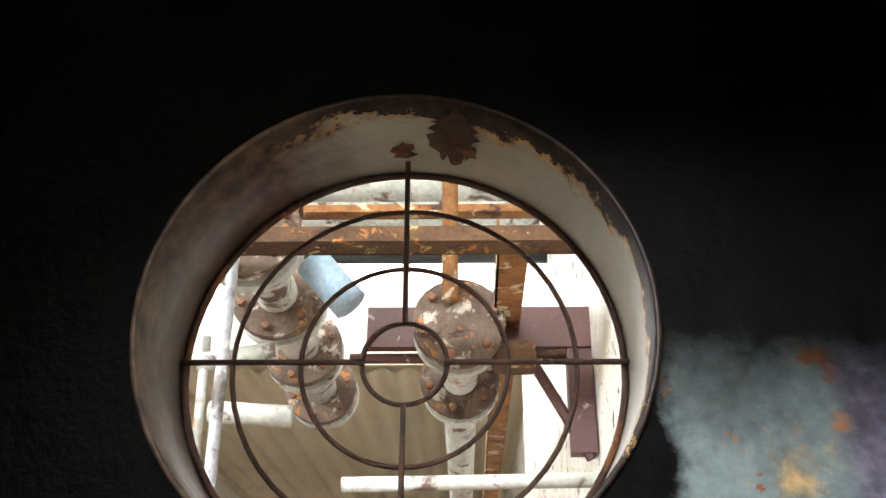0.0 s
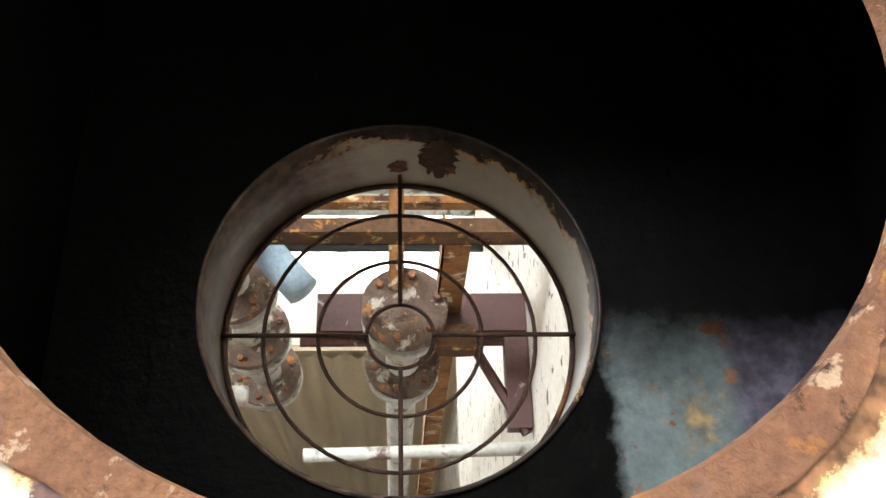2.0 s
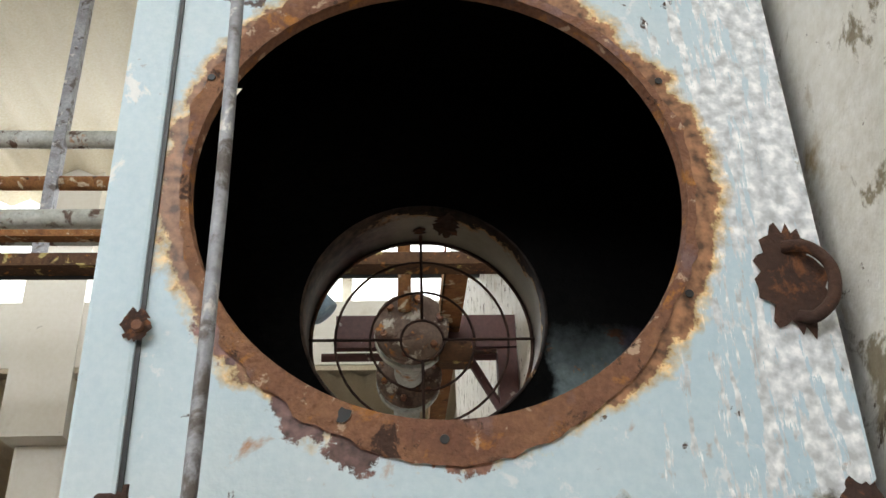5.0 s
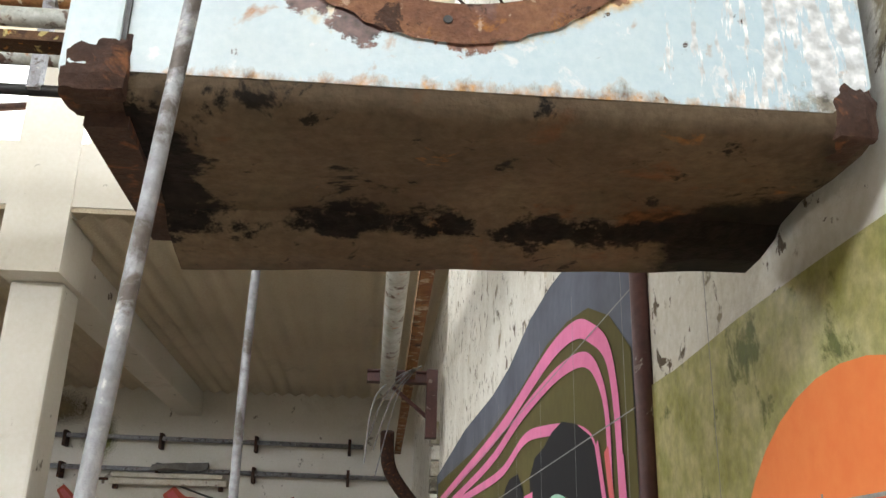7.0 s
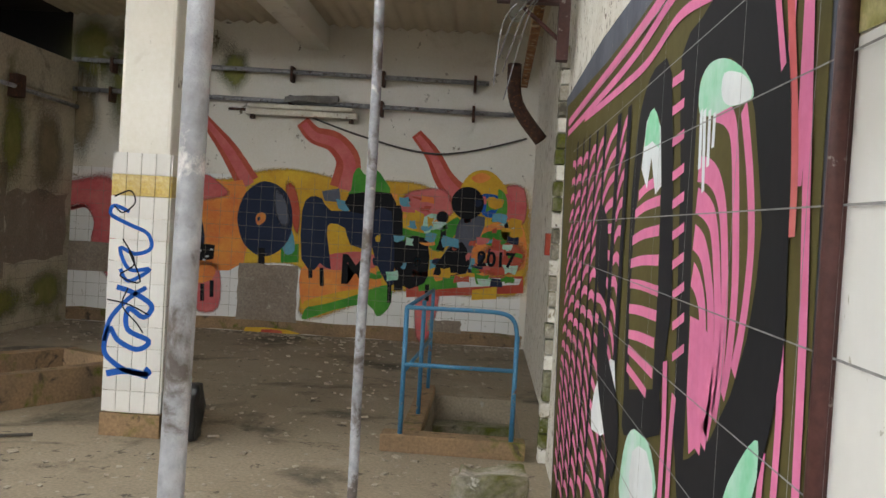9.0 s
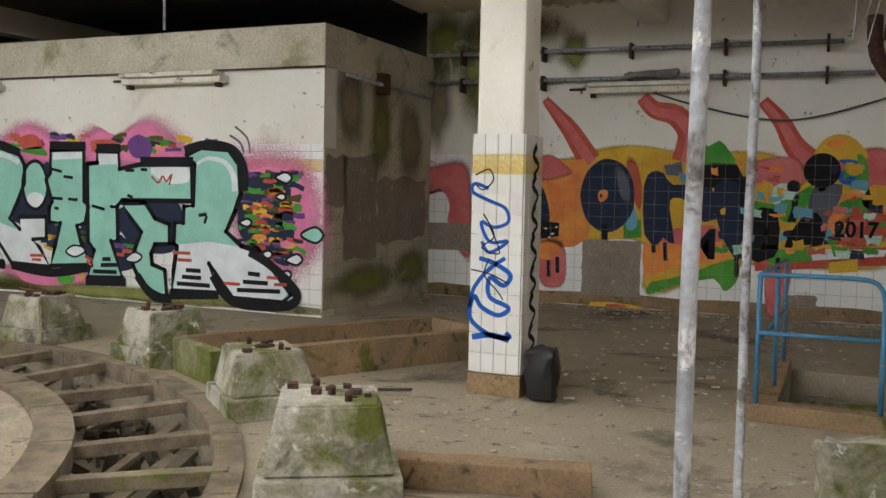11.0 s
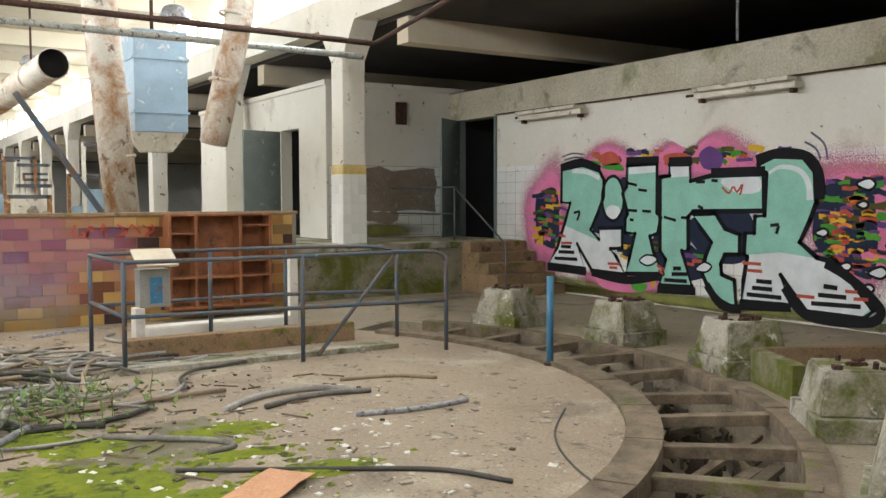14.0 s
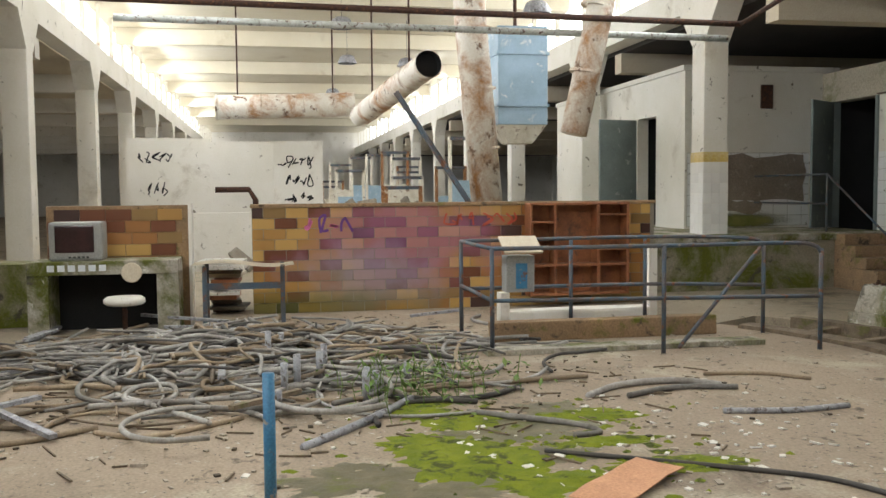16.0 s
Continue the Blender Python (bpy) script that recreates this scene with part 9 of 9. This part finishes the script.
for k in range(240):
    x, y = rng.uniform(-46, -19.5), rng.uniform(-3.6, 6.4)
    q = rng.uniform(0.08, 0.38)
    m = Matrix.Translation((x, y, rng.uniform(0, 1.3))) @ Euler((rng.uniform(0, 3), rng.uniform(0, 3), rng.uniform(0, 3))).to_matrix().to_4x4()
    bmesh.ops.create_cube(junk, size=1, matrix=m @ Matrix.Diagonal((q * rng.uniform(0.6, 3), q, q * 0.5, 1)))
tagged(part("distant_debris", junk, M["rubble"]), "pale heaped debris far down the hall", "debris", kind="stuff")
for k in range(14):
    x, y, h = -26 - 1.6 * k, rng.uniform(2.6, 6.2), rng.uniform(1.8, 3.4)
    f = empty("derelict_machine", (x, y, 0), label="derelict pale steel machine frame", category="machine", group="derelict frames")
    for dy in (-0.5, 0.5):
        under(part("upright", box_bm(x - 0.05, y + dy - 0.05, 0, x + 0.05, y + dy + 0.05, h), M["lamp_white"] if k % 3 else M["rust_iron"]), f)
    under(part("crossbar", box_bm(x - 0.05, y - 0.5, h - 0.1, x + 0.05, y + 0.5, h), M["railpaint"]), f)
    under(part("panel", box_bm(x - 0.04, y - 0.45, h * 0.3, x + 0.04, y + 0.45, h * 0.6), M["bluemetal"] if k % 2 else M["lamp_white"]), f)
tagged(part("slab_edge", rough_up(box_bm(-13.0, -4.2, 0, -12.3, -3.0, 0.8), 0.02, 3, 3), M["mossy"]), "mossy low concrete block", "block")
for k in range(9):
    x = -18 - 5.2 * k
    setting("window_aisle", box_bm(x - 1.4, -23.95, 1.0, x + 1.4, -23.9, 3.2), glow, "bright side window of the far aisle", "window")

# boards and rubbish stacked behind the table
rng4 = random.Random(31)
for k in range(11):
    L, x, z = rng4.uniform(0.35, 0.62), -13.3 + rng4.uniform(-0.25, 0.25), 0.07 * k
    b = rough_up(box_bm(-0.3, -L / 2, 0, 0.3, L / 2, rng4.uniform(0.03, 0.068), bevel=0.004), 0.006, 6, 2)
    b.transform(Matrix.Translation((x, -0.78 + rng4.uniform(-0.05, 0.05), z)) @ Matrix.Rotation(rng4.uniform(-0.12, 0.12), 4, "Z"))
    tagged(part("stacked_board", b, M[("debris", "wood", "paper", "shelf", "peeling")[rng4.randrange(5)]]), "dusty board in an untidy stack behind a table", "board", "stacked boards")
